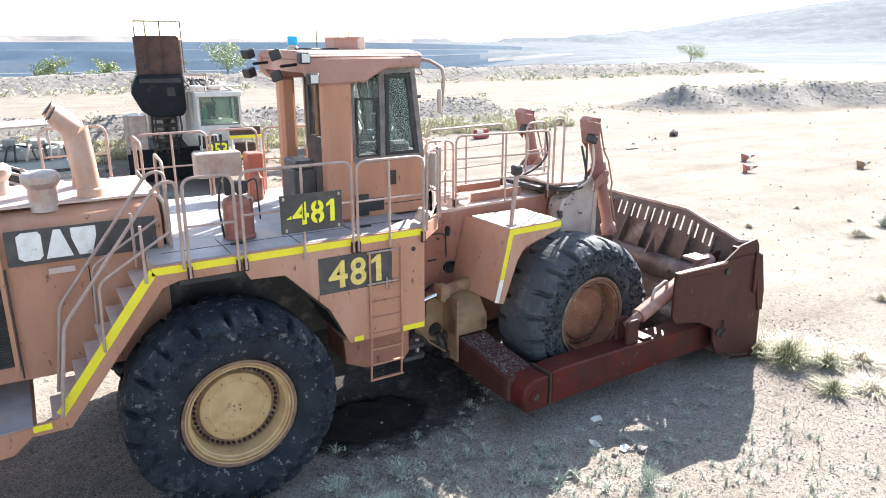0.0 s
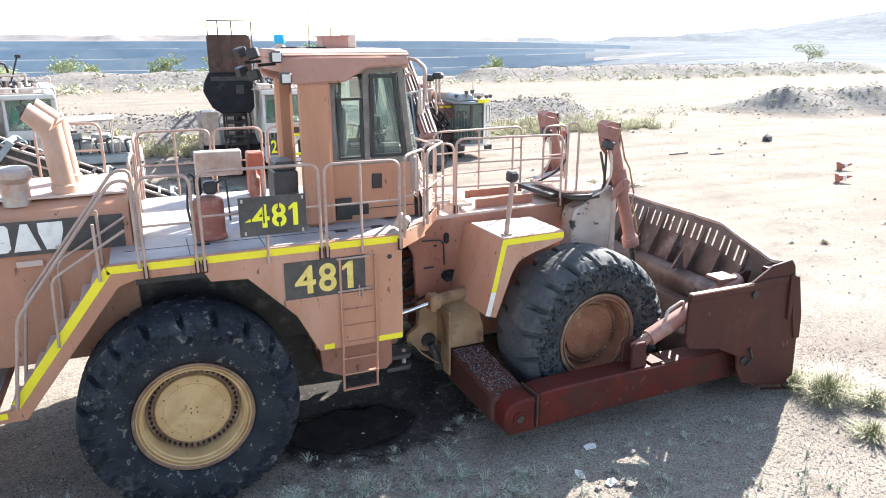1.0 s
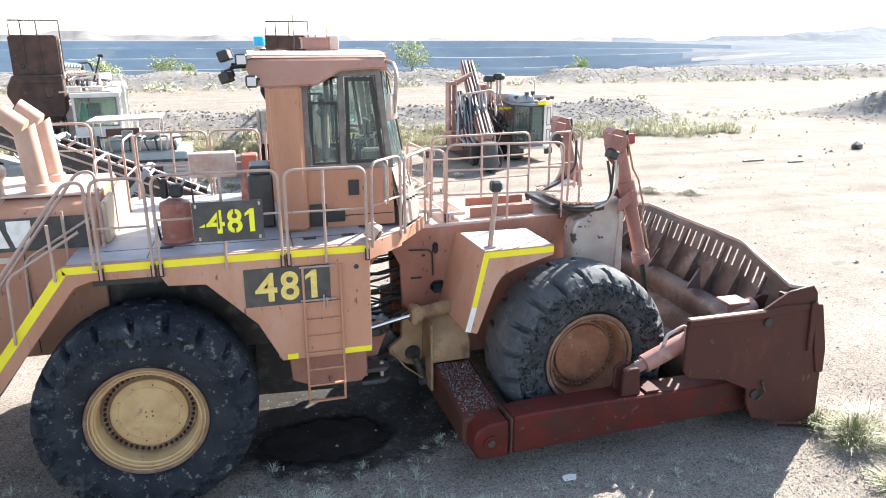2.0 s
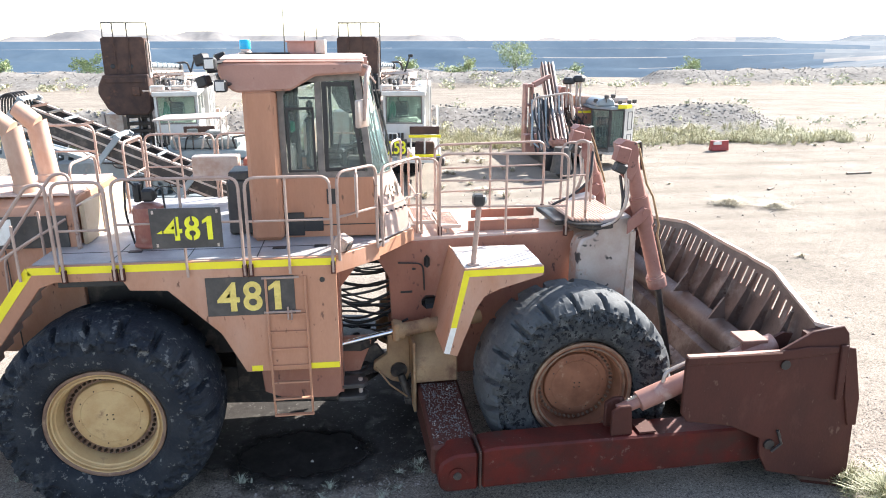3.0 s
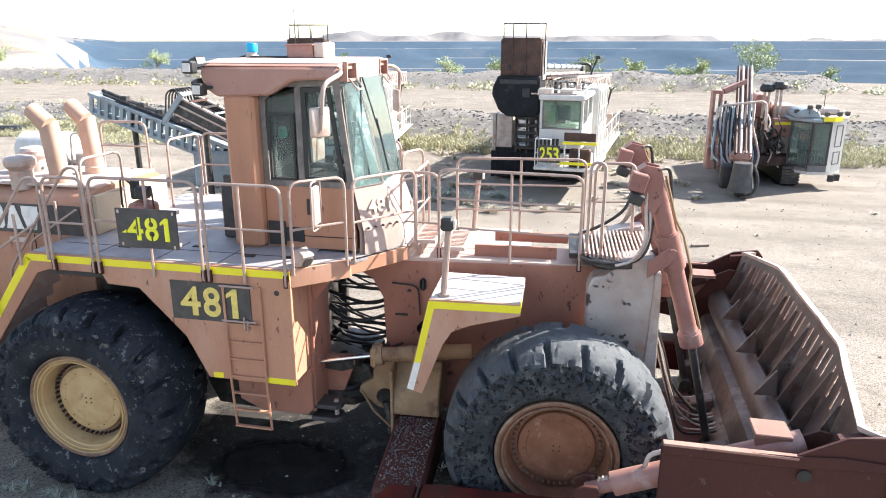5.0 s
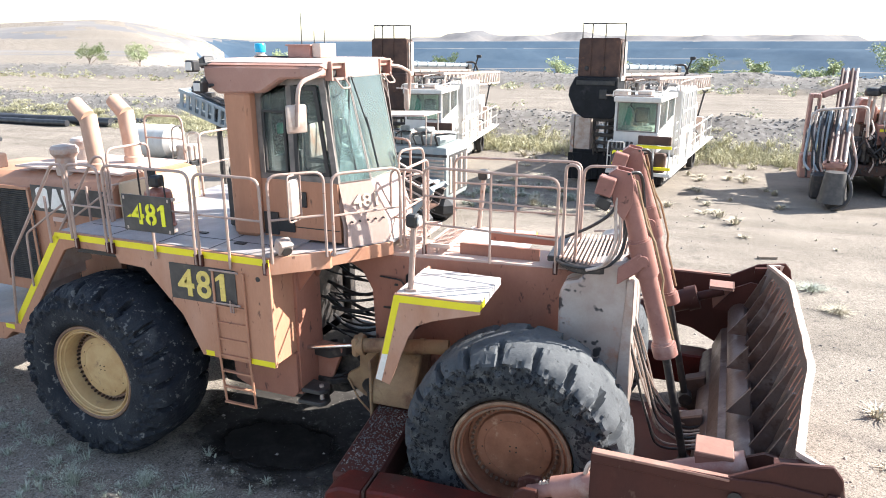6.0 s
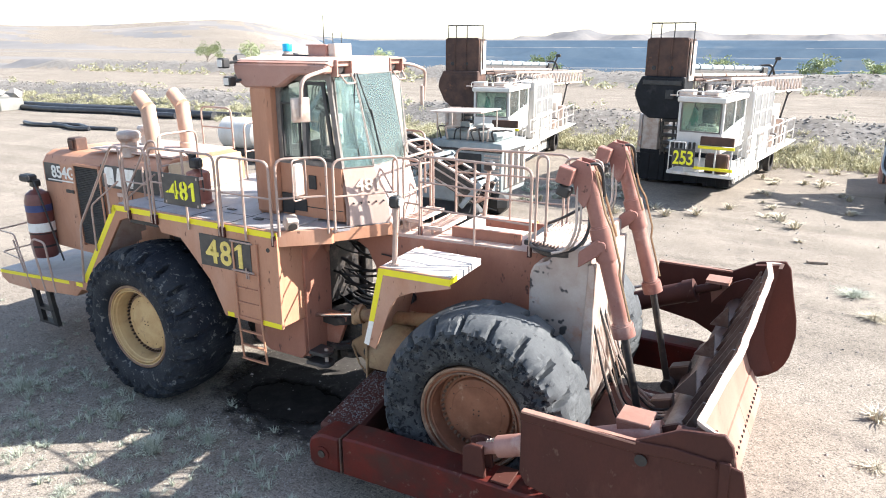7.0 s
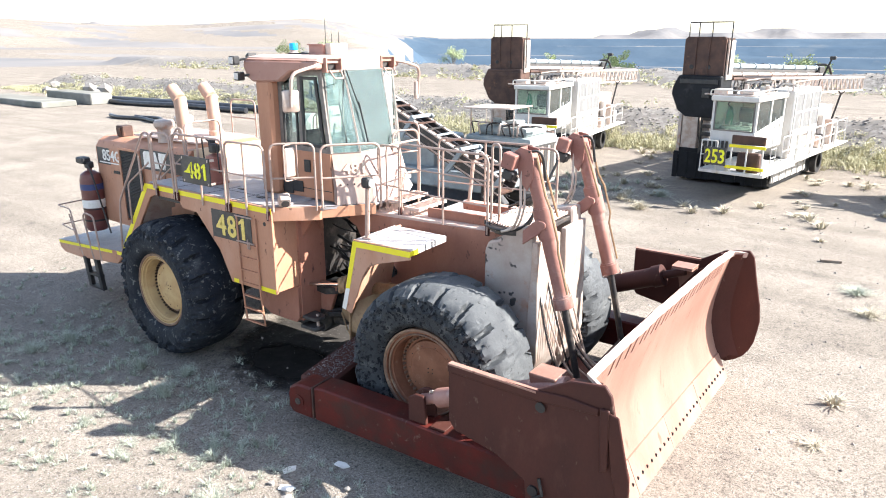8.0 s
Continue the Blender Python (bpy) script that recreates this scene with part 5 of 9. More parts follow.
def mirror_arm(y, s):
    bm = bmesh.new()
    tube(bm, [(4.84, y, 5.22), (4.95, y + s * 0.15, 5.20), (4.90, y + s * 0.62, 5.10), (4.86, y + s * 0.62, 4.62)], 0.026, 8, 0.14)
    arm = part("mirror_arm", bm, RAILPAINT, dozer)
    bm = bmesh.new()
    box(bm, (-0.03, -0.125, -0.16), (0.03, 0.125, 0.16), 0.025, 2, m=pose(4.84, y + s * 0.60, 4.70, 0, 0, 31 * s))
    part("mirror", bm, BARE, arm, "dusty mirror housing")


mirror_arm(8.72, -1)
mirror_arm(10.52, 1)
# second mirror low on the rail
bm = bmesh.new()
box(bm, (4.72, 8.02, 3.55), (4.76, 8.22, 4.0), 0.02)
low = part("low_mirror", bm, BARE, dozer, "pale convex mirror on the rail")
bm = bmesh.new()
tube(bm, [(4.74, 8.0, 4.05), (4.74, 8.26, 4.05), (4.74, 8.26, 3.5), (4.74, 8.0, 3.5)], 0.012, 6, 0.05, True)
part("mirror_hoop", bm, RAILPAINT, low)

# ---- articulation joint ----
bm = bmesh.new()
for z0, z1 in ((0.75, 0.87), (1.30, 1.40), (2.68, 2.79)):
    prism(bm, [(4.2, 9.0), (4.75, 9.1), (4.95, 9.35), (4.95, 9.9), (4.75, 10.15), (4.2, 10.25)], z0, z1, "z", 0.01)
box(bm, (3.0, 8.98, 0.8), (4.3, 9.1, 2.9), 0.01)
box(bm, (3.0, mir(9.1), 0.8), (4.3, mir(8.98), 2.9), 0.01)
rod(bm, (4.78, 9.62, 0.7), (4.78, 9.62, 1.46), 0.09, n=16)
rod(bm, (4.78, 9.62, 2.62), (4.78, 9.62, 2.82), 0.09, n=16)
part("hitch", bm, GREASE, dozer, "greasy black hitch plates and pin")
bm = bmesh.new()
box(bm, (4.40, 8.42, 1.0), (4.48, 9.0, 2.95), 0.006)
prism(bm, [(4.48, 2.95), (4.86, 2.95), (4.48, 2.45)], 8.50, 8.54)
prism(bm, [(4.45, 1.6), (4.86, 1.6), (4.86, 1.5), (4.7, 1.1), (4.45, 1.05)], 8.85, 8.93, bevel=0.01)
part("frame_bracket", bm, FRAMEPAINT, dozer)
for k in range(20):
    rg = random.Random(40 + k)
    z, y = 1.50 + 0.056 * k + rg.uniform(-0.03, 0.03), rg.uniform(9.34, 10.05)
    sag, rise = rg.uniform(0.04, 0.26), rg.choice((0.0, 0.05, -0.12, 0.22, -0.25))
    pts = []
    for i in range(9):
        u = i / 8
        pts.append((4.28 + 1.12 * u, y + 0.10 * math.sin(3.1 * u + k), z + rise * (u - 0.5) - sag * 4 * u * (1 - u) + 0.03 * math.sin(5 * u + k)))
    bm = bmesh.new()
    tube(bm, pts, rg.choice((0.013, 0.017, 0.020, 0.026)), 8)
    part("hydraulic_hose", bm, HOSE, dozer)
# hitch hardware in the gap
for y, z0, z1, r in ((9.0, 1.40, 1.58, 0.15), (9.05, 0.98, 1.12, 0.17)):
    bm = bmesh.new()
    prism(bm, [(4.42, y - 0.22), (4.72, y - 0.26), (4.90, y - 0.10), (4.92, y + 0.16), (4.70, y + 0.30), (4.42, y + 0.28)], z0 + 0.03, z1 - 0.03, "z", 0.01)
    lathe(bm, [(0.0, z0), (r, z0), (r, z1 - 0.02), (r - 0.02, z1), (0.055, z1), (0.05, z1 - 0.03), (0.0, z1 - 0.03)], (4.66, y, 0), (0, 0, 1), 24, closed=False)
    part("hitch_boss", bm, GREASE, dozer, "oily round hitch boss")
bm = bmesh.new()
prism(bm, [(4.45, 1.44), (4.95, 1.36), (5.12, 1.10), (4.96, 0.94), (4.45, 0.80)], 9.08, 9.16, bevel=0.01)
part("hitch_web", bm, GREASE, dozer, "greasy hitch web plate")
bm = bmesh.new()
tube(bm, [(4.44, 8.98, 2.52), (4.62, 8.80, 2.74), (4.86, 8.60, 2.94)], 0.045, 8)
part("deck_strut", bm, FRAMEPAINT, dozer, "slanting strut below the deck")
bm = bmesh.new()
rod(bm, (4.42, 8.62, 1.60), (5.25, 8.70, 1.74), 0.035, n=14)
ram = part("steering_rod", bm, CHROME, dozer, "bright chrome steering rod")
bm = bmesh.new()
rod(bm, (5.18, 8.69, 1.73), (6.35, 8.85, 1.80), 0.095, n=18)
rod(bm, (5.12, 8.685, 1.725), (5.24, 8.70, 1.74), 0.135, n=18)
rod(bm, (5.56, 8.74, 1.755), (5.62, 8.75, 1.76), 0.103, n=18)
rod(bm, (5.98, 8.80, 1.78), (6.04, 8.81, 1.785), 0.105, n=18)
box(bm, (5.10, 8.56, 1.60), (5.20, 8.82, 1.86), 0.03)
part("steering_cylinder", bm, TAN, ram, "dusty tan steering cylinder", FX)

# ---- front frame ----
FS = 9.25


def front_side(y, s):
    bm = bmesh.new()
    prism(bm, [(4.58, 2.80), (7.82, 2.86), (7.82, 0.75), (5.55, 0.75), (5.18, 1.0), (5.12, 2.30), (4.98, 2.56), (4.80, 2.66), (4.58, 2.68)], y, y + s * 0.07, bevel=0.008)
    return part("front_frame_side", bm, FRAMEPAINT, dozer, "", FX)


fside = front_side(FS, 1)
front_side(mir(FS), -1)
bm = bmesh.new()
box(bm, (4.75, FS + 0.02, 2.80), (7.8, mir(FS) - 0.02, 2.87), 0.006)
ftop = part("front_frame_top", bm, PAINT_DUST, dozer, "dusty front frame top", FX)
bm = bmesh.new()
prism(bm, [(6.3, 9.45), (7.35, 9.45), (7.35, 9.50), (6.3, 9.50)], 2.87, 3.02, "z")
part("top_flange", bm, FRAMEPAINT, ftop, "", FX)
bm = bmesh.new()
prism(bm, [(6.5, 10.2), (7.5, 10.2), (7.5, 10.25), (6.5, 10.25)], 2.87, 3.0, "z")
part("top_flange", bm, FRAMEPAINT, ftop, "", FX)
bm = bmesh.new()
box(bm, (5.62, FS - 0.012, 2.43), (5.70, FS - 0.002, 2.60), 0.03)
part("frame_hole", bm, BLACK, fside, "", FX)
bm = bmesh.new()
box(bm, (5.58, FS - 0.012, 1.82), (5.82, FS - 0.002, 2.0), 0.06)
part("frame_hole", bm, BLACK, fside, "", FX)
bm = bmesh.new()
tube(bm, [(5.25, FS - 0.03, 2.52), (5.6, FS - 0.04, 2.5), (5.62, FS - 0.04, 2.1)], 0.012, 6, 0.1)
box(bm, (5.28, FS - 0.015, 2.06), (5.45, FS, 2.09), 0.003)
box(bm, (5.45, FS - 0.02, 2.40), (5.5, FS, 2.43), 0.003)
part("frame_cable", bm, HOSE, fside, "", FX)
bm = bmesh.new()
box(bm, (6.8, 8.4, 0.85), (8.1, mir(8.4), 1.42), 0.08, 2)
part("front_axle", bm, GREASE, dozer, "", FX)
bm = bmesh.new()
box(bm, (1.0, 8.4, 0.85), (2.2, mir(8.4), 1.42), 0.08, 2)
box(bm, (0.9, 8.75, 1.5), (4.2, mir(8.75), 2.9), 0.02)
part("rear_axle", bm, GREASE, dozer)

# front fender with its yellow edge
YG = 8.02


def front_fender(y, s):
    bm = bmesh.new()
    prism(bm, [(5.96, 2.78), (6.98, 2.78), (6.98, 2.64), (6.42, 2.49), (6.22, 2.40), (6.12, 2.25), (5.87, 1.60), (5.69, 1.66)], y, y + s * 0.03, bevel=0.004)
    fn = part("front_fender", bm, PAINT, dozer, "", FX)
    bm = bmesh.new()
    prism(bm, [(5.97, y + s * 0.035), (6.97, y + s * 0.035), (6.97, y + s * 0.92), (5.97, y + s * 0.98)], 2.745, 2.78, "z")
    part("fender_top", bm, FENDERTOP, fn, "pale bare fender top", FX)
    bm = bmesh.new()
    prism(bm, [(5.965, 2.76), (5.99, 2.74), (5.72, 1.66), (5.69, 1.67)], y + s * 0.035, y + s * 1.15)
    part("fender_skirt", bm, PAINT, fn, "", FX)
    bm = bmesh.new()
    prism(bm, [(5.96, 2.76), (6.98, 2.76), (6.98, 2.675), (6.02, 2.675)], y - s * 0.005, y + s * 0.01)
    prism(bm, [(5.955, 2.76), (6.025, 2.70), (5.86, 2.0), (5.785, 2.0)], y - s * 0.005, y + s * 0.01)
    part("yellow_strip", bm, YELLOW, fn, "", FX)
    bm = bmesh.new()
    prism(bm, [(5.785, 1.998), (5.86, 1.998), (5.77, 1.64), (5.695, 1.66)], y - s * 0.005, y + s * 0.01)
    part("white_strip", bm, WHITEMARK, fn, "", FX)
    bm = bmesh.new()
    prism(bm, [(y + s * 0.0, 2.76), (y + s * 0.2, 2.76), (y + s * 0.2, 2.69), (y + s * 0.0, 2.69)], 6.975, 6.985, "x")
    part("yellow_strip", bm, YELLOW, fn, "", FX)
    bm = bmesh.new()
    prism(bm, [(y + s * 0.205, 2.778), (y + s * 0.92, 2.778), (y + s * 0.92, 2.69), (y + s * 0.205, 2.69)], 6.972, 6.984, "x")
    part("fender_lip", bm, FENDERTOP, fn, "", FX)
    bm = bmesh.new()
    rod(bm, (6.10, y + s * 0.16, 2.78), (6.16, y + s * 0.13, 3.56), 0.036, n=10)
    lathe(bm, [(0.0, 2.782), (0.08, 2.782), (0.08, 2.80), (0.0, 2.802)], (6.10, y + s * 0.16, 0), (0, 0, 1), 14, closed=False)
    pole = part("lamp_pole", bm, RAILPAINT, fn, "", FX)
    bm = bmesh.new()
    box(bm, (6.08, y + s * 0.13 - 0.07, 3.55), (6.22, y + s * 0.13 + 0.07, 3.70), 0.025)
    part("pole_lamp", bm, BLACK, pole, "small black work lamp", FX)
    bm = bmesh.new()
    lathe(bm, [(0.0, 0.0), (0.06, 0.0), (0.06, 0.02), (0.0, 0.02)], (6.22, y + s * 0.13, 3.625), (1, 0, 0), 14, closed=False)
    part("lamp_glass", bm, WHITE, pole, "", FX)


front_fender(YG, 1)
front_fender(mir(YG), -1)

# grey tower that carries the lift cylinders


def tower(y, s):
    bm = bmesh.new()
    prism(bm, [(7.72, 1.35), (7.72, 2.72), (7.78, 2.86), (7.95, 2.90), (8.05, 3.10), (8.48, 3.18), (8.52, 2.6), (8.46, 1.5), (8.30, 0.8), (7.9, 0.8)], y, y + s * 0.34, bevel=0.03)
    tw = part("lift_tower", bm, SILVER, dozer, "scraped silver-grey lift tower", FX)
    bm = bmesh.new()
    prism(bm, [(8.48, 2.95), (8.56, 2.95), (8.60, 1.2), (8.44, 0.6), (8.40, 0.8)], y - s * 0.02, y + s * 0.72, bevel=0.01)
    part("tower_face", bm, BARE, tw, "pale scraped inner face", FX)
    return tw


tower(8.80, 1)
tower(mir(8.80), -1)
bm = bmesh.new()
box(bm, (7.9, 9.1, 0.7), (8.45, mir(9.1), 1.9), 0.05)
part("tower_crossmember", bm, BLADE, dozer, "", FX)
# cross frame, kept dark to fill in the shade behind the blade
bm = bmesh.new()
box(bm, (8.46, 8.75, 0.30), (9.38, mir(8.75), 0.62), 0.05)
part("push_frame", bm, BLADE, dozer, "dusty dark frame behind the blade, also filling in its shade", FX)
# front step platform with open bars
bm = bmesh.new()
lathe(bm, [(0.0, 3.0), (0.40, 3.0), (0.40, 3.08), (0.0, 3.08)], (8.05, 9.16, 0), (0, 0, 1), 30, closed=False)
box(bm, (7.5, 9.16, 2.98), (8.45, 10.1, 3.05), 0.01)
fplat = part("front_step_platform", bm, GREASE, dozer, "open-bar front platform", FX)
for i in range(16):
    bm = bmesh.new()
    x = 7.68 + i * 0.049
    box(bm, (x, 8.82 + abs(x - 8.05) * 0.35, 3.085), (x + 0.016, 10.05, 3.125))
    part("grating_bar", bm, PAINT_DUST, fplat, "", FX)
bm = bmesh.new()
tube(bm, [(7.62, 9.1, 3.05), (7.7, 8.86, 3.06), (8.0, 8.74, 3.06), (8.3, 8.8, 3.1), (8.42, 8.95, 3.3), (8.38, 9.05, 3.7)], 0.022, 8, 0.15)
part("platform_hose", bm, HOSE, fplat, "", FX)
bm = bmesh.new()
tube(bm, [(7.7, 9.2, 3.0), (7.8, 8.88, 2.98), (8.1, 8.78, 3.0), (8.38, 8.9, 3.15), (8.46, 9.0, 3.7)], 0.02, 8, 0.15)
part("platform_hose", bm, HOSE, fplat, "", FX)
bm = bmesh.new()
tube(bm, [(7.62, 9.7, 3.15), (7.9, 9.6, 3.3), (8.2, 9.7, 3.5), (8.3, 9.9, 3.9)], 0.02, 8, 0.15)
part("platform_hose", bm, HOSE, fplat, "", FX)


def lift(y, s):
    """A lift cylinder: head trunnion, barrel with clamps, rod, hose and work lamps."""
    top, low, foot = Vector((8.38, y, 4.08)), Vector((8.97, y + s * -0.02, 2.10)), Vector((9.30, y, 0.72))
    d = (low - top).normalized()
    bm = bmesh.new()
    rod(bm, top, low, 0.102, n=20)
    for f, r, w in ((0.43, 0.132, 0.20), (0.33, 0.116, 0.015), (0.53, 0.116, 0.015), (0.965, 0.138, 0.075), (0.925, 0.122, 0.02)):
        p = top.lerp(low, f)
        rod(bm, p - d * w, p + d * w, r, n=20)
    lc = part("lift_cylinder", bm, CYL, dozer, "dusty pink-brown lift cylinder", FX)
    bm = bmesh.new()
    p = top.lerp(low, 0.43)
    rod(bm, p + Vector((0, -0.17, 0)), p + Vector((0, 0.17, 0)), 0.06, n=16)
    prism(bm, [(p.x - 0.26, p.z - 0.30), (p.x - 0.26, p.z - 0.10), (p.x - 0.04, p.z + 0.09), (p.x + 0.06, p.z), (p.x - 0.02, p.z - 0.12)], y - 0.165, y - 0.135, bevel=0.012)
    prism(bm, [(p.x - 0.26, p.z - 0.30), (p.x - 0.26, p.z - 0.10), (p.x - 0.04, p.z + 0.09), (p.x + 0.06, p.z), (p.x - 0.02, p.z - 0.12)], y + 0.135, y + 0.165, bevel=0.012)
    part("trunnion_yoke", bm, CYL, lc, "", FX)
    bm = bmesh.new()
    rod(bm, low, foot, 0.048, n=14)
    rod(bm, foot + Vector((0, -0.09, 0)), foot + Vector((0, 0.09, 0)), 0.09, n=14)
    part("cylinder_rod", bm, GREASE, lc, "dark greasy piston rod", FX)
    # box-like head: a back plate, two cheeks and a cap
    for yy in (y - 0.125, y + 0.10):
        bm = bmesh.new()
        prism(bm, [(8.20, 4.17), (8.28, 4.23), (8.44, 4.20), (8.48, 4.06), (8.47, 3.84), (8.40, 3.66), (8.29, 3.78)], yy, yy + 0.025, bevel=0.005)
        part("head_cheek", bm, CYL, lc, "", FX)
    bm = bmesh.new()
    prism(bm, [(8.20, 4.17), (8.28, 4.23), (8.30, 4.12), (8.23, 4.14), (8.31, 3.79), (8.29, 3.78)], y - 0.10, y + 0.10)
    prism(bm, [(8.31, 4.10), (8.34, 4.18), (8.43, 4.16), (8.47, 4.06), (8.44, 3.96), (8.34, 3.97)], y - 0.09, y + 0.09, bevel=0.012)
    part("cylinder_head", bm, CYL, lc, "", FX)
    bm = bmesh.new()
    off = Vector((0.12, -s * 0.07, 0.03))
    tube(bm, [top + off, top.lerp(low, 0.25) + off, top.lerp(low, 0.34) + off * 1.35, top.lerp(low, 0.55) + off * 1.35, top.lerp(low, 0.62) + off, top.lerp(low, 0.9) + off], 0.016, 6)
    tube(bm, [top + Vector((0.05, 0.10 * s, 0.08)), top + Vector((0.14, 0.12 * s, -0.1)), top.lerp(low, 0.40) + Vector((0.14, 0.12 * s, 0.02))], 0.016, 6, 0.08)
    part("cylinder_pipe", bm, TAN, lc, "", FX)
    bm = bmesh.new()
    tube(bm, [(8.40, y - 0.12, 4.18), (8.52, y - 0.05, 4.20), (8.56, y, 4.10), (8.60, y + 0.02, 3.8)], 0.02, 6, 0.08)
    part("head_hose", bm, HOSE, lc, "", FX)
    bm = bmesh.new()
    box(bm, (8.10, y - 0.30, 3.96), (8.28, y - 0.13, 4.16), 0.012, m=Matrix.Translation((8.19, y, 4.06)) @ pose(0, 0, 0, 0, 14, 0) @ Matrix.Translation((-8.19, -y, -4.06)))
    lg = part("lamp_guard", bm, CYL, lc, "square lamp guard", FX)
    bm = bmesh.new()
    box(bm, (8.10, y - 0.29, 3.81), (8.26, y - 0.14, 3.945), 0.02, m=Matrix.Translation((8.18, y, 3.88)) @ pose(0, 0, 0, 0, 22, 0) @ Matrix.Translation((-8.18, -y, -3.88)))
    part("cylinder_lamp", bm, BLACK, lc, "black work lamp", FX)
    bm = bmesh.new()
    tube(bm, [(8.02, y - 0.10, 3.05), (8.22, y - 0.14, 3.12), (8.34, y - 0.16, 3.40), (8.30, y - 0.12, 3.80), (8.32, y - 0.10, 4.0)], 0.018, 8, 0.15)
    tube(bm, [(7.90, y - 0.06, 3.05), (8.26, y - 0.10, 3.10), (8.38, y - 0.13, 3.42), (8.34, y - 0.09, 3.9)], 0.014, 8, 0.15)
    part("supply_pipe", bm, BARE, lc, "pale steel supply pipes", FX)


lift(8.84, 1)
lift(mir(8.84) + 0.16, -1)
for k in range(12):
    random.seed(90 + k)
    y = 8.92 + 0.085 * k
    bm = bmesh.new()
    tube(bm, [(8.45, y, 2.6 - 0.1 * (k % 3)), (8.72, y - 0.08, 1.7 + random.uniform(-0.2, 0.2)), (8.95, y, 1.0 + random.uniform(-0.2, 0.2)), (9.25, y + 0.1, 0.8), (9.5, y + 0.15, 0.85)], random.choice((0.012, 0.015)), 6, 0.25)
    part("blade_hose", bm, HOSE if k % 3 == 0 else BARE, dozer, "loop of hydraulic hose", FX)

# front rails (rear part of the front frame to the towers)
hoop((5.86, 9.30), (7.62, 9.05), 2.87, 4.02, (0.36, 0.68), FX, posts=(0.52,))
hoop((5.95, 10.3), (7.70, 10.4), 2.87, 4.0, (0.36, 0.68), FX, posts=(0.5,))
hoop((7.70, 9.02), (7.86, 8.96), 3.0, 4.2, (), FX, foot=False)
hoop((5.35, 9.42), (5.85, 9.36), 2.87, 3.95, (0.4,), FX, foot=False)
hoop((5.25, 9.95), (5.45, 10.4), 2.87, 4.1, (0.4, 0.7), FX, foot=False)
hoop((7.80, 9.85), (8.3, 9.9), 3.05, 4.05, (0.5,), FX, foot=False)
hoop((5.55, 9.38), (5.55, 10.3), 2.9, 3.95, (0.5,), FX, foot=False)
# two mesh steps between cab and front frame
for x, z in ((5.50, 3.05), (5.88, 2.97)):
    bm = bmesh.new()
    frame_bars(bm, [(x, 9.38, z), (x + 0.30, 9.38, z), (x + 0.30, 10.2, z), (x, 10.2, z)], 0.03, 0.05, (0, 0, 1))
    st = part("mesh_step", bm, PAINT_DUST, dozer, "dusty open mesh step", FX)
    bm = bmesh.new()
    for i in range(12):
        box(bm, (x + 0.02, 9.42 + i * 0.064, z - 0.015), (x + 0.28, 9.435 + i * 0.064, z + 0.02))
    for i in range(4):
        box(bm, (x + 0.05 + i * 0.06, 9.40, z - 0.01), (x + 0.062 + i * 0.06, 10.18, z + 0.01))
    part("step_mesh", bm, PAINT_DUST, st, "", FX)
    for yy in (9.42, 10.16):
        bm = bmesh.new()
        box(bm, (x + 0.1, yy - 0.015, 2.85), (x + 0.13, yy + 0.015, z - 0.02))
        part("step_leg", bm, RAILPAINT, st, "", FX)

# ---- push arms and blade ----


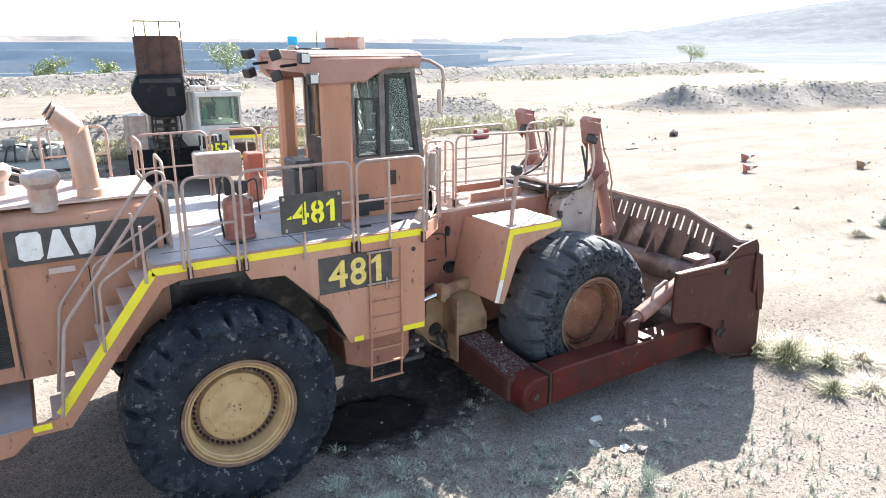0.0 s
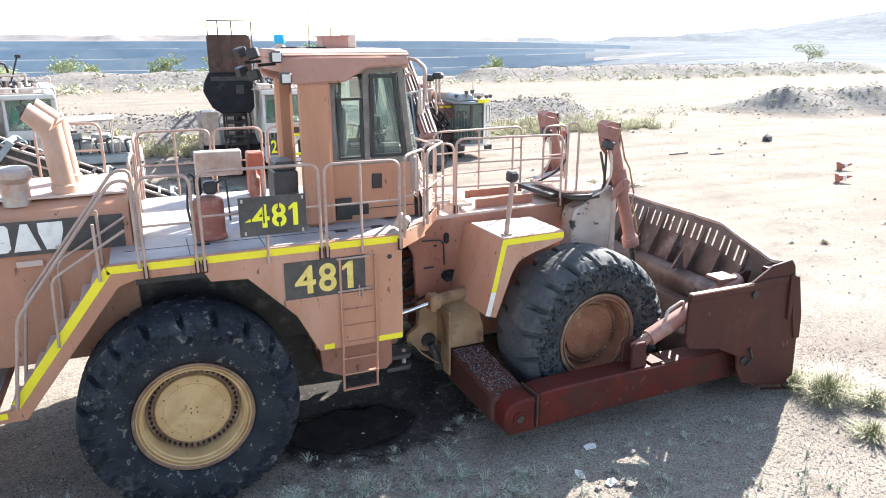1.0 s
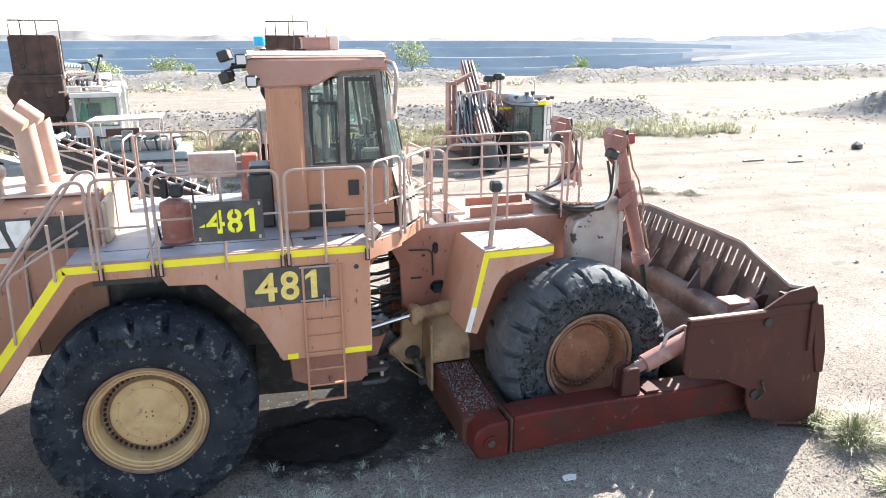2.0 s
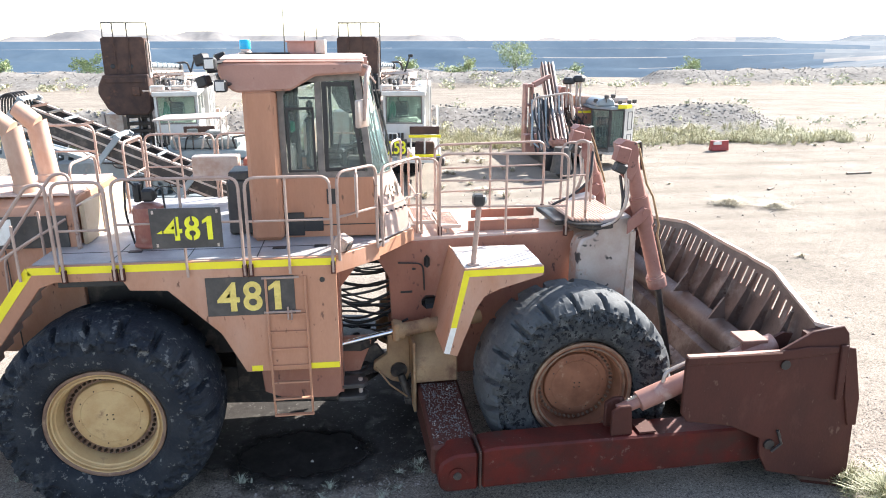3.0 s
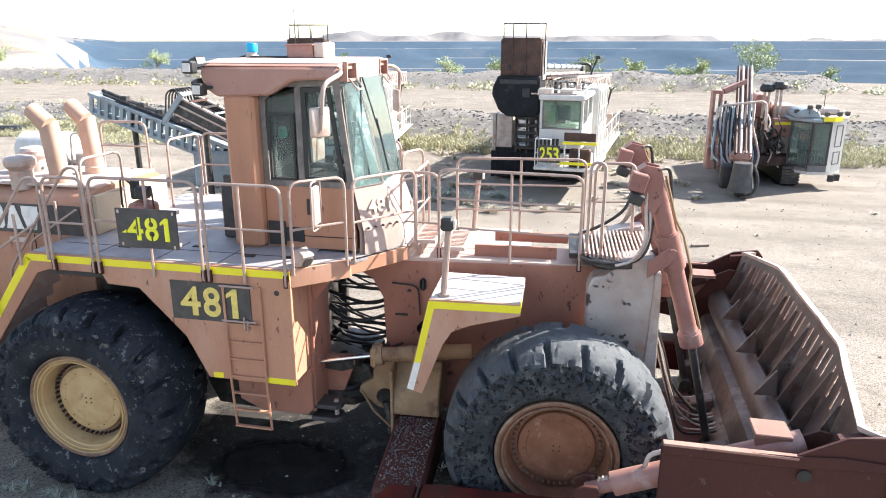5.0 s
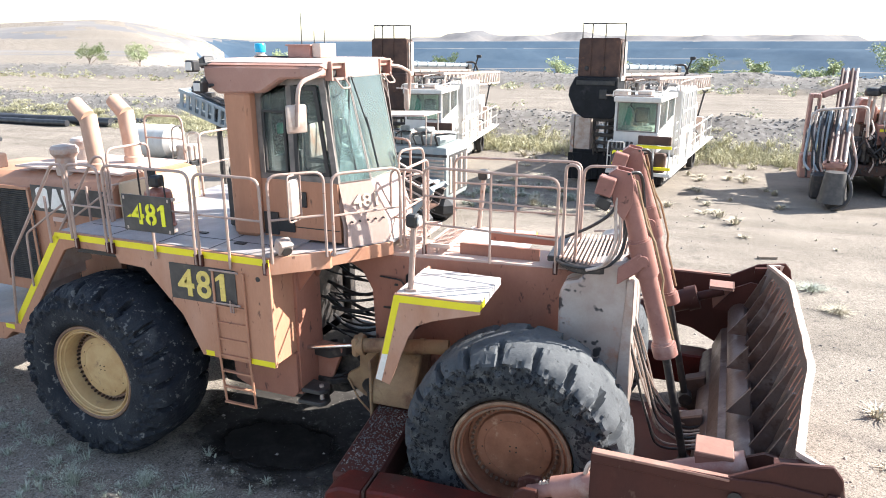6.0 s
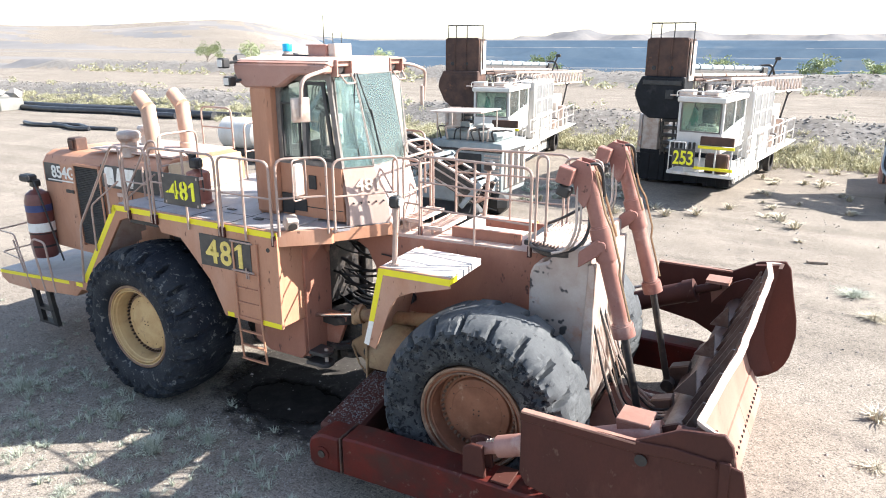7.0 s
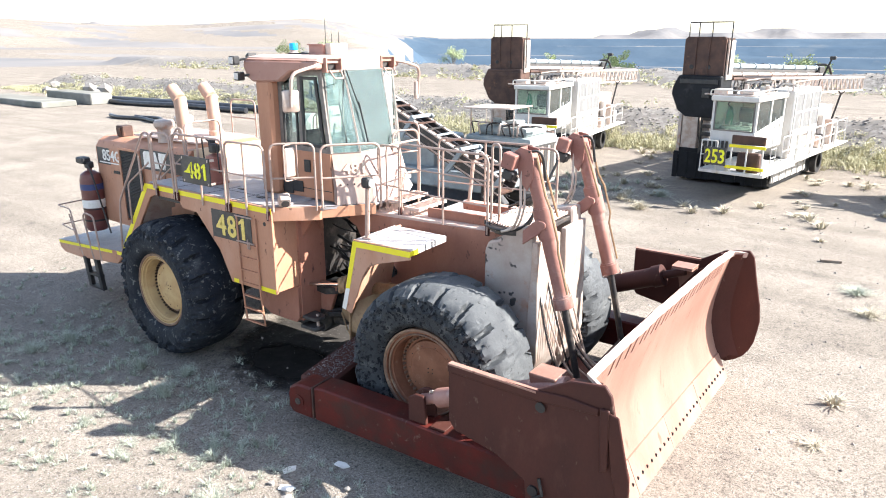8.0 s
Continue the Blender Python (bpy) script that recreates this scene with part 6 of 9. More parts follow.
def push_arm(y, s):
    """Trunnion bracket, stub beam, long arm and brace on one side; y: outer face of the arm."""
    bm = bmesh.new()
    prism(bm, [(y + s * 2.2, 1.58), (y + s * 1.85, 1.62), (y + s * 1.55, 1.24), (y + s * 1.55, 0.98), (y + s * 2.2, 0.98)], 5.36, 5.98, "x", 0.02)
    br = part("trunnion_bracket", bm, TAN, dozer, "dusty tan trunnion bracket", FX)
    bm = bmesh.new()
    prism(bm, [(5.06, 1.64), (5.36, 1.64), (5.36, 0.96), (5.30, 0.80), (5.10, 0.86), (4.84, 1.06), (4.86, 1.16), (5.04, 1.28)], y + s * 1.92, y + s * 2.02, bevel=0.012)
    part("bracket_web", bm, TAN, br, "", FX)
    bm = bmesh.new()
    rod(bm, (5.20, y + s * 1.90, 1.02), (5.20, y + s * 2.1, 1.06), 0.12, n=18)
    rod(bm, (5.22, y + s * 1.86, 0.98), (5.34, y + s * 1.80, 0.62), 0.055, n=12)
    rod(bm, (5.33, y + s * 1.80, 0.66), (5.35, y + s * 1.79, 0.58), 0.085, n=12)
    part("bracket_link", bm, GREASE, br, "greasy hanging link", FX)
    bm = bmesh.new()
    tube(bm, [(4.88, y + s * 1.9, 1.10), (5.06, y + s * 1.82, 0.86), (5.30, y + s * 1.76, 0.68)], 0.014, 6)
    box(bm, (5.36, y + s * 1.52, 0.56), (5.40, y + s * 1.80, 1.60), 0.01)
    part("bracket_edge", bm, TAN, br, "", FX)
    bm = bmesh.new()
    prism(bm, [(y + s * 0.30, 0.36), (y + s * 0.30, 0.76), (y + s * 1.62, 0.94), (y + s * 1.72, 0.94), (y + s * 1.72, 0.42)], 5.42, 6.00, "x", 0.035)
    stub = part("stub_beam", bm, BLADE, dozer, "dark stub beam covered with gravel", FX)
    rg = random.Random(1000)
    vs, fs = [], []
    for v in range(900):
        px, py, q = rg.uniform(5.47, 5.95), y + s * (0.34 + 1.26 * rg.random() ** 0.8), rg.uniform(0.005, 0.018)
        add_chip(vs, fs, px, py, 0.76 + 0.18 * (abs(py - y) - 0.30) / 1.32, q, rg)
    me = bpy.data.meshes.new("gravel")
    me.from_pydata([FX @ Vector(p) - ORIGIN[stub.name] for p in vs], [], fs)
    me.materials.append(CHIP)
    gr = tagged(new("gravel", me), "loose grey gravel chips", kind="stuff")
    gr.parent = stub
    bm = bmesh.new()
    prism(bm, [(5.46, 0.40), (5.54, 0.30), (5.94, 0.30), (5.94, 0.80), (5.66, 0.80), (5.50, 0.72), (5.46, 0.62)], y + s * 0.01, y + s * 0.42, bevel=0.03)
    rod(bm, (5.68, y - s * 0.008, 0.54), (5.68, y + s * 0.1, 0.54), 0.10, n=20)
    tr = part("trunnion_cap", bm, ARM, stub, "dark red trunnion cap", FX)
    bm = bmesh.new()
    rod(bm, (5.68, y - s * 0.022, 0.54), (5.68, y + s * 0.02, 0.54), 0.05, n=14)
    part("trunnion_pin", bm, GREASE, stub, "", FX)
    bm = bmesh.new()
    box(bm, (5.95, y - s * 0.006, 0.33), (5.975, y + s * 0.42, 0.84), 0.006)
    part("cap_joint", bm, RUST, stub, "", FX)
    bm = bmesh.new()
    prism(bm, [(5.985, 0.32), (5.985, 0.84), (6.2, 0.86), (9.55, 0.80), (9.85, 0.70), (9.95, 0.40), (9.6, 0.30)], y, y + s * 0.40, bevel=0.025)
    arm = part("push_arm", bm, ARM, dozer, "long red-brown push arm", FX)
    bm = bmesh.new()
    prism(bm, [(7.62, 0.83), (7.62, 1.16), (7.72, 1.22), (7.86, 1.22), (7.90, 0.83)], y + s * 0.06, y + s * 0.12, bevel=0.01)
    prism(bm, [(7.62, 0.83), (7.62, 1.16), (7.72, 1.22), (7.86, 1.22), (7.90, 0.83)], y + s * 0.28, y + s * 0.34, bevel=0.01)
    box(bm, (7.98, y + s * 0.04, 0.835), (8.2, y + s * 0.36, 0.86), 0.004)
    part("brace_lug", bm, BLADE, arm, "", FX)
    bm = bmesh.new()
    a, b = Vector((7.75, y + s * 0.20, 1.10)), Vector((9.75, y + s * 0.20, 1.86))
    rod(bm, a, a.lerp(b, 0.18), 0.075, n=12)
    if s > 0:
        rod(bm, a.lerp(b, 0.13), b, 0.125, n=16)
    else:
        rod(bm, a.lerp(b, 0.13), a.lerp(b, 0.80), 0.165, n=18)
        rod(bm, a.lerp(b, 0.74), a.lerp(b, 0.82), 0.19, n=18)
        rod(bm, a.lerp(b, 0.80), b, 0.07, n=12)
    br2 = part("pitch_brace" if s > 0 else "tilt_cylinder", bm, PINK if s > 0 else BLADE, arm, "dusty pink screw brace" if s > 0 else "dark tilt cylinder", FX)
    bm = bmesh.new()
    e = a.lerp(b, 0.28)
    tube(bm, [e + Vector((0, 0, 0.10)), e + Vector((0.03, 0, 0.26)), e + Vector((0.33, 0, 0.38)), e + Vector((0.36, 0, 0.22))], 0.025, 8, 0.06)
    for i in range(7):
        p = a.lerp(b, 0.06 + i * 0.018)
        rod(bm, p + Vector((0, 0, 0.07)), p + Vector((0.012, 0, 0.11)), 0.02, n=6)
    part("brace_handle", bm, BARE, br2, "", FX)


push_arm(7.0, 1)
push_arm(mir(7.0), -1)

BL0, BL1 = 6.74, 2 * 9.66 - 6.74
KINKS = ((BL0, 0.52, 2.18), (6.91, 0.0, 2.22), (8.20, 0.0, 2.49), (10.78, 0.0, 2.49), (12.41, 0.0, 2.22), (BL1, 0.52, 2.18))
mid = Vector((10.2, 9.66, 0))
BX = Matrix.Translation(FX @ mid - mid)


def blade_at(y):
    for (ya, fa, za), (yb, fb, zb) in zip(KINKS, KINKS[1:]):
        if ya <= y <= yb:
            t = (y - ya) / (yb - ya)
            return fa + (fb - fa) * t, za + (zb - za) * t
    return 0.52, 2.18


HOLLOW = ((0.0, 10.38), (0.1, 10.25), (0.2, 10.15), (0.3, 10.08), (0.4, 10.035), (0.5, 10.03), (0.6, 10.055), (0.68, 10.09), (0.76, 10.13), (0.86, 10.185), (0.93, 10.225), (1.0, 10.27))


def blade_point(y, s):
    """On the hollow front of the blade at width y; s runs from the cutting edge to the crest."""
    fwd, top = blade_at(y)
    z = 0.03 + (top - 0.03) * s
    k = min(len(HOLLOW) - 2, max(i for i, (q, _) in enumerate(HOLLOW[:-1]) if q <= s + 1e-9))
    (qa, xa), (qb, xb) = HOLLOW[k], HOLLOW[k + 1]
    x = xa + (xb - xa) * (s - qa) / (qb - qa) + (top - 2.25) * 0.6 * max(0.0, (s - 0.4) / 0.6)
    return Vector((x + fwd * (1.0 - 0.45 * s), y, z))


blade = None
ys = sorted({round(v, 4) for v in [BL0 + 0.055, 6.85, 6.91, 7.05, 7.2] + [7.45 + i * 0.36 + o for i in range(13) for o in (0.0, 0.05, 0.16, 0.21)] + [12.13, 12.27, 12.41, 12.47, BL1 - 0.055]})
ss = [0.0, 0.05, 0.1, 0.2, 0.3, 0.4, 0.5, 0.6, 0.68, 0.76, 0.845, 0.95, 0.97, 1.0]
bm = bmesh.new()
# the far lower corner is worn away
grid = [[bm.verts.new(blade_point(y, (0.15 + 0.25 * s if y > 12.465 else 0.10 + 0.5 * s) if y > 12.405 and s < 0.19 else s)) for s in ss] for y in ys]
back = [[bm.verts.new(blade_point(y, (0.15 + 0.25 * s if y > 12.465 else 0.10 + 0.5 * s) if y > 12.405 and s < 0.19 else s) + Vector((-0.018 - 0.035 * (1 - smooth(0.68, 0.78, s)), 0, -0.006))) for s in ss] for y in ys]


def slot(i, j):
    """True where one of the paired slots in the spill guard is cut out."""
    y = ys[i]
    k = (y - 7.45) / 0.36
    ph = round((k - math.floor(k + 1e-6)) * 0.36, 3)
    return ss[j] == 0.845 and 7.44 < y < 11.9 and (abs(ph) < 0.004 or abs(ph - 0.16) < 0.004)


ni, nj = len(ys) - 1, len(ss) - 1
keep = {(i, j) for i in range(ni) for j in range(nj) if not slot(i, j)}
for i, j in keep:
    f1 = bm.faces.new((grid[i][j], grid[i + 1][j], grid[i + 1][j + 1], grid[i][j + 1]))
    f2 = bm.faces.new((back[i][j + 1], back[i + 1][j + 1], back[i + 1][j], back[i][j]))
    f2.material_index = 1
    # wings take the darker steel, which puts their shade into the colour
    if ys[i] < 6.90 or ys[i] >= 12.405:
        f1.material_index = 2
    for (di, dj, a, b) in ((-1, 0, (i, j), (i, j + 1)), (1, 0, (i + 1, j + 1), (i + 1, j)), (0, -1, (i + 1, j), (i, j)), (0, 1, (i, j + 1), (i + 1, j + 1))):
        if (i + di, j + dj) not in keep:
            bm.faces.new((grid[a[0]][a[1]], grid[b[0]][b[1]], back[b[0]][b[1]], back[a[0]][a[1]]))
blade = part("blade", bm, (MOLD, BACKSTEEL, BLADE), dozer, "wide hollow dozer blade with slotted spill guard, scoured brown", BX, 40)
# back skin and ribs
ribs = [7.35 + i * 0.52 for i in range(10)]
for y in ribs:
    bm = bmesh.new()
    p, q, r = blade_point(y, 0.95), blade_point(y, 0.55), blade_point(y, 0.32)
    prism(bm, [(p.x - 0.06, p.z), (q.x - 0.05, q.z), (r.x - 0.05, r.z), (r.x - 0.22, r.z), (q.x - 0.27, q.z + 0.05), (p.x - 0.09, p.z)], y - 0.016, y + 0.016)
    part("blade_rib", bm, BACKSTEEL, blade, "", BX)
bm = bmesh.new()
prof = [(9.74, 1.30), (9.72, 1.52), (9.82, 1.64), (9.98, 1.66), (10.02, 1.25), (9.84, 1.18)]
prism(bm, prof, 7.1, 12.2, bevel=0.04)
part("back_beam", bm, BACKSTEEL, blade, "", BX)
bm = bmesh.new()
prism(bm, [(9.42, 0.25), (9.40, 0.78), (9.55, 0.92), (9.9, 0.92), (10.0, 0.25)], 7.3, 12.0, bevel=0.03)
part("back_beam", bm, BACKSTEEL, blade, "", BX)
bm = bmesh.new()
prism(bm, [(9.55, 0.9), (9.66, 1.2), (9.9, 1.3), (9.92, 0.85)], 7.2, 12.1)
part("back_skin", bm, BACKSTEEL, blade, "", BX)
for y in (8.5, 9.66, 10.8):
    bm = bmesh.new()
    prism(bm, [(9.70, 1.66), (9.92, 1.98), (9.95, 1.66)], y - 0.02, y + 0.02)
    part("back_gusset", bm, BACKSTEEL, blade, "", BX)
    bm = bmesh.new()
    prism(bm, [(9.20, 0.45), (9.22, 0.9), (9.5, 1.0), (9.5, 0.35)], y - 0.1, y + 0.1, bevel=0.02)
    part("lift_lug", bm, BACKSTEEL, blade, "", BX)
# crest bar, pale with wear
bm = bmesh.new()
row = None
crest_ys = sorted({round(BL0 + 0.05 + (BL1 - BL0 - 0.1) * i / 90, 3) for i in range(91)} | {6.91, 8.2, 10.78, 12.41})
for y in crest_ys:
    p = blade_point(y, 1.0)
    dent = Vector((0.012 * noise.noise((y * 2.3, 1, 0)) + 0.006 * noise.noise((y * 9, 1, 0)), 0, 0.016 * noise.noise((y * 3.1, 5, 0)) + 0.008 * noise.noise((y * 11, 5, 0))))
    new_row = [bm.verts.new(p + dent + Vector(o)) for o in ((0.004, 0, -0.075), (-0.040, 0, -0.016), (-0.045, 0, 0.022), (0.026, 0, 0.012))]
    if row:
        for i in range(4):
            j = (i + 1) % 4
            bm.faces.new((row[i], row[j], new_row[j], new_row[i]))
    else:
        bm.faces.new(new_row[::-1])
    row = new_row
bm.faces.new(row)
part("crest_bar", bm, PAINT_DUST, blade, "pale worn crest bar", BX)
# cutting edge in bolted lengths
for k, (ya, yb) in enumerate(((BL0 + 0.02, 6.91), (6.92, 8.35), (8.36, 9.66), (9.67, 10.96), (10.97, 12.40))):
    bm = bmesh.new()
    rows = []
    for y in (ya, yb):
        a, b = blade_point(y, 0.0), blade_point(y, 0.16)
        rows.append([bm.verts.new(a + Vector((0.035, 0, -0.06))), bm.verts.new(b + Vector((0.025, 0, 0))), bm.verts.new(b), bm.verts.new(a + Vector((0, 0, -0.06)))])
    for i in range(4):
        j = (i + 1) % 4
        bm.faces.new((rows[0][i], rows[0][j], rows[1][j], rows[1][i]))
    bm.faces.new(rows[0][::-1])
    bm.faces.new(rows[1])
    ce = part("cutting_edge", bm, MOLD if 0 < k < 5 else BLADE, blade, "", BX)
    bm = bmesh.new()
    m = max(2, int((yb - ya) / 0.15))
    for i in range(m):
        y = ya + (yb - ya) * (i + 0.5) / m
        p = blade_point(y, 0.05) + Vector((0.022, 0, 0))
        box(bm, (p.x - 0.03, y - 0.012, p.z - 0.022), (p.x + 0.016, y + 0.012, p.z + 0.022), 0.004)
    tagged(part("edge_bolts", bm, BLACK, ce, "row of bolt holes", BX), kind="stuff")


def end_plate(y, s):
    """The side plate with its ears and worn corner bit."""
    worn = [(10.80, 1.30), (10.86, 0.22), (10.6, 0.10)] if s > 0 else [(10.74, 1.32), (10.77, 1.05), (10.75, 0.86), (10.72, 0.66), (10.66, 0.50), (10.58, 0.38), (10.46, 0.28), (10.30, 0.20)]
    bm = bmesh.new()
    prism(bm, [(8.54, 1.92), (9.70, 1.95), (10.10, 2.18), (10.48, 2.24), (10.56, 2.14), (10.60, 1.95), (10.64, 1.75)] + worn + [(9.75, 0.30), (9.62, 0.55), (9.60, 0.78), (9.2, 0.98), (8.62, 1.08), (8.54, 1.2)], y, y + s * 0.05, bevel=0.01)
    ep = part("end_plate", bm, BLADE, blade, "dark maroon blade end plate", BX)
    bm = bmesh.new()
    prism(bm, [(8.54, 1.935), (9.72, 1.965), (10.06, 2.0), (10.44, 1.98), (10.44, 1.90), (9.7, 1.84), (8.54, 1.84)], y - s * 0.025, y - s * 0.002, bevel=0.008)
    prism(bm, [(10.46, 2.0), (10.56, 2.0), (10.58, 1.32), (10.50, 1.26)], y - s * 0.045, y - s * 0.002, bevel=0.01)
    if s > 0:
        prism(bm, [(10.52, 1.98), (10.66, 1.95), (10.82, 1.28), (10.84, 0.9), (10.72, 0.9), (10.62, 1.3)], y - s * 0.03, y - s * 0.002, bevel=0.008)
    part("wear_strip", bm, BLADE, ep, "", BX)
    bm = bmesh.new()
    box(bm, (8.55, y - s * 0.03, 1.93), (9.72, y + s * 0.05, 1.955), 0.004)
    part("plate_lip", bm, MOLD, ep, "worn upper lip", BX)
    bm = bmesh.new()
    lathe(bm, [(0.0, 0), (0.06, 0), (0.06, 0.008), (0.0, 0.008)], (9.78, y - s * 0.024, 1.78), (0, -s, 0), 18, closed=False)
    part("lifting_hole", bm, BLACK, ep, "", BX)
    bm = bmesh.new()
    box(bm, (9.42, y + s * 0.34, 1.90), (9.76, y + s * 0.66, 1.945), 0.008)
    prism(bm, [(9.42, 1.90), (9.76, 1.90), (9.85, 1.55), (9.5, 1.5)], y + s * 0.36, y + s * 0.40)
    part("lug_cover", bm, MOLD, ep, "pale worn cover plate", BX)
    bm = bmesh.new()
    prism(bm, [(10.05, 2.14), (10.40, 2.19), (10.38, 2.10), (10.05, 2.06)], y + s * 0.05, y + s * 0.16)
    prism(bm, [(9.5, 1.5), (9.95, 1.5), (10.12, 1.98), (10.0, 2.0), (9.8, 1.9)], y + s * 0.42, y + s * 0.46)
    part("wing_web", bm, BLADE, ep, "", BX)
    bm = bmesh.new()
    rod(bm, (9.72, y - s * 0.03, 0.70), (9.72, y + s * 0.1, 0.70), 0.065, n=14)
    tube(bm, [(9.80, y - s * 0.03, 0.9), (9.86, y - s * 0.05, 0.72), (9.74, y - s * 0.05, 0.62)], 0.02, 6)
    part("pin", bm, GREASE, ep, "", BX)


end_plate(BL0, 1)
end_plate(BL1, -1)


# ---- scatter helpers ----
def joined(name, verts, faces, mat, label, category, kind="stuff", base=(0, 0, 0)):
    me = bpy.data.meshes.new(name)
    me.from_pydata(verts, [], faces)
    me.materials.append(mat)
    ob = new(name, me)
    ob.location = base
    return tagged(ob, label, category, kind=kind)


ICO_V = [(0, 0, -1), (0.72, -0.53, -0.45), (-0.28, -0.85, -0.45), (-0.89, 0, -0.45), (-0.28, 0.85, -0.45), (0.72, 0.53, -0.45), (0.28, -0.85, 0.45), (-0.72, -0.53, 0.45), (-0.72, 0.53, 0.45), (0.28, 0.85, 0.45), (0.89, 0, 0.45), (0, 0, 1)]
ICO_F = [(0, 1, 2), (1, 0, 5), (0, 2, 3), (0, 3, 4), (0, 4, 5), (1, 5, 10), (2, 1, 6), (3, 2, 7), (4, 3, 8), (5, 4, 9), (1, 10, 6), (2, 6, 7), (3, 7, 8), (4, 8, 9), (5, 9, 10), (6, 10, 11), (7, 6, 11), (8, 7, 11), (9, 8, 11), (10, 9, 11)]


def add_rock(vs, fs, x, y, z, r, rng):
    b = len(vs)
    sx, sy, sz = r * rng.uniform(0.7, 1.3), r * rng.uniform(0.7, 1.3), r * rng.uniform(0.5, 0.9)
    t = rng.uniform(0, 6.28)
    c, s = math.cos(t), math.sin(t)
    for vx, vy, vz in ICO_V:
        k = rng.uniform(0.75, 1.2)
        px, py = vx * sx * k, vy * sy * k
        vs.append((x + px * c - py * s, y + px * s + py * c, z + vz * sz * k))
    fs.extend([(b + i, b + j, b + k) for i, j, k in ICO_F])


def add_tuft(vs, fs, x, y, z, r, h, n, rng, wide=0.012, droop=0.5):
    """Thin bent blades that spring from one spot."""
    for _ in range(n):
        t, lean = rng.uniform(0, 6.28), rng.uniform(0.05, 1.0)
        bx, by = x + math.cos(t) * r * 0.3 * rng.random(), y + math.sin(t) * r * 0.3 * rng.random()
        hh = h * rng.uniform(0.5, 1.0) * (1 - droop * lean * 0.6)
        tx, ty = bx + math.cos(t) * r * lean, by + math.sin(t) * r * lean
        mx, my = (bx + tx) / 2 - math.cos(t) * r * 0.12, (by + ty) / 2 - math.sin(t) * r * 0.12
        w = wide * rng.uniform(0.6, 1.4)
        ox, oy = -math.sin(t) * w, math.cos(t) * w
        b = len(vs)
        vs.extend([(bx - ox, by - oy, z), (bx + ox, by + oy, z), (mx + ox, my + oy, z + hh * 0.7), (mx - ox, my - oy, z + hh * 0.7), (tx, ty, z + hh)])
        fs.extend([(b, b + 1, b + 2, b + 3), (b + 3, b + 2, b + 4)])


def add_leaves(vs, fs, x, y, z, rx, rz, n, rng, size):
    """A clump of small leaf cards, thinned towards its ragged outline."""
    for _ in range(n):
        while True:
            a, b, c = rng.uniform(-1, 1), rng.uniform(-1, 1), rng.uniform(-1, 1)
            if a * a + b * b + c * c < 1:
                break
        q = size * rng.uniform(0.5, 1.3)
        u = Vector((rng.gauss(0, 1), rng.gauss(0, 1), rng.gauss(0, 0.7))).normalized() * q
        w = u.orthogonal().normalized() * q * 0.55
        p = Vector((x + a * rx, y + b * rx, z + c * rz))
        i = len(vs)
        vs.extend([p - u, p + w, p + u, p - w])
        fs.append((i, i + 1, i + 2, i + 3))


# ---- berms: loose rock and scrub ----
rng = random.Random(5)
vs, fs = [], []
for y0, xa, xb, n, big in ((42.5, -78, 33, 12000, 0.095), (91.0, -120, 37, 5200, 0.12), (91.0, 40, 120, 2400, 0.12)):
    for _ in range(n):
        x, y = rng.uniform(xa, xb), y0 + rng.gauss(-1.0, 1.9)
        add_rock(vs, fs, x, y, ground_height(x, y), rng.uniform(0.25, 1.0) ** 1.6 * big, rng)
for _ in range(1800):
    x = rng.uniform(43, 84)
    y = 42.0 - 0.22 * (x - 45) + rng.gauss(-0.8, 2.0)
    add_rock(vs, fs, x, y, ground_height(x, y), rng.uniform(0.25, 1.0) ** 1.6 * 0.11, rng)
joined("berm_rocks", vs, fs, ROCK, "grey-tan loose rock heaped in long berms", "rocks")
vs, fs = [], []
for _ in range(1900):
    x = rng.uniform(-78, 33)
    y = 37.9 + rng.gauss(0, 0.8) + (0.8 if x < -20 else 0)
    r = rng.uniform(0.25, 0.85) * (0.6 if x < -30 else 1.0)
    z = ground_height(x, y)
    add_leaves(vs, fs, x, y, z + r * 0.3, r * 1.1, r * 0.4, int(90 * r + 14), rng, 0.035)
    for _ in range(3):
        add_tuft(vs, fs, x + rng.gauss(0, 0.4), y + rng.gauss(0, 0.3), z, r * 0.9, r * rng.uniform(0.5, 1.1), 22, rng, 0.009, 0.5)
for _ in range(260):
    x = rng.uniform(-120, 120)
    y = 85.0 + rng.gauss(0, 1.6)
    r = rng.uniform(0.35, 1.0)
    add_leaves(vs, fs, x, y, ground_height(x, y) + r * 0.5, r, r * 0.6, 26, rng, 0.2)
for _ in range(240):
    x = rng.uniform(-70, 84)
    y = (42.5 if x < 33 else 42.0 - 0.22 * (x - 45)) + rng.gauss(0.5, 2.2)
    r = rng.uniform(0.2, 0.6)
    add_leaves(vs, fs, x, y, ground_height(x, y) + r * 0.5, r, r * 0.6, 22, rng, 0.10)
joined("berm_scrub", vs, fs, BERMSCRUB, "yellow-green scrub along the foot of the berms", "scrub")

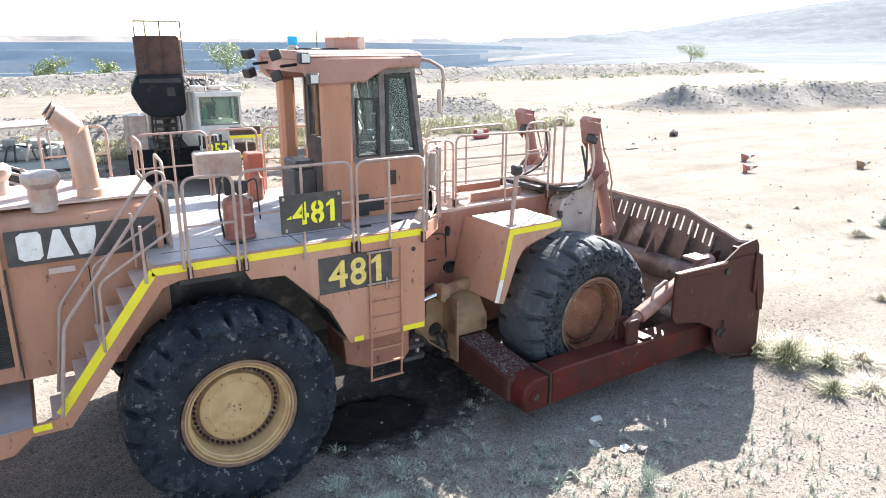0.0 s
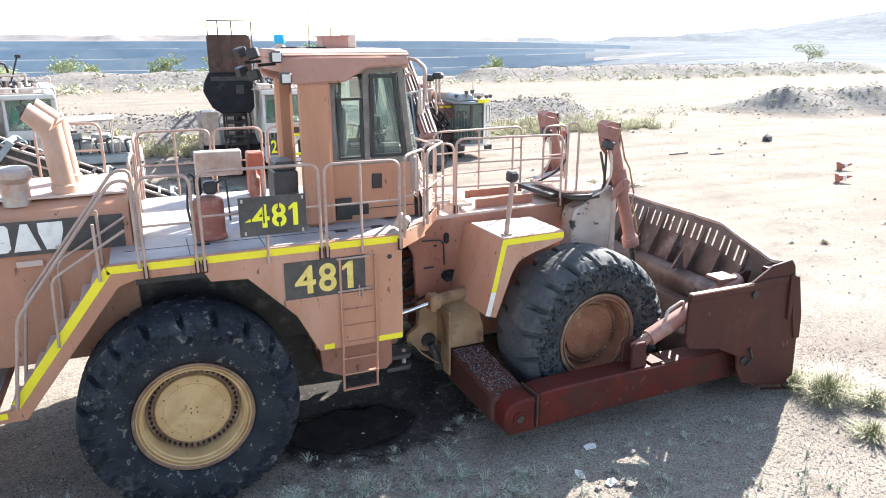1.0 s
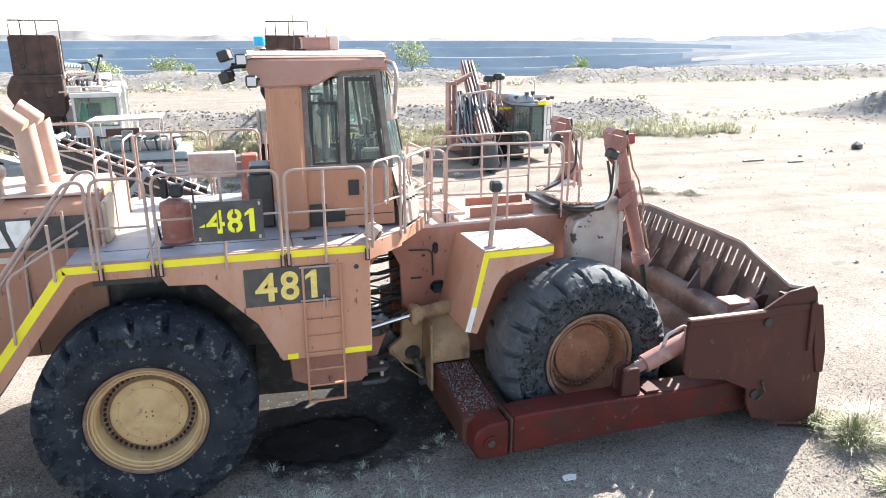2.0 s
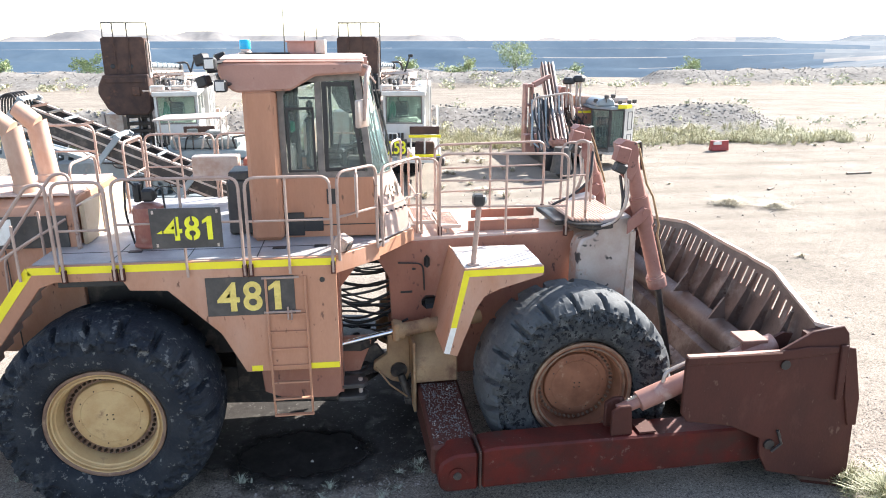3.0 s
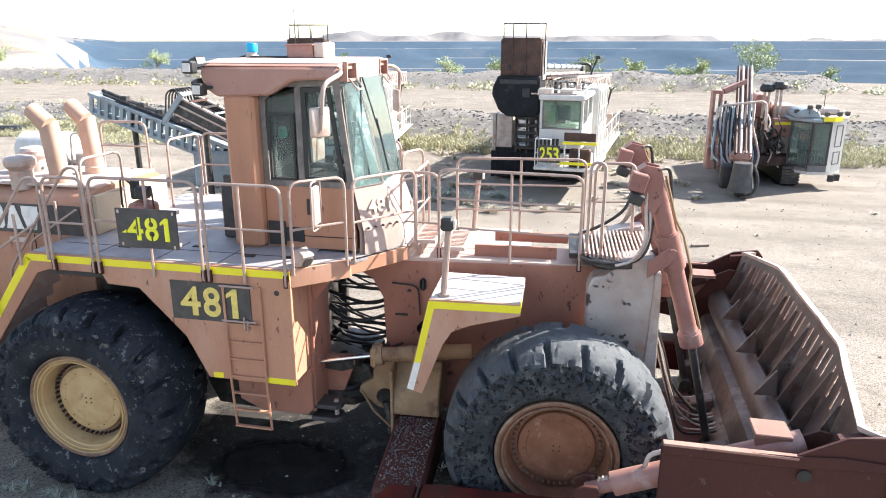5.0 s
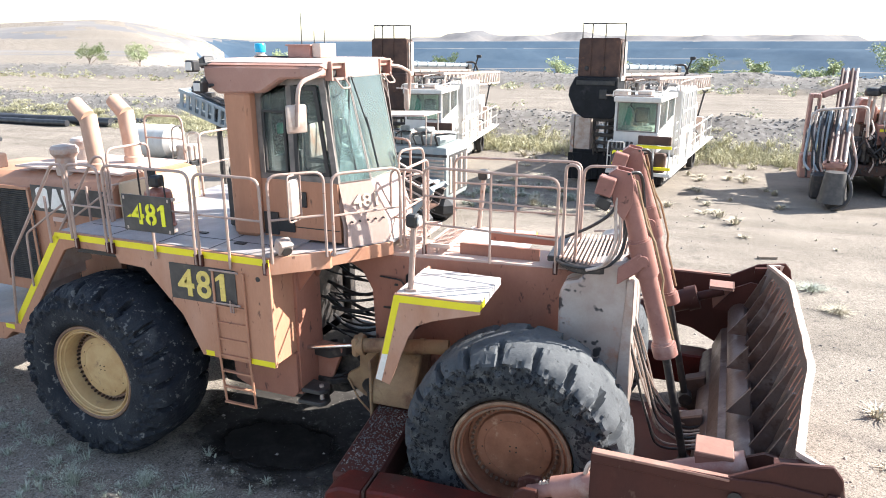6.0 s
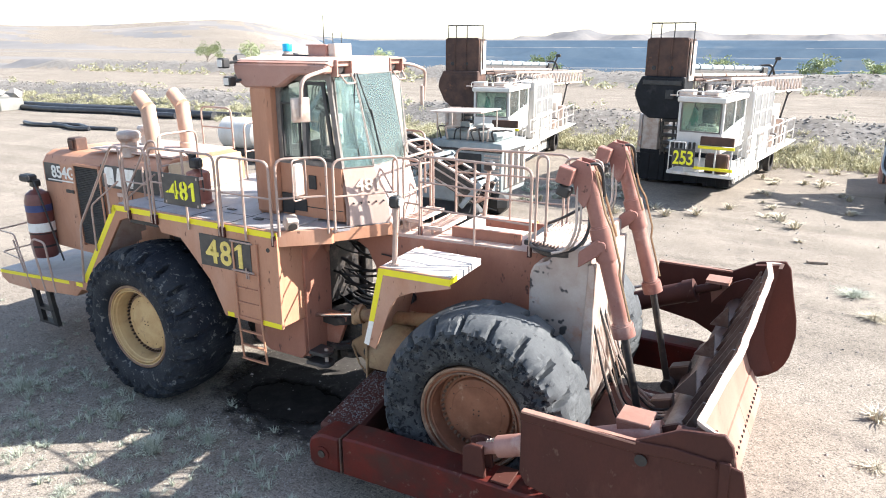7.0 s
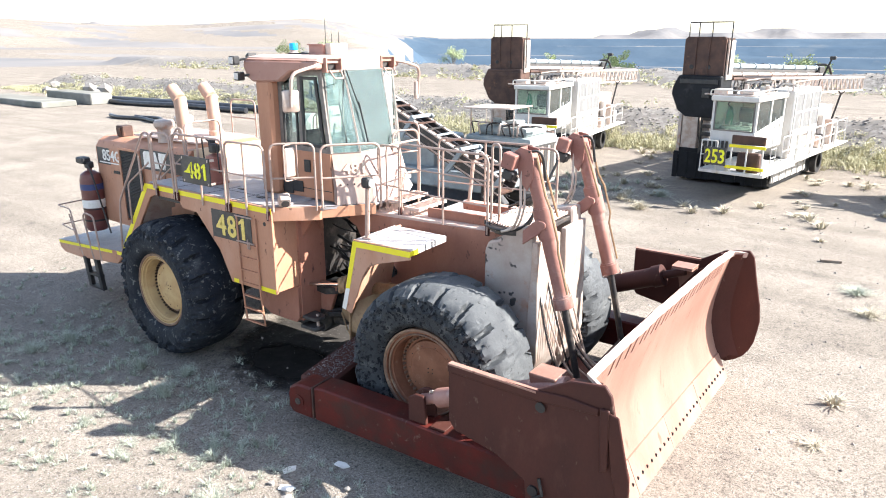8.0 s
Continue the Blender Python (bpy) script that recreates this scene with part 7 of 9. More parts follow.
# ---- trees past the second berm ----
def tree(seed, h):
    rg = random.Random(seed)
    t = thing("tree", (0, 0, 0), "small spreading grey-green tree behind the berm", "tree", group="trees behind the berm")
    bm = bmesh.new()
    tube(bm, [(0, 0, -0.4), (0.05, 0, h * 0.25), (-0.05, 0.05, h * 0.5), (0.05, 0, h * 0.8)], lambda s: 0.13 * (1.15 - s), 8)
    limbs = []
    for k in range(7):
        a, z = rg.uniform(0, 6.28), h * rg.uniform(0.22, 0.6)
        e = Vector((math.cos(a) * h * rg.uniform(0.25, 0.45), math.sin(a) * h * rg.uniform(0.25, 0.45), z + h * rg.uniform(0.12, 0.35)))
        tube(bm, [(0, 0, z), e * 0.5 + Vector((0, 0, z * 0.6)), e], lambda s: 0.06 * (1.2 - s), 6)
        limbs.append(e)
    part("trunk", bm, BARK, t)
    v, f = [], []
    for e in limbs + [Vector((0, 0, h * 0.85)), Vector((0.2, 0.1, h * 0.7))]:
        for _ in range(5):
            add_leaves(v, f, e.x + rg.gauss(0, h * 0.09), e.y + rg.gauss(0, h * 0.09), e.z + rg.gauss(0, h * 0.07), h * 0.13, h * 0.10, 42, rg, 0.11)
    me = bpy.data.meshes.new("crown")
    me.from_pydata(v, [], f)
    me.materials.append(LEAF)
    c = new("crown", me)
    c.parent = t
    return t


kinds = [tree(21, 4.6), tree(22, 3.6), tree(23, 5.6)]
spots = ((-75.6, 125, 0, 1.0), (-18.5, 125, 1, 1.0), (-10, 125, 0, 0.9), (13.4, 125, 1, 1.0), (24.1, 125, 1, 1.0), (33, 128, 2, 1.05), (43.7, 126, 1, 0.8), (-127, 125, 0, 1.2), (-112, 125, 2, 1.0), (-40, 126, 1, 1.1),
         (5.8, 125, 1, 1.1), (-5.5, 124, 1, 0.9), (-53, 126, 1, 1.0), (20.5, 127, 1, 0.8), (62, 118, 1, 1.0), (150, 126, 2, 1.0))
used = set()
for x, y, k, s in spots:
    m = pose(x, y, -3.0 if abs(x) < 70 else -1.9, 0, 0, x * 37 % 360)
    ob = kinds[k]
    if k in used:
        ob = copy_thing(ob, m)
    used.add(k)
    ob.matrix_basis = m @ Matrix.Scale(s * (1.45 if abs(x) < 70 else 1.25), 4)


# ---- blasthole drills ----
def drill():
    d = thing("blasthole_drill", (5.5, 30.0, 0), "white crawler blasthole drill with rusty mast foot and lowered mast", "drill rig", group="parked blasthole drills")
    bm = bmesh.new()
    box(bm, (3.5, 29.9, 1.0), (7.25, 38.5, 1.28), 0.02)
    box(bm, (4.9, 30.2, 0.55), (6.2, 35.0, 1.0), 0.02)
    box(bm, (5.7, 26.9, 0.92), (7.4, 29.9, 1.12), 0.02)
    part("chassis", bm, NEARBLACK, d)
    for x0 in (3.45, 6.30):
        bm = bmesh.new()
        pts = [(30.4 - 0.5 * math.sin(math.pi * i / 8), 0.5 + 0.5 * math.cos(math.pi * i / 8)) for i in range(9)] + [(35.5 + 0.5 * math.sin(math.pi * i / 8), 0.5 - 0.5 * math.cos(math.pi * i / 8)) for i in range(9)]
        prism(bm, pts, x0, x0 + 0.85, "x")
        tr = part("crawler_track", bm, NEARBLACK, d, "dark steel crawler track")
        for i in range(26):
            y = 30.3 + i * 0.205
            bm = bmesh.new()
            box(bm, (x0 - 0.03, y, 0.98), (x0 + 0.88, y + 0.16, 1.03))
            part("track_pad", bm, BLACK, tr)
        for i in range(7):
            bm = bmesh.new()
            box(bm, (x0 - 0.03, 29.88, 0.12 + i * 0.12), (x0 + 0.88, 29.93, 0.21 + i * 0.12))
            part("track_pad", bm, BLACK, tr)
    # cab
    bm = bmesh.new()
    box(bm, (5.86, 27.05, 1.75), (7.42, 29.95, 2.46), 0.03)
    box(bm, (5.81, 26.95, 3.48), (7.47, 30.05, 3.66), 0.03)
    box(bm, (5.86, 29.88, 2.46), (7.42, 29.95, 3.48))
    box(bm, (5.86, 27.15, 2.46), (5.90, 29.88, 3.48))
    prism(bm, [(27.2, 2.45), (29.86, 2.45), (29.86, 2.80)], 7.385, 7.415, "x")
    cabp = part("cab", bm, WHITE, d, "white operator cab")
    for x, y in ((5.86, 27.05), (7.32, 27.05), (7.32, 29.85), (7.32, 28.45)):
        bm = bmesh.new()
        box(bm, (x, y, 2.46), (x + 0.10, y + 0.10, 3.48))
        part("cab_post", bm, WHITE, cabp)
    for cs, nrm in (([(5.96, 27.10, 2.46), (7.32, 27.10, 2.46), (7.32, 27.10, 3.48), (5.96, 27.10, 3.48)], (0, 1, 0)), ([(7.38, 27.15, 2.46), (7.38, 28.45, 2.46), (7.38, 28.45, 3.48), (7.38, 27.15, 3.48)], (1, 0, 0)), ([(7.38, 28.55, 2.46), (7.38, 29.85, 2.46), (7.38, 29.85, 3.48), (7.38, 28.55, 3.48)], (1, 0, 0))):
        pane("cab_pane", cs, GLASS2, cabp, nrm)
    bm = bmesh.new()
    frame_bars(bm, [(5.94, 27.07, 2.44), (7.34, 27.07, 2.44), (7.34, 27.07, 3.50), (5.94, 27.07, 3.50)], 0.05, 0.04, (0, 1, 0))
    part("window_frame", bm, FRAMEDARK, cabp)
    bm = bmesh.new()
    tube(bm, [(6.45, 27.04, 3.48), (6.40, 27.03, 3.38), (6.55, 27.03, 3.20)], 0.018, 6, 0.02)
    part("wiper", bm, BLACK, cabp)
    bm = bmesh.new()
    box(bm, (6.2, 28.3, 2.2), (6.75, 28.8, 2.6), 0.05)
    box(bm, (6.2, 28.7, 2.6), (6.75, 28.83, 3.15), 0.06)
    part("cab_seat", bm, CHAR, cabp)
    bm = bmesh.new()
    box(bm, (6.05, 27.35, 2.46), (7.15, 27.55, 2.62), 0.03)
    for k in range(5):
        box(bm, (5.95 + 0.2 * k, 27.4, 2.62), (6.0 + 0.2 * k, 27.45, 2.72 + 0.03 * (k % 3)), 0.01)
    part("control_panel", bm, SILVER, cabp)
    bm = bmesh.new()
    prism(bm, [(5.95, 2.5), (6.22, 2.5), (6.30, 2.9), (6.22, 3.2), (6.12, 3.25), (6.05, 2.95)], 27.9, 28.0, bevel=0.03)
    part("green_jacket", bm, material("green_cloth", (0.05, 0.26, 0.17), 0.8), cabp, "green cloth hanging inside")
    # front bumper deck: yellow bars, brown panel
    bm = bmesh.new()
    box(bm, (6.86, 26.50, 2.10), (7.98, 26.60, 2.40), 0.02)
    fp = part("front_panel", bm, RUST, d, "rust-brown front panel")
    for z, xa in ((2.05, 6.82), (1.32, 6.72)):
        bm = bmesh.new()
        box(bm, (xa, 26.42, z - 0.06), (8.03, 26.50, z + 0.04), 0.01)
        part("yellow_bar", bm, YELLOW, fp)
    for x in (6.90, 7.42, 7.95):
        bm = bmesh.new()
        rod(bm, (x, 26.47, 1.1), (x, 26.47, 2.05), 0.03, n=8)
        part("bar_post", bm, WHITE, fp)
    bm = bmesh.new()
    box(bm, (7.05, 26.62, 1.12), (7.80, 26.95, 1.80), 0.05)
    part("front_locker", bm, RUST, d, "brown locker behind the bars")
    bm = bmesh.new()
    box(bm, (5.80, 26.45, 1.02), (8.05, 29.9, 1.14), 0.02)
    part("front_deck", bm, WHITE, d)
    for pts in ([(5.84, 26.48, 1.1), (5.84, 26.48, 2.15), (6.4, 26.48, 2.15), (6.4, 26.48, 1.1)], [(5.84, 26.48, 1.65), (6.4, 26.48, 1.65)], [(5.84, 26.48, 2.15), (5.84, 27.0, 2.15), (5.84, 27.0, 1.1)]):
        bm = bmesh.new()
        tube(bm, pts, 0.022, 6, 0.06)
        part("front_rail", bm, WHITE, d)
    for i in range(6):
        bm = bmesh.new()
        rod(bm, (5.82 + i * 0.15, 26.85, 1.75), (5.82 + i * 0.15, 26.85, 2.12), 0.05, n=8)
        part("control_lever", bm, BLACK, d)
    # hanging skirts, with the shade under the drill put into their near-black
    for x0, x1, y, z0 in ((3.36, 4.60, 29.78, 0.05), (4.60, 6.20, 29.84, 0.08), (6.20, 7.18, 29.74, 0.05)):
        for k in range(6):
            xa, xb = x0 + (x1 - x0) * k / 6, x0 + (x1 - x0) * (k + 1) / 6
            bm = bmesh.new()
            box(bm, (xa + 0.003, y - 0.02 + 0.015 * (k % 2), z0 + 0.025 * (k % 3)), (xb - 0.003, y + 0.015 * (k % 2), 1.14))
            part("rubber_curtain", bm, NEARBLACK, d)
    # machinery house
    bm = bmesh.new()
    box(bm, (5.7, 30.3, 1.2), (7.62, 33.6, 3.72), 0.04)
    hs = part("machinery_house", bm, WHITE, d, "white machinery house")
    bm = bmesh.new()
    box(bm, (4.4, 33.6, 1.2), (7.2, 37.4, 2.75), 0.04)
    part("engine_cover", bm, BARE, d, "pale engine cover behind the house")
    for k in range(3):
        y = 30.42 + k * 1.06
        for z0, z1 in ((1.45, 2.18), (2.26, 2.86), (2.94, 3.55)):
            bm = bmesh.new()
            box(bm, (7.62, y + 0.07, z0), (7.635, y + 0.94, z1), 0.004)
            part("house_panel", bm, MESHGREY if z0 > 2 else (WHITE, SILVER)[k % 2], hs)
        bm = bmesh.new()
        for yy in (y, y + 0.94):
            box(bm, (7.62, yy, 1.35), (7.655, yy + 0.05, 3.65))
        for z in (1.36, 2.18, 2.86, 3.56):
            box(bm, (7.62, y + 0.07, z), (7.65, y + 0.94, z + 0.05))
        part("house_rib", bm, WHITE, hs)
    # side walkway with rails
    bm = bmesh.new()
    box(bm, (7.2, 29.9, 1.10), (8.0, 37.6, 1.16), 0.01)
    part("walkway", bm, WHITE, d)
    for k in range(5):
        bm = bmesh.new()
        y = 28.6 + k * 1.75
        tube(bm, [(7.92, y, 1.12), (7.92, y, 2.2), (7.92, y + 1.6, 2.2), (7.92, y + 1.6, 1.12)], 0.022, 6, 0.1)
        tube(bm, [(7.92, y, 1.68), (7.92, y + 1.6, 1.68)], 0.018, 6)
        part("walkway_rail", bm, WHITE, d)
    bm = bmesh.new()
    for y in (27.3, 27.8):
        rod(bm, (7.95, y, 0.9), (7.95, y, 3.0), 0.02, n=6)
    for i in range(7):
        rod(bm, (7.95, 27.3, 1.0 + i * 0.3), (7.95, 27.8, 1.0 + i * 0.3), 0.016, n=6)
    part("side_ladder", bm, WHITE, d)
    for k in range(7):
        rg = random.Random(700 + k)
        bm = bmesh.new()
        y = 33.7 + 0.5 * k
        box(bm, (7.24, y, 1.16), (7.24 + rg.uniform(0.2, 0.5), y + rg.uniform(0.25, 0.45), 1.16 + rg.uniform(0.4, 1.3)), 0.03)
        part("side_locker", bm, (WHITE, BARE, CHAR)[k % 3], d)
    bm = bmesh.new()
    box(bm, (7.2, 30.0, 0.22), (7.26, 34.2, 1.10), 0.01)
    for k in range(6):
        box(bm, (7.26, 30.1 + 0.75 * k, 0.22), (7.30, 30.16 + 0.75 * k, 1.10))
    part("side_skirt", bm, WHITE, d)
    for pts in ([(5.80, 26.90, 3.66), (5.80, 26.90, 3.86), (7.48, 26.90, 3.86), (7.48, 26.90, 3.66)], [(7.46, 26.95, 3.86), (7.46, 29.9, 3.86), (7.46, 29.9, 3.66)]):
        bm = bmesh.new()
        tube(bm, pts, 0.022, 6, 0.08)
        part("roof_edge_rail", bm, WHITE, d)
    # roof clutter
    bm = bmesh.new()
    tube(bm, [(5.5, 27.1, 3.69), (7.2, 27.1, 3.69), (7.2, 29.5, 3.69)], 0.03, 6, 0.1)
    box(bm, (5.7, 27.4, 3.66), (6.2, 27.9, 3.86), 0.03)
    box(bm, (6.4, 28.0, 3.66), (6.9, 28.6, 3.82), 0.03)
    part("roof_rack", bm, BARE, d)
    for k in range(9):
        rg = random.Random(640 + k)
        bm = bmesh.new()
        x, y = 5.6 + 0.17 * k, 29.6 + rg.uniform(0, 0.8)
        tube(bm, [(x, y, 3.7), (x + rg.uniform(-0.2, 0.2), y + 0.5, 3.85 + 0.15 * rg.random()), (x + rg.uniform(-0.3, 0.3), y + 1.6, 3.82 + 0.15 * rg.random()), (x + rg.uniform(-0.3, 0.3), y + 2.6, 3.74)], 0.04, 6, 0.2)
        part("roof_hose", bm, HOSE, d)
    for k in range(6):
        bm = bmesh.new()
        x, y = 6.0 + 0.24 * (k % 5), 27.6 + 0.4 * k
        rod(bm, (x, y, 3.6), (x, y, 3.84 + 0.08 * (k % 3)), 0.08, n=10)
        part("roof_filter", bm, GREASE if k % 2 else BARE, d)
    for x in (5.75, 7.5):
        bm = bmesh.new()
        tube(bm, [(x, 30.3, 3.7), (x, 30.3, 4.02), (x, 33.4, 4.02), (x, 33.4, 3.7)], 0.025, 6, 0.1)
        for k in range(1, 4):
            rod(bm, (x, 30.3 + 0.78 * k, 3.7), (x, 30.3 + 0.78 * k, 4.02), 0.02, n=6)
        part("roof_rail", bm, BARE, d)
    # left-hand machinery
    bm = bmesh.new()
    box(bm, (3.52, 29.95, 1.14), (4.20, 31.2, 2.62), 0.03)
    part("side_cabinet", bm, BARE, d, "grey side cabinet")
    bm = bmesh.new()
    box(bm, (3.36, 29.95, 0.30), (3.50, 30.25, 2.66), 0.01)
    part("corner_post", bm, SILVER, d)
    bm = bmesh.new()
    for k in range(5):
        box(bm, (4.45, 29.7, 1.25 + k * 0.3), (5.25, 30.1, 1.4 + k * 0.3), 0.02)
    for x in (4.40, 4.84, 5.28):
        rod(bm, (x, 29.8, 1.1), (x, 29.8, 3.0), 0.05, n=8)
    tube(bm, [(4.5, 29.2, 2.8), (4.5, 29.3, 1.9), (4.6, 29.7, 1.2)], 0.035, 6, 0.2)
    tube(bm, [(5.4, 29.2, 2.8), (5.45, 29.2, 2.1), (5.3, 29.7, 1.3)], 0.035, 6, 0.2)
    part("pipe_rack", bm, GREASE, d, "dark pipe rack with hoses")
    # mast foot standing upright
    bm = bmesh.new()
    prism(bm, [(4.02, 4.25), (4.02, 5.55), (4.12, 5.64), (5.50, 5.64), (5.58, 5.55), (5.58, 4.25)], 28.4, 28.55, bevel=0.01)
    box(bm, (4.02, 28.5, 4.2), (4.10, 29.2, 5.6), 0.01)
    box(bm, (5.50, 28.5, 4.2), (5.58, 29.2, 5.6), 0.01)
    mf = part("mast_foot", bm, RUST, d, "rusty brown mast foot plate")
    bm = bmesh.new()
    box(bm, (5.60, 28.5, 4.1), (5.66, 29.1, 5.5), 0.01)
    part("foot_cheek", bm, BARE, mf, "pale side cheek")
    for x in (4.45, 4.95):
        bm = bmesh.new()
        box(bm, (x, 28.36, 4.25), (x + 0.05, 28.41, 5.6), 0.006)
        part("foot_stiffener", bm, RUST, mf)
    for x in (4.35, 5.0):
        bm = bmesh.new()
        lathe(bm, [(0, 0), (0.09, 0), (0.07, 0.02), (0, 0.02)], (x, 28.39, 4.55), (0, -1, 0), 10, closed=False)
        part("foot_hole", bm, BLACK, mf)
    bm = bmesh.new()
    prism(bm, [(3.98, 4.25), (5.60, 4.25), (5.60, 2.95), (5.45, 2.72), (4.35, 2.72), (4.02, 2.95), (3.74, 3.55), (3.78, 3.85)], 28.2, 29.3, bevel=0.04)
    hd = part("dust_hood", bm, NEARBLACK, mf, "black sheet dust hood")
    bm = bmesh.new()
    box(bm, (4.95, 28.14, 3.45), (5.25, 28.2, 3.8), 0.02)
    box(bm, (4.05, 28.16, 3.95), (5.5, 28.2, 4.12), 0.01)
    part("hood_patch", bm, BLACK, hd)
    bm = bmesh.new()
    tube(bm, [(4.08, 28.6, 5.6), (4.08, 28.6, 6.15), (5.68, 28.6, 6.15), (5.68, 28.6, 4.3)], 0.03, 6)
    for x in (4.45, 4.95):
        rod(bm, (x, 28.6, 5.6), (x, 28.6, 6.15), 0.024, n=6)
    part("foot_rail", bm, CHAR, mf)
    # lowered lattice mast
    turn = Matrix.Translation((4.9, 29.0, 3.93)) @ pose(0, 0, 0, -2.1, 0, 0) @ Matrix.Translation((-4.9, -29.0, -4.5))
    for x in (4.7, 6.7):
        for z in (4.12, 4.76):
            bm = bmesh.new()
            box(bm, (x - 0.05, 29.0 if x < 5 else 30.1, z - 0.05), (x + 0.05, 44.8, z + 0.05))
            part("mast_chord", bm, BARE, d, "pale steel mast chord", turn)
    bm = bmesh.new()
    for i in range(18):
        y = 30.2 + i * 0.80
        for x in (4.7, 6.7):
            rod(bm, (x, y, 4.12), (x, y + 0.4, 4.76), 0.035, n=5)
            rod(bm, (x, y + 0.4, 4.76), (x, y + 0.8, 4.12), 0.035, n=5)
        rod(bm, (4.7, y, 4.76), (6.7, y + 0.4, 4.76), 0.03, n=5)
    for z in (4.12, 4.76):
        rod(bm, (4.7, 44.75, z), (6.7, 44.75, z), 0.05, n=6)
    for x in (4.7, 6.7):
        rod(bm, (x, 44.75, 4.12), (x, 44.75, 4.76), 0.05, n=6)
    tagged(part("mast_lacing", bm, BARE, d, "", turn), kind="stuff")
    # charcoal strips painted in for the shaded gaps between mast members
    bm = bmesh.new()
    box(bm, (5.42, 29.2, 4.80), (5.48, 40.4, 5.05), 0.01)
    box(bm, (4.62, 29.2, 4.80), (4.68, 40.4, 5.05), 0.01)
    part("mast_side_plate", bm, CHAR, d, "", turn)
    for x, z, r, m in ((5.56, 4.86, 0.075, SILVER), (5.64, 4.70, 0.06, RUST), (5.40, 5.16, 0.11, STEELBLUE), (5.2, 5.16, 0.11, GREASE)):
        bm = bmesh.new()
        rod(bm, (x, 29.2, z), (x, 41.2, z), r, n=10)
        for k in range(7):
            rod(bm, (x, 30.2 + k * 1.7, z), (x, 30.32 + k * 1.7, z), r * 1.35, n=10)
        part("mast_tube", bm, m, d, "", turn)
    bm = bmesh.new()
    for x, r in ((4.6, 0.10), (4.95, 0.12), (5.25, 0.08)):
        rod(bm, (x, 29.0, 5.02), (x, 39.5, 5.02), r, n=10)
    part("drill_pipe", bm, RUST, d, "rusty drill pipes on the mast", turn)
    bm = bmesh.new()
    tube(bm, [(5.2, 40.5, 4.9), (5.3, 40.6, 5.3), (5.9, 40.8, 5.35), (6.0, 41.2, 4.9)], 0.06, 8, 0.2)
    box(bm, (4.9, 40.6, 4.8), (5.6, 41.6, 5.25), 0.05)
    part("rotary_head", bm, GREASE, d, "", turn)
    bm = bmesh.new()
    rod(bm, (6.05, 39.0, 3.4), (6.5, 39.0, 4.72), 0.045, n=6)
    box(bm, (6.40, 38.9, 4.62), (6.66, 39.1, 4.78), 0.03)
    part("lamp_post", bm, BLACK, d)
    bm = bmesh.new()
    rod(bm, (7.0, 37.5, 0.9), (7.42, 37.6, 3.25), 0.045, n=6)
    rod(bm, (7.30, 37.6, 3.32), (7.40, 37.6, 3.18), 0.03, n=6)
    rod(bm, (7.56, 37.6, 3.32), (7.42, 37.6, 3.18), 0.03, n=6)
    part("lamp_post", bm, BLACK, d)
    bm = bmesh.new()
    lathe(bm, [(0.3, -0.12), (0.5, -0.12), (0.5, 0.12), (0.3, 0.12)], (7.45, 35.0, 0.5), (1, 0, 0), 20)
    part("hose_wheel", bm, BLACK, d)
    for y in (30.0, 36.5):
        bm = bmesh.new()
        rod(bm, (5.0, y, 1.2), (5.0, y, 3.72), 0.12, n=8)
        part("mast_support", bm, CHAR, d)
    return d


drill_a = drill()
drill_b = copy_thing(drill_a, pose(-3.59, 30.58, 0, 0, 0, 7.5))
for ob in drill_b.children_recursive:
    if ob.name.startswith(("dust_hood", "hood_patch")):
        ob.material_slots[0].link = "OBJECT"
        ob.material_slots[0].material = RUST
tagged(drill_b, "white crawler blasthole drill with torn rusty mast foot, no number plate")
bm = bmesh.new()
box(bm, (5.98, 26.38, 1.32), (6.76, 26.42, 1.94), 0.01)
plate = part("number_plate", bm, CHAR, drill_a, "dark plate with yellow 253")
for ch, x in (("2", 6.13), ("5", 6.37), ("3", 6.61)):
    figures(ch, 0.48, (x, 26.37, 1.63), LEMON, plate, width=0.21)
# it stands turned a little towards the yard
drill_a.location = (5.663, 29.918, 0)
drill_a.rotation_euler = (0, 0, math.radians(-6))

# ---- lowered boom of another rig, close behind the dozer ----
boom = thing("lowered_drill_boom", (-2, 20, 0), "grey-blue rig with long boom and dark feed trough lowered to rest", "drill rig")
ua, ub = Vector((-7.7, 20.5, 3.97)), Vector((1.0, 20.3, 1.15))
d = (ub - ua).normalized()
side = d.cross(Vector((0, 0, 1))).normalized()
up = side.cross(d)


def beam(bm, p, q, w, h, bevel=0.02):
    """A rectangular bar from p to q."""
    ax = (q - p).normalized()
    sd = ax.cross(Vector((0, 0, 1))).normalized()
    uu = sd.cross(ax)
    vsx = [bm.verts.new(e + sd * (w / 2 * a) + uu * (h / 2 * b)) for e in (p, q) for a, b in ((-1, -1), (1, -1), (1, 1), (-1, 1))]
    for fc in ((3, 2, 1, 0), (4, 5, 6, 7), (0, 1, 5, 4), (1, 2, 6, 5), (2, 3, 7, 6), (3, 0, 4, 7)):
        bm.faces.new([vsx[k] for k in fc])


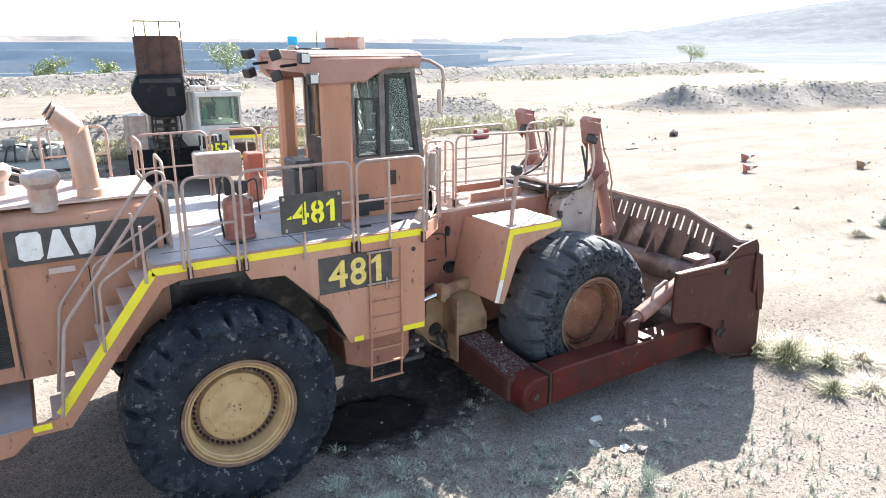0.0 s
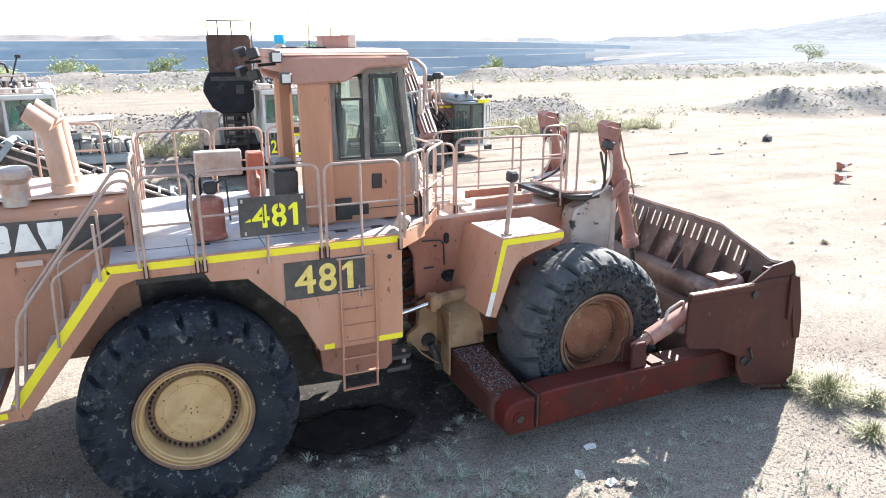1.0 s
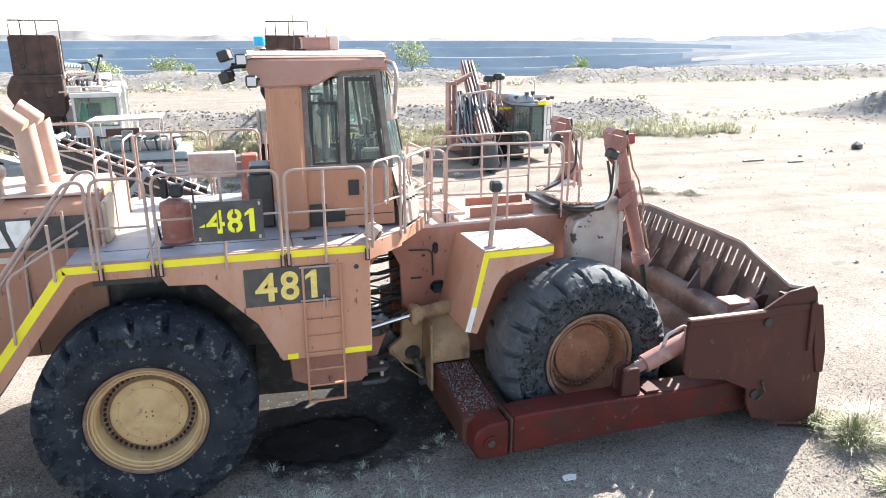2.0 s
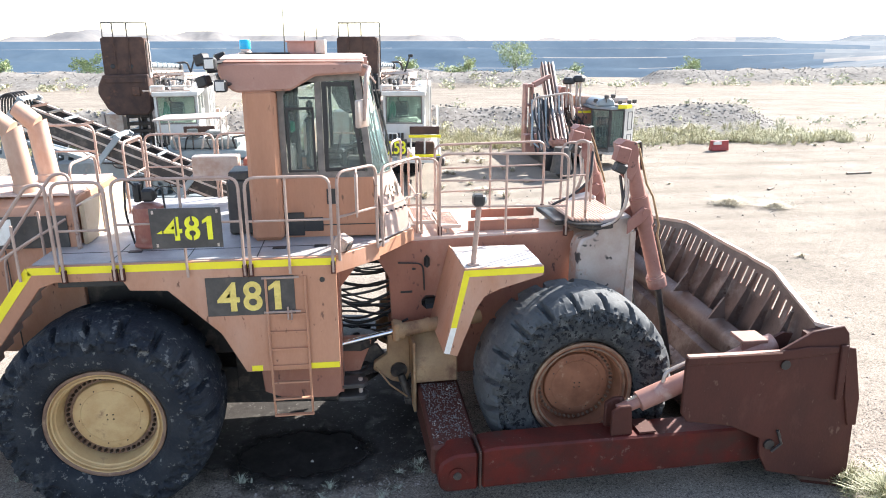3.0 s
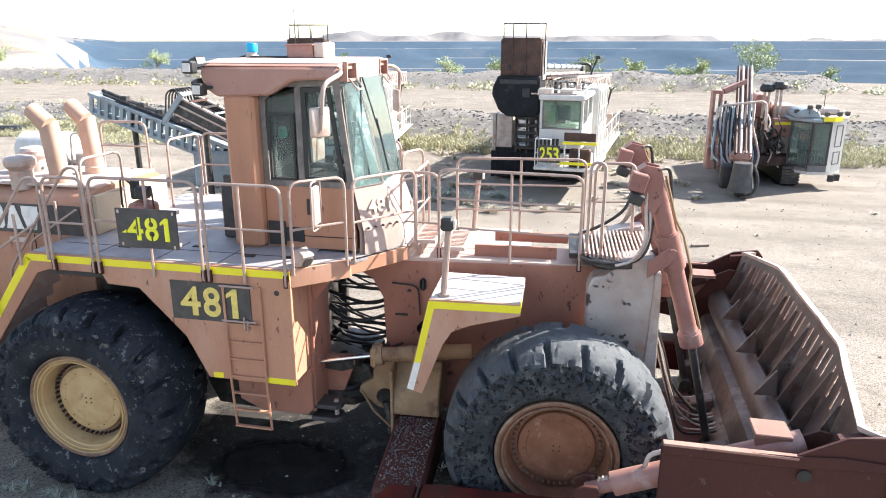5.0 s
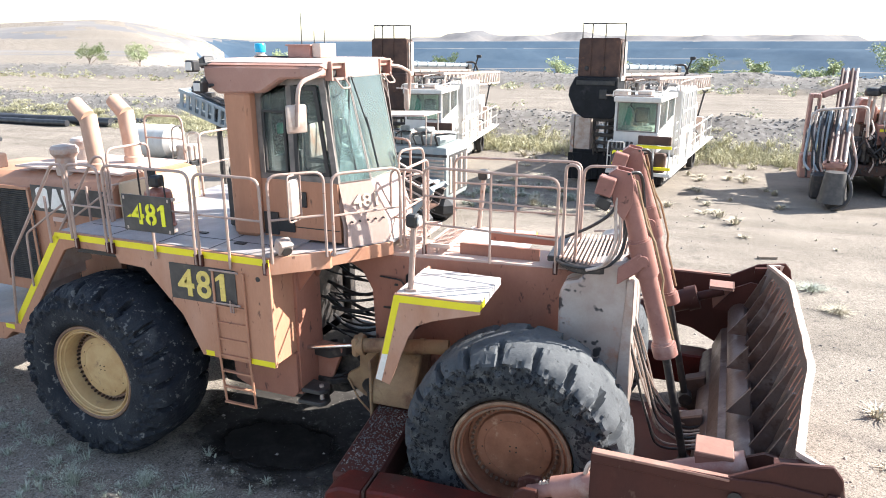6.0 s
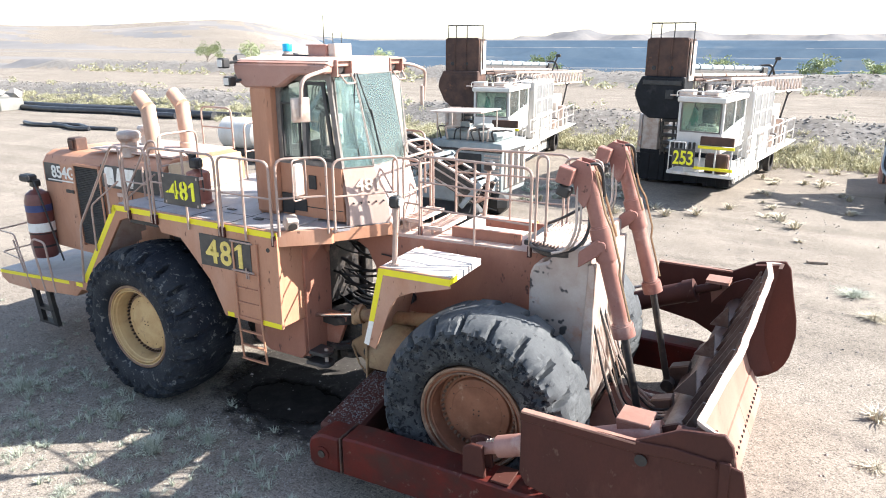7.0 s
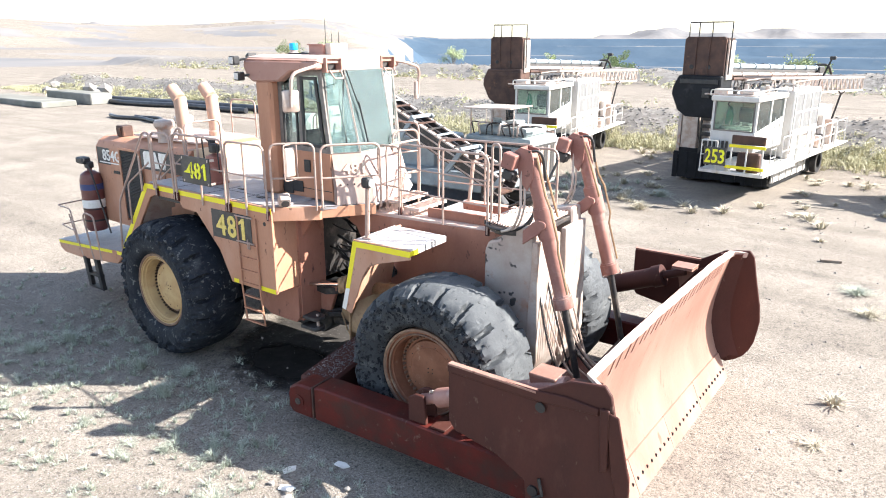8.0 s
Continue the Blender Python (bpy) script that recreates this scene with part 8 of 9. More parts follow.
bm = bmesh.new()
beam(bm, ua, ub, 0.55, 0.10)
beam(bm, ua - up * 0.55, ub - up * 0.55, 0.55, 0.10)
beam(bm, ua - side * 0.25 - up * 0.15, ub - side * 0.25 - up * 0.15, 0.05, 0.22)
lower = part("boom_beam", bm, STEELBLUE, boom, "grey-blue boom beam")
bm = bmesh.new()
for i in range(34):
    s = (i + 0.5) / 34
    p = ua.lerp(ub, s)
    for sd in (-0.26, 0.26):
        beam(bm, p + side * sd - up * 0.03, p + side * sd - up * 0.53 + d * 0.08, 0.05, 0.12)
tagged(part("boom_web", bm, STEELBLUE, lower), kind="stuff")
bm = bmesh.new()
for k, (a0, a1, r) in enumerate(((0.02, 0.5, 0.06), (0.1, 0.45, 0.08), (0.05, 0.3, 0.05))):
    off = side * (-0.15 + 0.15 * k) + up * 0.13
    rod(bm, ua.lerp(ub, a0) + off, ua.lerp(ub, a1) + off, r, n=8)
for k in range(5):
    p = ua.lerp(ub, 0.12 + 0.07 * k) + up * 0.18
    box(bm, p - Vector((0.12, 0.12, 0.08)), p + Vector((0.12, 0.12, 0.1)), 0.02)
part("boom_gear", bm, GREASE, lower, "greasy winch gear and pipes")
ta, tb = Vector((-3.80, 19.35, 3.76)), Vector((2.0, 19.2, 1.22))
td = (tb - ta).normalized()
tu = td.cross(Vector((0, 0, 1))).cross(td).normalized()
ts = td.cross(Vector((0, 0, 1))).normalized()
bm = bmesh.new()
beam(bm, ta - tu * 0.25, tb - tu * 0.25, 0.9, 0.06)
trough = part("feed_trough", bm, RUST, boom, "dark brown feed trough")
for off in (0.42, -0.42):
    bm = bmesh.new()
    beam(bm, ta + ts * off, tb + ts * off, 0.06, 0.50)
    part("trough_side", bm, GREASE, trough)
for off in (0.42, -0.42):
    for hh in (0.27, 0.06, -0.22):
        bm = bmesh.new()
        beam(bm, ta + ts * off + tu * hh, tb + ts * off + tu * hh, 0.10, 0.05)
        part("trough_rail", bm, BARE, trough, "pale worn rail")
for s in (0.0, 0.38, 0.72, 0.98):
    bm = bmesh.new()
    p = ta.lerp(tb, s)
    for sd in (-0.5, 0.5):
        beam(bm, p + ts * sd + tu * 0.42 + td * 0.08, p + ts * sd - tu * 0.55 - td * 0.22, 0.09, 0.14)
    beam(bm, p - ts * 0.5 + tu * 0.38, p + ts * 0.5 + tu * 0.38, 0.09, 0.10)
    part("trough_frame", bm, STEELBLUE, trough, "grey-blue cross frame")
bm = bmesh.new()
for k in range(6):
    p = ta + ts * (-0.4 + 0.15 * k)
    tube(bm, [p + tu * 0.1, p + tu * 0.45 - td * 0.25, p + tu * 0.2 - td * 0.5, p - tu * 0.5 - td * 0.3], 0.025, 6, 0.15)
part("trough_hose", bm, HOSE, trough)
for k in range(15):
    p = ta.lerp(tb, 0.05 + 0.063 * k)
    bm = bmesh.new()
    beam(bm, p - ts * 0.44 + tu * 0.30, p + ts * 0.44 + tu * 0.30, 0.05, 0.06)
    part("trough_rung", bm, (RUST, GREASE, STEELBLUE)[k % 3], trough)
    bm = bmesh.new()
    beam(bm, p - ts * 0.47 + tu * 0.25, p - ts * 0.47 - tu * 0.24 + td * 0.12, 0.03, 0.05)
    part("trough_stay", bm, BARE if k % 2 else STEELBLUE, trough)
for k in range(7):
    rg = random.Random(830 + k)
    off = ts * (-0.36 + 0.12 * k) + tu * rg.uniform(0.02, 0.2)
    bm = bmesh.new()
    rod(bm, ta.lerp(tb, rg.uniform(0.02, 0.2)) + off, ta.lerp(tb, rg.uniform(0.7, 0.97)) + off, rg.choice((0.03, 0.045, 0.06)), n=8)
    part("feed_pipe", bm, (BARE, RUST, GREASE)[k % 3], trough)
for k in range(12):
    rg = random.Random(850 + k)
    p = ta.lerp(tb, 0.15 + 0.065 * k) - ts * 0.5
    bm = bmesh.new()
    tube(bm, [p + tu * 0.1, p - ts * 0.12 - tu * 0.3 + td * rg.uniform(0, 0.4), p - ts * 0.1 - tu * rg.uniform(0.5, 0.9) + td * rg.uniform(0.3, 0.8), p - tu * 0.5 + td * 1.2], rg.choice((0.018, 0.028)), 6, 0.2)
    part("trough_hose", bm, HOSE if k % 4 else BARE, trough)
bm = bmesh.new()
box(bm, (-3.6, 19.4, 0.0), (1.6, 20.2, 0.75), 0.25)
box(bm, (-3.6, 21.4, 0.0), (1.6, 22.2, 0.75), 0.25)
part("crawler_track", bm, BLACK, boom, "dark crawler tracks")
bm = bmesh.new()
box(bm, (-2.8, 19.6, 0.75), (1.2, 22.0, 1.35), 0.05)
box(bm, (-4.2, 20.0, 1.2), (-1.4, 21.8, 2.35), 0.08)
part("rig_body", bm, STEELBLUE, boom)
for x, y, z in ((-6.4, 20.5, 3.35), (-3.4, 19.6, 3.1), (0.9, 19.5, 1.3)):
    bm = bmesh.new()
    rod(bm, (x, y, 0.0 if x < 0.5 else 0.4), (x, y, z), 0.09, n=8)
    part("rest_post", bm, GREASE, boom)
bm = bmesh.new()
box(bm, (-6.9, 20.0, 0.0), (-5.9, 21.0, 0.45), 0.04)
part("boom_rest", bm, GREASE, boom)

# ---- pale teal compressor ----
comp = thing("compressor", (-0.3, 22.6, 0), "pale teal diesel compressor on wheels with flat canopy", "compressor")
bm = bmesh.new()
box(bm, (-1.3, 21.6, 0.6), (1.4, 23.6, 2.35), 0.14, 2)
body = part("compressor_body", bm, TEAL, comp)
bm = bmesh.new()
box(bm, (-0.95, 21.57, 0.85), (0.65, 21.6, 1.95), 0.02)
part("grille", bm, BLACK, body, "dark radiator grille")
for i in range(10):
    bm = bmesh.new()
    box(bm, (0.75, 21.565, 0.8 + i * 0.12), (1.3, 21.6, 0.86 + i * 0.12))
    part("louvre", bm, BARE, body)
for i in range(7):
    bm = bmesh.new()
    box(bm, (1.398, 21.85 + i * 0.24, 0.85), (1.42, 22.0 + i * 0.24, 2.0), 0.005)
    part("side_grille", bm, CHAR if i % 2 else BARE, body)
bm = bmesh.new()
box(bm, (-0.9, 21.8, 2.35), (1.1, 23.3, 2.65), 0.08, 2)
rod(bm, (-0.3, 22.2, 2.65), (-0.3, 22.2, 2.9), 0.16, n=12)
box(bm, (0.1, 22.0, 2.65), (0.6, 22.6, 2.85), 0.04)
part("engine_cover", bm, TEAL, comp)
for k in range(9):
    rg = random.Random(760 + k)
    bm = bmesh.new()
    x = -0.95 + 0.25 * k
    tube(bm, [(x, 21.7, 2.36), (x + rg.uniform(-0.1, 0.1), 21.62, 2.62 + 0.2 * rg.random()), (x + rg.uniform(0.1, 0.4), 21.9, 2.75), (x + 0.3, 22.4, 2.66)], rg.choice((0.025, 0.035, 0.05)), 6, 0.1)
    part("engine_pipe", bm, (GREASE, BARE, HOSE)[k % 3], body)
bm = bmesh.new()
for x0, x1, z0, z1 in ((-1.22, -0.98, 0.75, 2.1), (0.68, 1.36, 0.66, 0.8)):
    box(bm, (x0, 21.585, z0), (x1, 21.61, z1), 0.01)
box(bm, (-1.3, 21.57, 2.02), (1.4, 21.63, 2.10), 0.01)
part("body_trim", bm, GREASE, body)
bm = bmesh.new()
box(bm, (1.40, 21.75, 0.80), (1.412, 23.45, 2.08), 0.003)
part("radiator", bm, CHAR, body, "dark radiator core")
bm = bmesh.new()
prism(bm, [(-1.2, 3.24), (0.75, 3.30), (0.75, 3.35), (-1.2, 3.29)], 21.3, 22.8)
can = part("canopy", bm, BARE, comp, "flat pale canopy sheet")
for x, y in ((-1.1, 21.7), (0.65, 21.7), (-1.1, 22.7), (0.65, 22.7)):
    bm = bmesh.new()
    rod(bm, (x, y, 2.3), (x, y, 3.27), 0.025, n=6)
    part("canopy_post", bm, BARE, can)
for x in (-1.0, 0.5):
    for y in (21.75, 23.2):
        bm = bmesh.new()
        lathe(bm, [(0.15, -0.11), (0.36, -0.11), (0.39, -0.05), (0.39, 0.05), (0.36, 0.11), (0.15, 0.11)], (x, y, 0.37), (0, -1, 0), 20)
        part("tyre", bm, RUBBER, comp)

# ---- white tank trailer left of it ----
tk = thing("water_tank_trailer", (-14.0, 25.6, 0), "white rounded tank with pipework on a low frame", "tank")
bm = bmesh.new()
lathe(bm, [(0.0, -1.2), (0.55, -1.15), (0.75, -0.95), (0.75, 0.95), (0.55, 1.15), (0.0, 1.2)], (-14.2, 25.6, 1.25), (1, 0.1, 0), 28, closed=False)
part("tank_shell", bm, WHITE, tk)
bm = bmesh.new()
box(bm, (-15.6, 25.1, 0.3), (-11.8, 26.1, 0.55), 0.03)
for x in (-15.0, -13.2):
    for y in (24.95, 26.2):
        lathe(bm, [(0.0, -0.1), (0.33, -0.1), (0.35, 0.0), (0.33, 0.1), (0.0, 0.1)], (x, y, 0.33), (0, 1, 0), 16, closed=False)
part("trailer_frame", bm, BLACK, tk)
bm = bmesh.new()
tube(bm, [(-12.8, 25.1, 0.5), (-12.6, 25.0, 2.0), (-12.0, 25.0, 2.1), (-11.9, 25.0, 0.5)], 0.04, 6, 0.2)
tube(bm, [(-12.4, 25.6, 0.5), (-12.3, 25.6, 1.7), (-11.7, 25.6, 1.75), (-11.7, 25.6, 0.5)], 0.04, 6, 0.2)
box(bm, (-12.7, 25.2, 0.55), (-11.9, 26.0, 1.2), 0.04)
part("pump_gear", bm, BARE, tk)

# ---- boom rig with the dark-glazed cab ----
rig = thing("crawler_boom_rig", (14.8, 31.0, 0), "pink-grey crawler boom drill with a dark-glazed white cab", "drill rig")
for x0 in (13.1, 15.05):
    bm = bmesh.new()
    prism(bm, [(30.5, 0.22), (30.7, 0.0), (34.6, 0.0), (34.9, 0.25), (34.9, 0.6), (34.6, 0.8), (30.7, 0.8), (30.5, 0.6)], x0, x0 + 0.6, "x", 0.02)
    tr = part("crawler_track", bm, BLACK, rig)
    for i in range(6):
        bm = bmesh.new()
        box(bm, (x0 - 0.03, 30.46 + (0.03 if i in (0, 5) else 0.0), 0.10 + i * 0.115), (x0 + 0.63, 30.51, 0.19 + i * 0.115))
        part("track_pad", bm, GREASE, tr)
bm = bmesh.new()
box(bm, (13.5, 30.9, 0.7), (16.6, 36.4, 1.10), 0.04)
box(bm, (14.2, 32.0, 1.10), (15.2, 36.8, 2.5), 0.06)
part("engine_body", bm, RUST, rig, "rust-dark engine body")
bm = bmesh.new()
box(bm, (14.66, 31.4, 1.80), (15.46, 32.3, 2.54), 0.03)
ebox = part("front_locker", bm, PINK, rig, "faded pink locker with a yellow strip")
bm = bmesh.new()
box(bm, (14.74, 31.385, 2.30), (15.34, 31.40, 2.40))
part("yellow_strip", bm, YELLOW, ebox)
for k in range(5):
    bm = bmesh.new()
    rod(bm, (14.70 + 0.17 * k, 31.36, 1.25), (14.70 + 0.17 * k, 31.36, 1.85), 0.018, n=6)
    part("locker_guard", bm, BARE, ebox)
bm = bmesh.new()
box(bm, (14.80, 31.9, 2.54), (15.62, 33.6, 3.02), 0.06, 2)
part("engine_cowl", bm, STACKPAINT, rig, "dusty tan engine cowl")
bm = bmesh.new()
prism(bm, [(14.05, 2.5), (14.72, 2.5), (14.72, 3.1), (14.50, 3.42), (14.15, 3.42), (14.05, 3.2)], 32.2, 33.4, bevel=0.05)
part("air_cleaner", bm, PINK, rig, "faded red air cleaner housing")
for x, y, h in ((14.42, 32.0, 3.62), (14.86, 31.9, 3.72)):
    bm = bmesh.new()
    rod(bm, (x - 0.08, y, 2.5), (x - 0.08, y, h), 0.06, n=10)
    rod(bm, (x + 0.09, y, 2.5), (x + 0.09, y, h), 0.06, n=10)
    stem = part("exhaust_stem", bm, BARE, rig, "pale exhaust stems")
    bm = bmesh.new()
    lathe(bm, [(0.0, h - 0.06), (0.25, h - 0.06), (0.29, h), (0.29, h + 0.12), (0.22, h + 0.22), (0.0, h + 0.26)], (x, y, 0), (0, 0, 1), 18, closed=False)
    part("muffler_cap", bm, BLACK, stem, "black mushroom muffler cap")
for k in range(26):
    rg = random.Random(870 + k)
    bm = bmesh.new()
    x, z = 13.9 + 0.045 * k, 0.9 + rg.uniform(0, 1.5)
    tube(bm, [(x, 31.5, z + 0.3), (x + rg.uniform(-0.2, 0.2), 31.0 + rg.uniform(-0.2, 0.2), z), (x + rg.uniform(-0.3, 0.3), 30.8, z - 0.35), (x + rg.uniform(-0.3, 0.3), 31.3, z - 0.2)], rg.choice((0.02, 0.03, 0.04)), 6, 0.15)
    part("rig_hose", bm, HOSE if k % 4 else BARE, rig)
bm = bmesh.new()
box(bm, (13.95, 31.3, 1.10), (14.62, 32.0, 2.05), 0.08)
rod(bm, (14.3, 31.2, 1.2), (14.3, 31.2, 2.35), 0.12, n=12)
box(bm, (14.05, 31.15, 0.75), (15.0, 31.5, 1.05), 0.05)
part("valve_block", bm, GREASE, rig, "greasy valve block")
# six-sided cab: glazed left and front faces, white door face
CX = Matrix.Translation((0.24, 0.05, 0))
PLAN = ((14.95, 30.72), (15.56, 30.0), (16.22, 30.02), (16.86, 30.55), (16.86, 31.9), (14.95, 31.9))
bm = bmesh.new()
prism(bm, PLAN, 0.56, 0.70, "z", 0.02)
prism(bm, [(14.95, 31.84), (16.86, 31.84), (16.86, 31.9), (14.95, 31.9)], 0.70, 2.62, "z")
cabr = part("cab", bm, WHITE, rig, "white cab with dark glass front", xf=CX)
bm = bmesh.new()
(ax_, ay_), (bx_, by_) = PLAN[2], PLAN[3]
prism(bm, [(ax_, ay_), (bx_, by_), (bx_ - 0.04, by_ + 0.04), (ax_ - 0.04, ay_ + 0.04)], 0.70, 2.70, "z")
door = part("cab_door", bm, WHITE, cabr, "white cab door", xf=CX)
for z0, z1 in ((0.95, 1.45), (1.62, 2.45)):
    bm = bmesh.new()
    p0, p1 = Vector((ax_, ay_, 0)).lerp(Vector((bx_, by_, 0)), 0.26), Vector((ax_, ay_, 0)).lerp(Vector((bx_, by_, 0)), 0.74)
    o = Vector((0.03, -0.036, 0))
    frame_bars(bm, [p0 + o + Vector((0, 0, z0)), p1 + o + Vector((0, 0, z0)), p1 + o + Vector((0, 0, z1)), p0 + o + Vector((0, 0, z1))], 0.04, 0.02, (0.64, -0.77, 0))
    part("door_panel_frame", bm, MESHGREY, door, xf=CX)
bm = bmesh.new()
prism(bm, [(16.82, 30.55), (16.86, 30.55), (16.86, 31.9), (16.82, 31.9)], 0.70, 2.70, "z")
part("cab_side", bm, WHITE, cabr, xf=CX)
for (xa, ya), (xb, yb), nrm, z0 in ((PLAN[0], PLAN[1], (-0.76, -0.65, 0), 0.80), (PLAN[1], PLAN[2], (0, -1, 0), 0.92)):
    cs = [(xa, ya, z0), (xb, yb, z0), (xb, yb, 2.56), (xa, ya, 2.56)]
    bm = bmesh.new()
    frame_bars(bm, cs, 0.06, 0.07, nrm)
    fr = part("window_frame", bm, CHAR, cabr, "dark window frame", xf=CX)
    pane("cab_pane", [CX @ Vector(q) for q in cs], GLASS2, fr, nrm)
    bm = bmesh.new()
    prism(bm, [(xa, ya), (xb, yb), (xb, yb + 0.05), (xa, ya + 0.05)], 0.66, z0, "z")
    part("cab_sill", bm, MESHGREY, cabr, xf=CX)
    bm = bmesh.new()
    for i in range(1, 6):
        q = i / 6
        rod(bm, (xa + (xb - xa) * q, ya + (yb - ya) * q + 0.06, z0 + 0.1), (xa + (xb - xa) * q, ya + (yb - ya) * q + 0.06, 2.45), 0.010, n=5)
    for z in (1.3, 1.8, 2.2):
        rod(bm, (xa, ya + 0.06, z), (xb, yb + 0.06, z), 0.010, n=5)
    part("window_guard", bm, BARE, fr, xf=CX)
bm = bmesh.new()
prism(bm, [(14.88, 30.70), (15.54, 29.92), (15.86, 29.94), (15.86, 31.9), (14.88, 31.9)], 2.56, 2.68, "z", 0.02)
prism(bm, [(14.95, 2.68), (15.86, 2.68), (15.80, 2.92), (15.55, 3.06), (15.20, 3.02), (15.0, 2.86)], 30.25, 31.8, bevel=0.05)
part("roof_cowl", bm, STEELBLUE, cabr, "dusty blue-grey roof cowl", xf=CX)
bm = bmesh.new()
prism(bm, [(15.87, 29.94), (16.26, 29.94), (16.92, 30.50), (16.92, 31.95), (15.87, 31.95)], 2.66, 2.76, "z", 0.015)
box(bm, (16.0, 30.9, 2.76), (16.7, 31.7, 3.02), 0.10, 2)
rf = part("cab_roof", bm, BARE, cabr, "pale cab roof", xf=CX)
bm = bmesh.new()
prism(bm, [(15.87, 29.925), (16.26, 29.925), (16.62, 30.235), (16.60, 30.255), (16.25, 29.94), (15.87, 29.94)], 2.60, 2.77, "z")
part("yellow_edge", bm, YELLOW, rf, xf=CX)
for x, y, z in ((15.02, 30.5, 2.92), (15.66, 30.1, 3.14), (16.0, 30.1, 2.86), (16.5, 30.3, 2.86), (16.85, 30.6, 2.86), (15.4, 30.2, 3.10)):
    bm = bmesh.new()
    box(bm, (x - 0.09, y - 0.07, z - 0.08), (x + 0.09, y + 0.07, z + 0.08), 0.025)
    rod(bm, (x, y, z - 0.24), (x, y, z - 0.06), 0.02, n=6)
    part("roof_lamp", bm, CHAR, rf, "small dark roof lamp", xf=CX)
bm = bmesh.new()
rod(bm, (16.1, 31.0, 2.9), (16.1, 31.0, 3.5), 0.012, n=5)
part("antenna", bm, BLACK, rf, xf=CX)
bm = bmesh.new()
box(bm, (15.5, 31.0, 0.70), (16.1, 31.6, 1.30), 0.1)
box(bm, (15.5, 31.5, 1.30), (16.1, 31.65, 2.1), 0.06)
box(bm, (15.3, 30.35, 0.70), (16.0, 30.6, 1.45), 0.06)
part("cab_seat", bm, CHAR, cabr, xf=CX)
for x, y in ((16.35, 30.06), (16.62, 30.28)):
    bm = bmesh.new()
    box(bm, (x, y, 0.30), (x + 0.22, y + 0.12, 0.56), 0.02)
    part("hanging_step", bm, BLACK, rig, xf=CX)
# feed beam with steel rods, hoses and dust hood
fa, fb = Vector((13.1, 28.6, 1.3)), Vector((13.75, 33.6, 4.25))
bm = bmesh.new()
beam(bm, fa, fb, 0.55, 0.35)
feed = part("feed_beam", bm, PINK, rig, "faded red feed beam")
for k in range(4):
    bm = bmesh.new()
    o = Vector((-0.25 + k * 0.17, -0.1, 0.22))
    rod(bm, fa + o, fb + o, 0.055, n=10)
    part("feed_rod", bm, BARE if k % 2 else RUST, feed, "bright steel feed rod")
bm = bmesh.new()
beam(bm, Vector((12.75, 31.9, 3.55)), fb + Vector((-0.1, -1.2, -0.35)), 0.16, 0.22)
part("feed_brace", bm, PINK, feed, "faded red feed brace")
bm = bmesh.new()
beam(bm, Vector((12.6, 31.0, 1.2)), Vector((13.4, 29.6, 2.0)), 0.2, 0.3)
part("feed_brace", bm, PINK, feed)
for k in range(14):
    rg = random.Random(910 + k)
    bm = bmesh.new()
    x, z = 12.75 + 0.05 * k, 3.2 - 0.05 * k
    tube(bm, [(x, 31.2, z), (x - 0.15, 30.6, z - 0.7), (x + rg.uniform(-0.15, 0.15), 30.2, z - 1.3), (x + rg.uniform(-0.3, 0.1), 29.9, 1.2 + rg.uniform(-0.3, 0.2))], rg.choice((0.03, 0.04, 0.05)), 6, 0.3)
    part("feed_hose", bm, (HOSE, STEELBLUE, HOSE)[k % 3], feed)
bm = bmesh.new()
box(bm, (12.3, 31.6, 0.9), (12.42, 32.2, 3.6), 0.03)
box(bm, (12.62, 31.6, 0.9), (12.7, 32.2, 3.6), 0.03)
box(bm, (12.42, 31.6, 2.6), (12.62, 32.2, 2.7), 0.02)
box(bm, (12.42, 31.6, 3.45), (12.62, 32.2, 3.6), 0.02)
box(bm, (12.2, 30.9, 0.5), (13.2, 31.6, 1.4), 0.05)
part("side_frame", bm, PINK, feed)
bm = bmesh.new()
tube(bm, [(12.3, 30.2, 1.0), (12.35, 30.2, 3.1), (14.1, 30.4, 3.3), (14.2, 30.4, 2.2)], 0.05, 8, 0.25)
part("grab_hoop", bm, BARE, feed)
for k in range(20):
    rg = random.Random(70 + k)
    bm = bmesh.new()
    x = 12.3 + 0.075 * k
    tube(bm, [(x, 30.6, 3.3 - rg.random() * 1.0), (x - 0.1, 30.0, 2.1 + rg.random() * 0.4), (x + rg.uniform(-0.2, 0.2), 29.6, 1.3), (x, 29.2, 0.8 + rg.random() * 0.3)], 0.045, 6, 0.3)
    part("feed_hose", bm, (HOSE, STEELBLUE, HOSE, BARE)[k % 4], feed)
bm = bmesh.new()
lathe(bm, [(0.0, 1.65), (0.32, 1.6), (0.4, 1.45), (0.34, 1.3), (0.0, 1.3)], (13.1, 28.4, 0), (0, 0.3, 1), 18, closed=False)
part("drill_head", bm, PINK, feed)
bm = bmesh.new()
lathe(bm, [(0.0, 1.3), (0.33, 1.28), (0.42, 0.5), (0.48, 0.25), (0.25, 0.2), (0.1, 0.0), (0.0, 0.0)], (13.05, 27.9, 0), (0, 0, 1), 18, closed=False)
part("dust_hood", bm, CHAR, feed, "dark rubber dust hood")
bm = bmesh.new()
tube(bm, [(13.4, 27.9, 1.2), (13.6, 27.7, 0.7), (13.45, 27.6, 0.2), (13.0, 27.5, 0.06)], 0.06, 8, 0.3)
box(bm, (12.4, 28.4, 0.2), (12.9, 28.9, 1.1), 0.08)
part("suction_hose", bm, HOSE, feed)


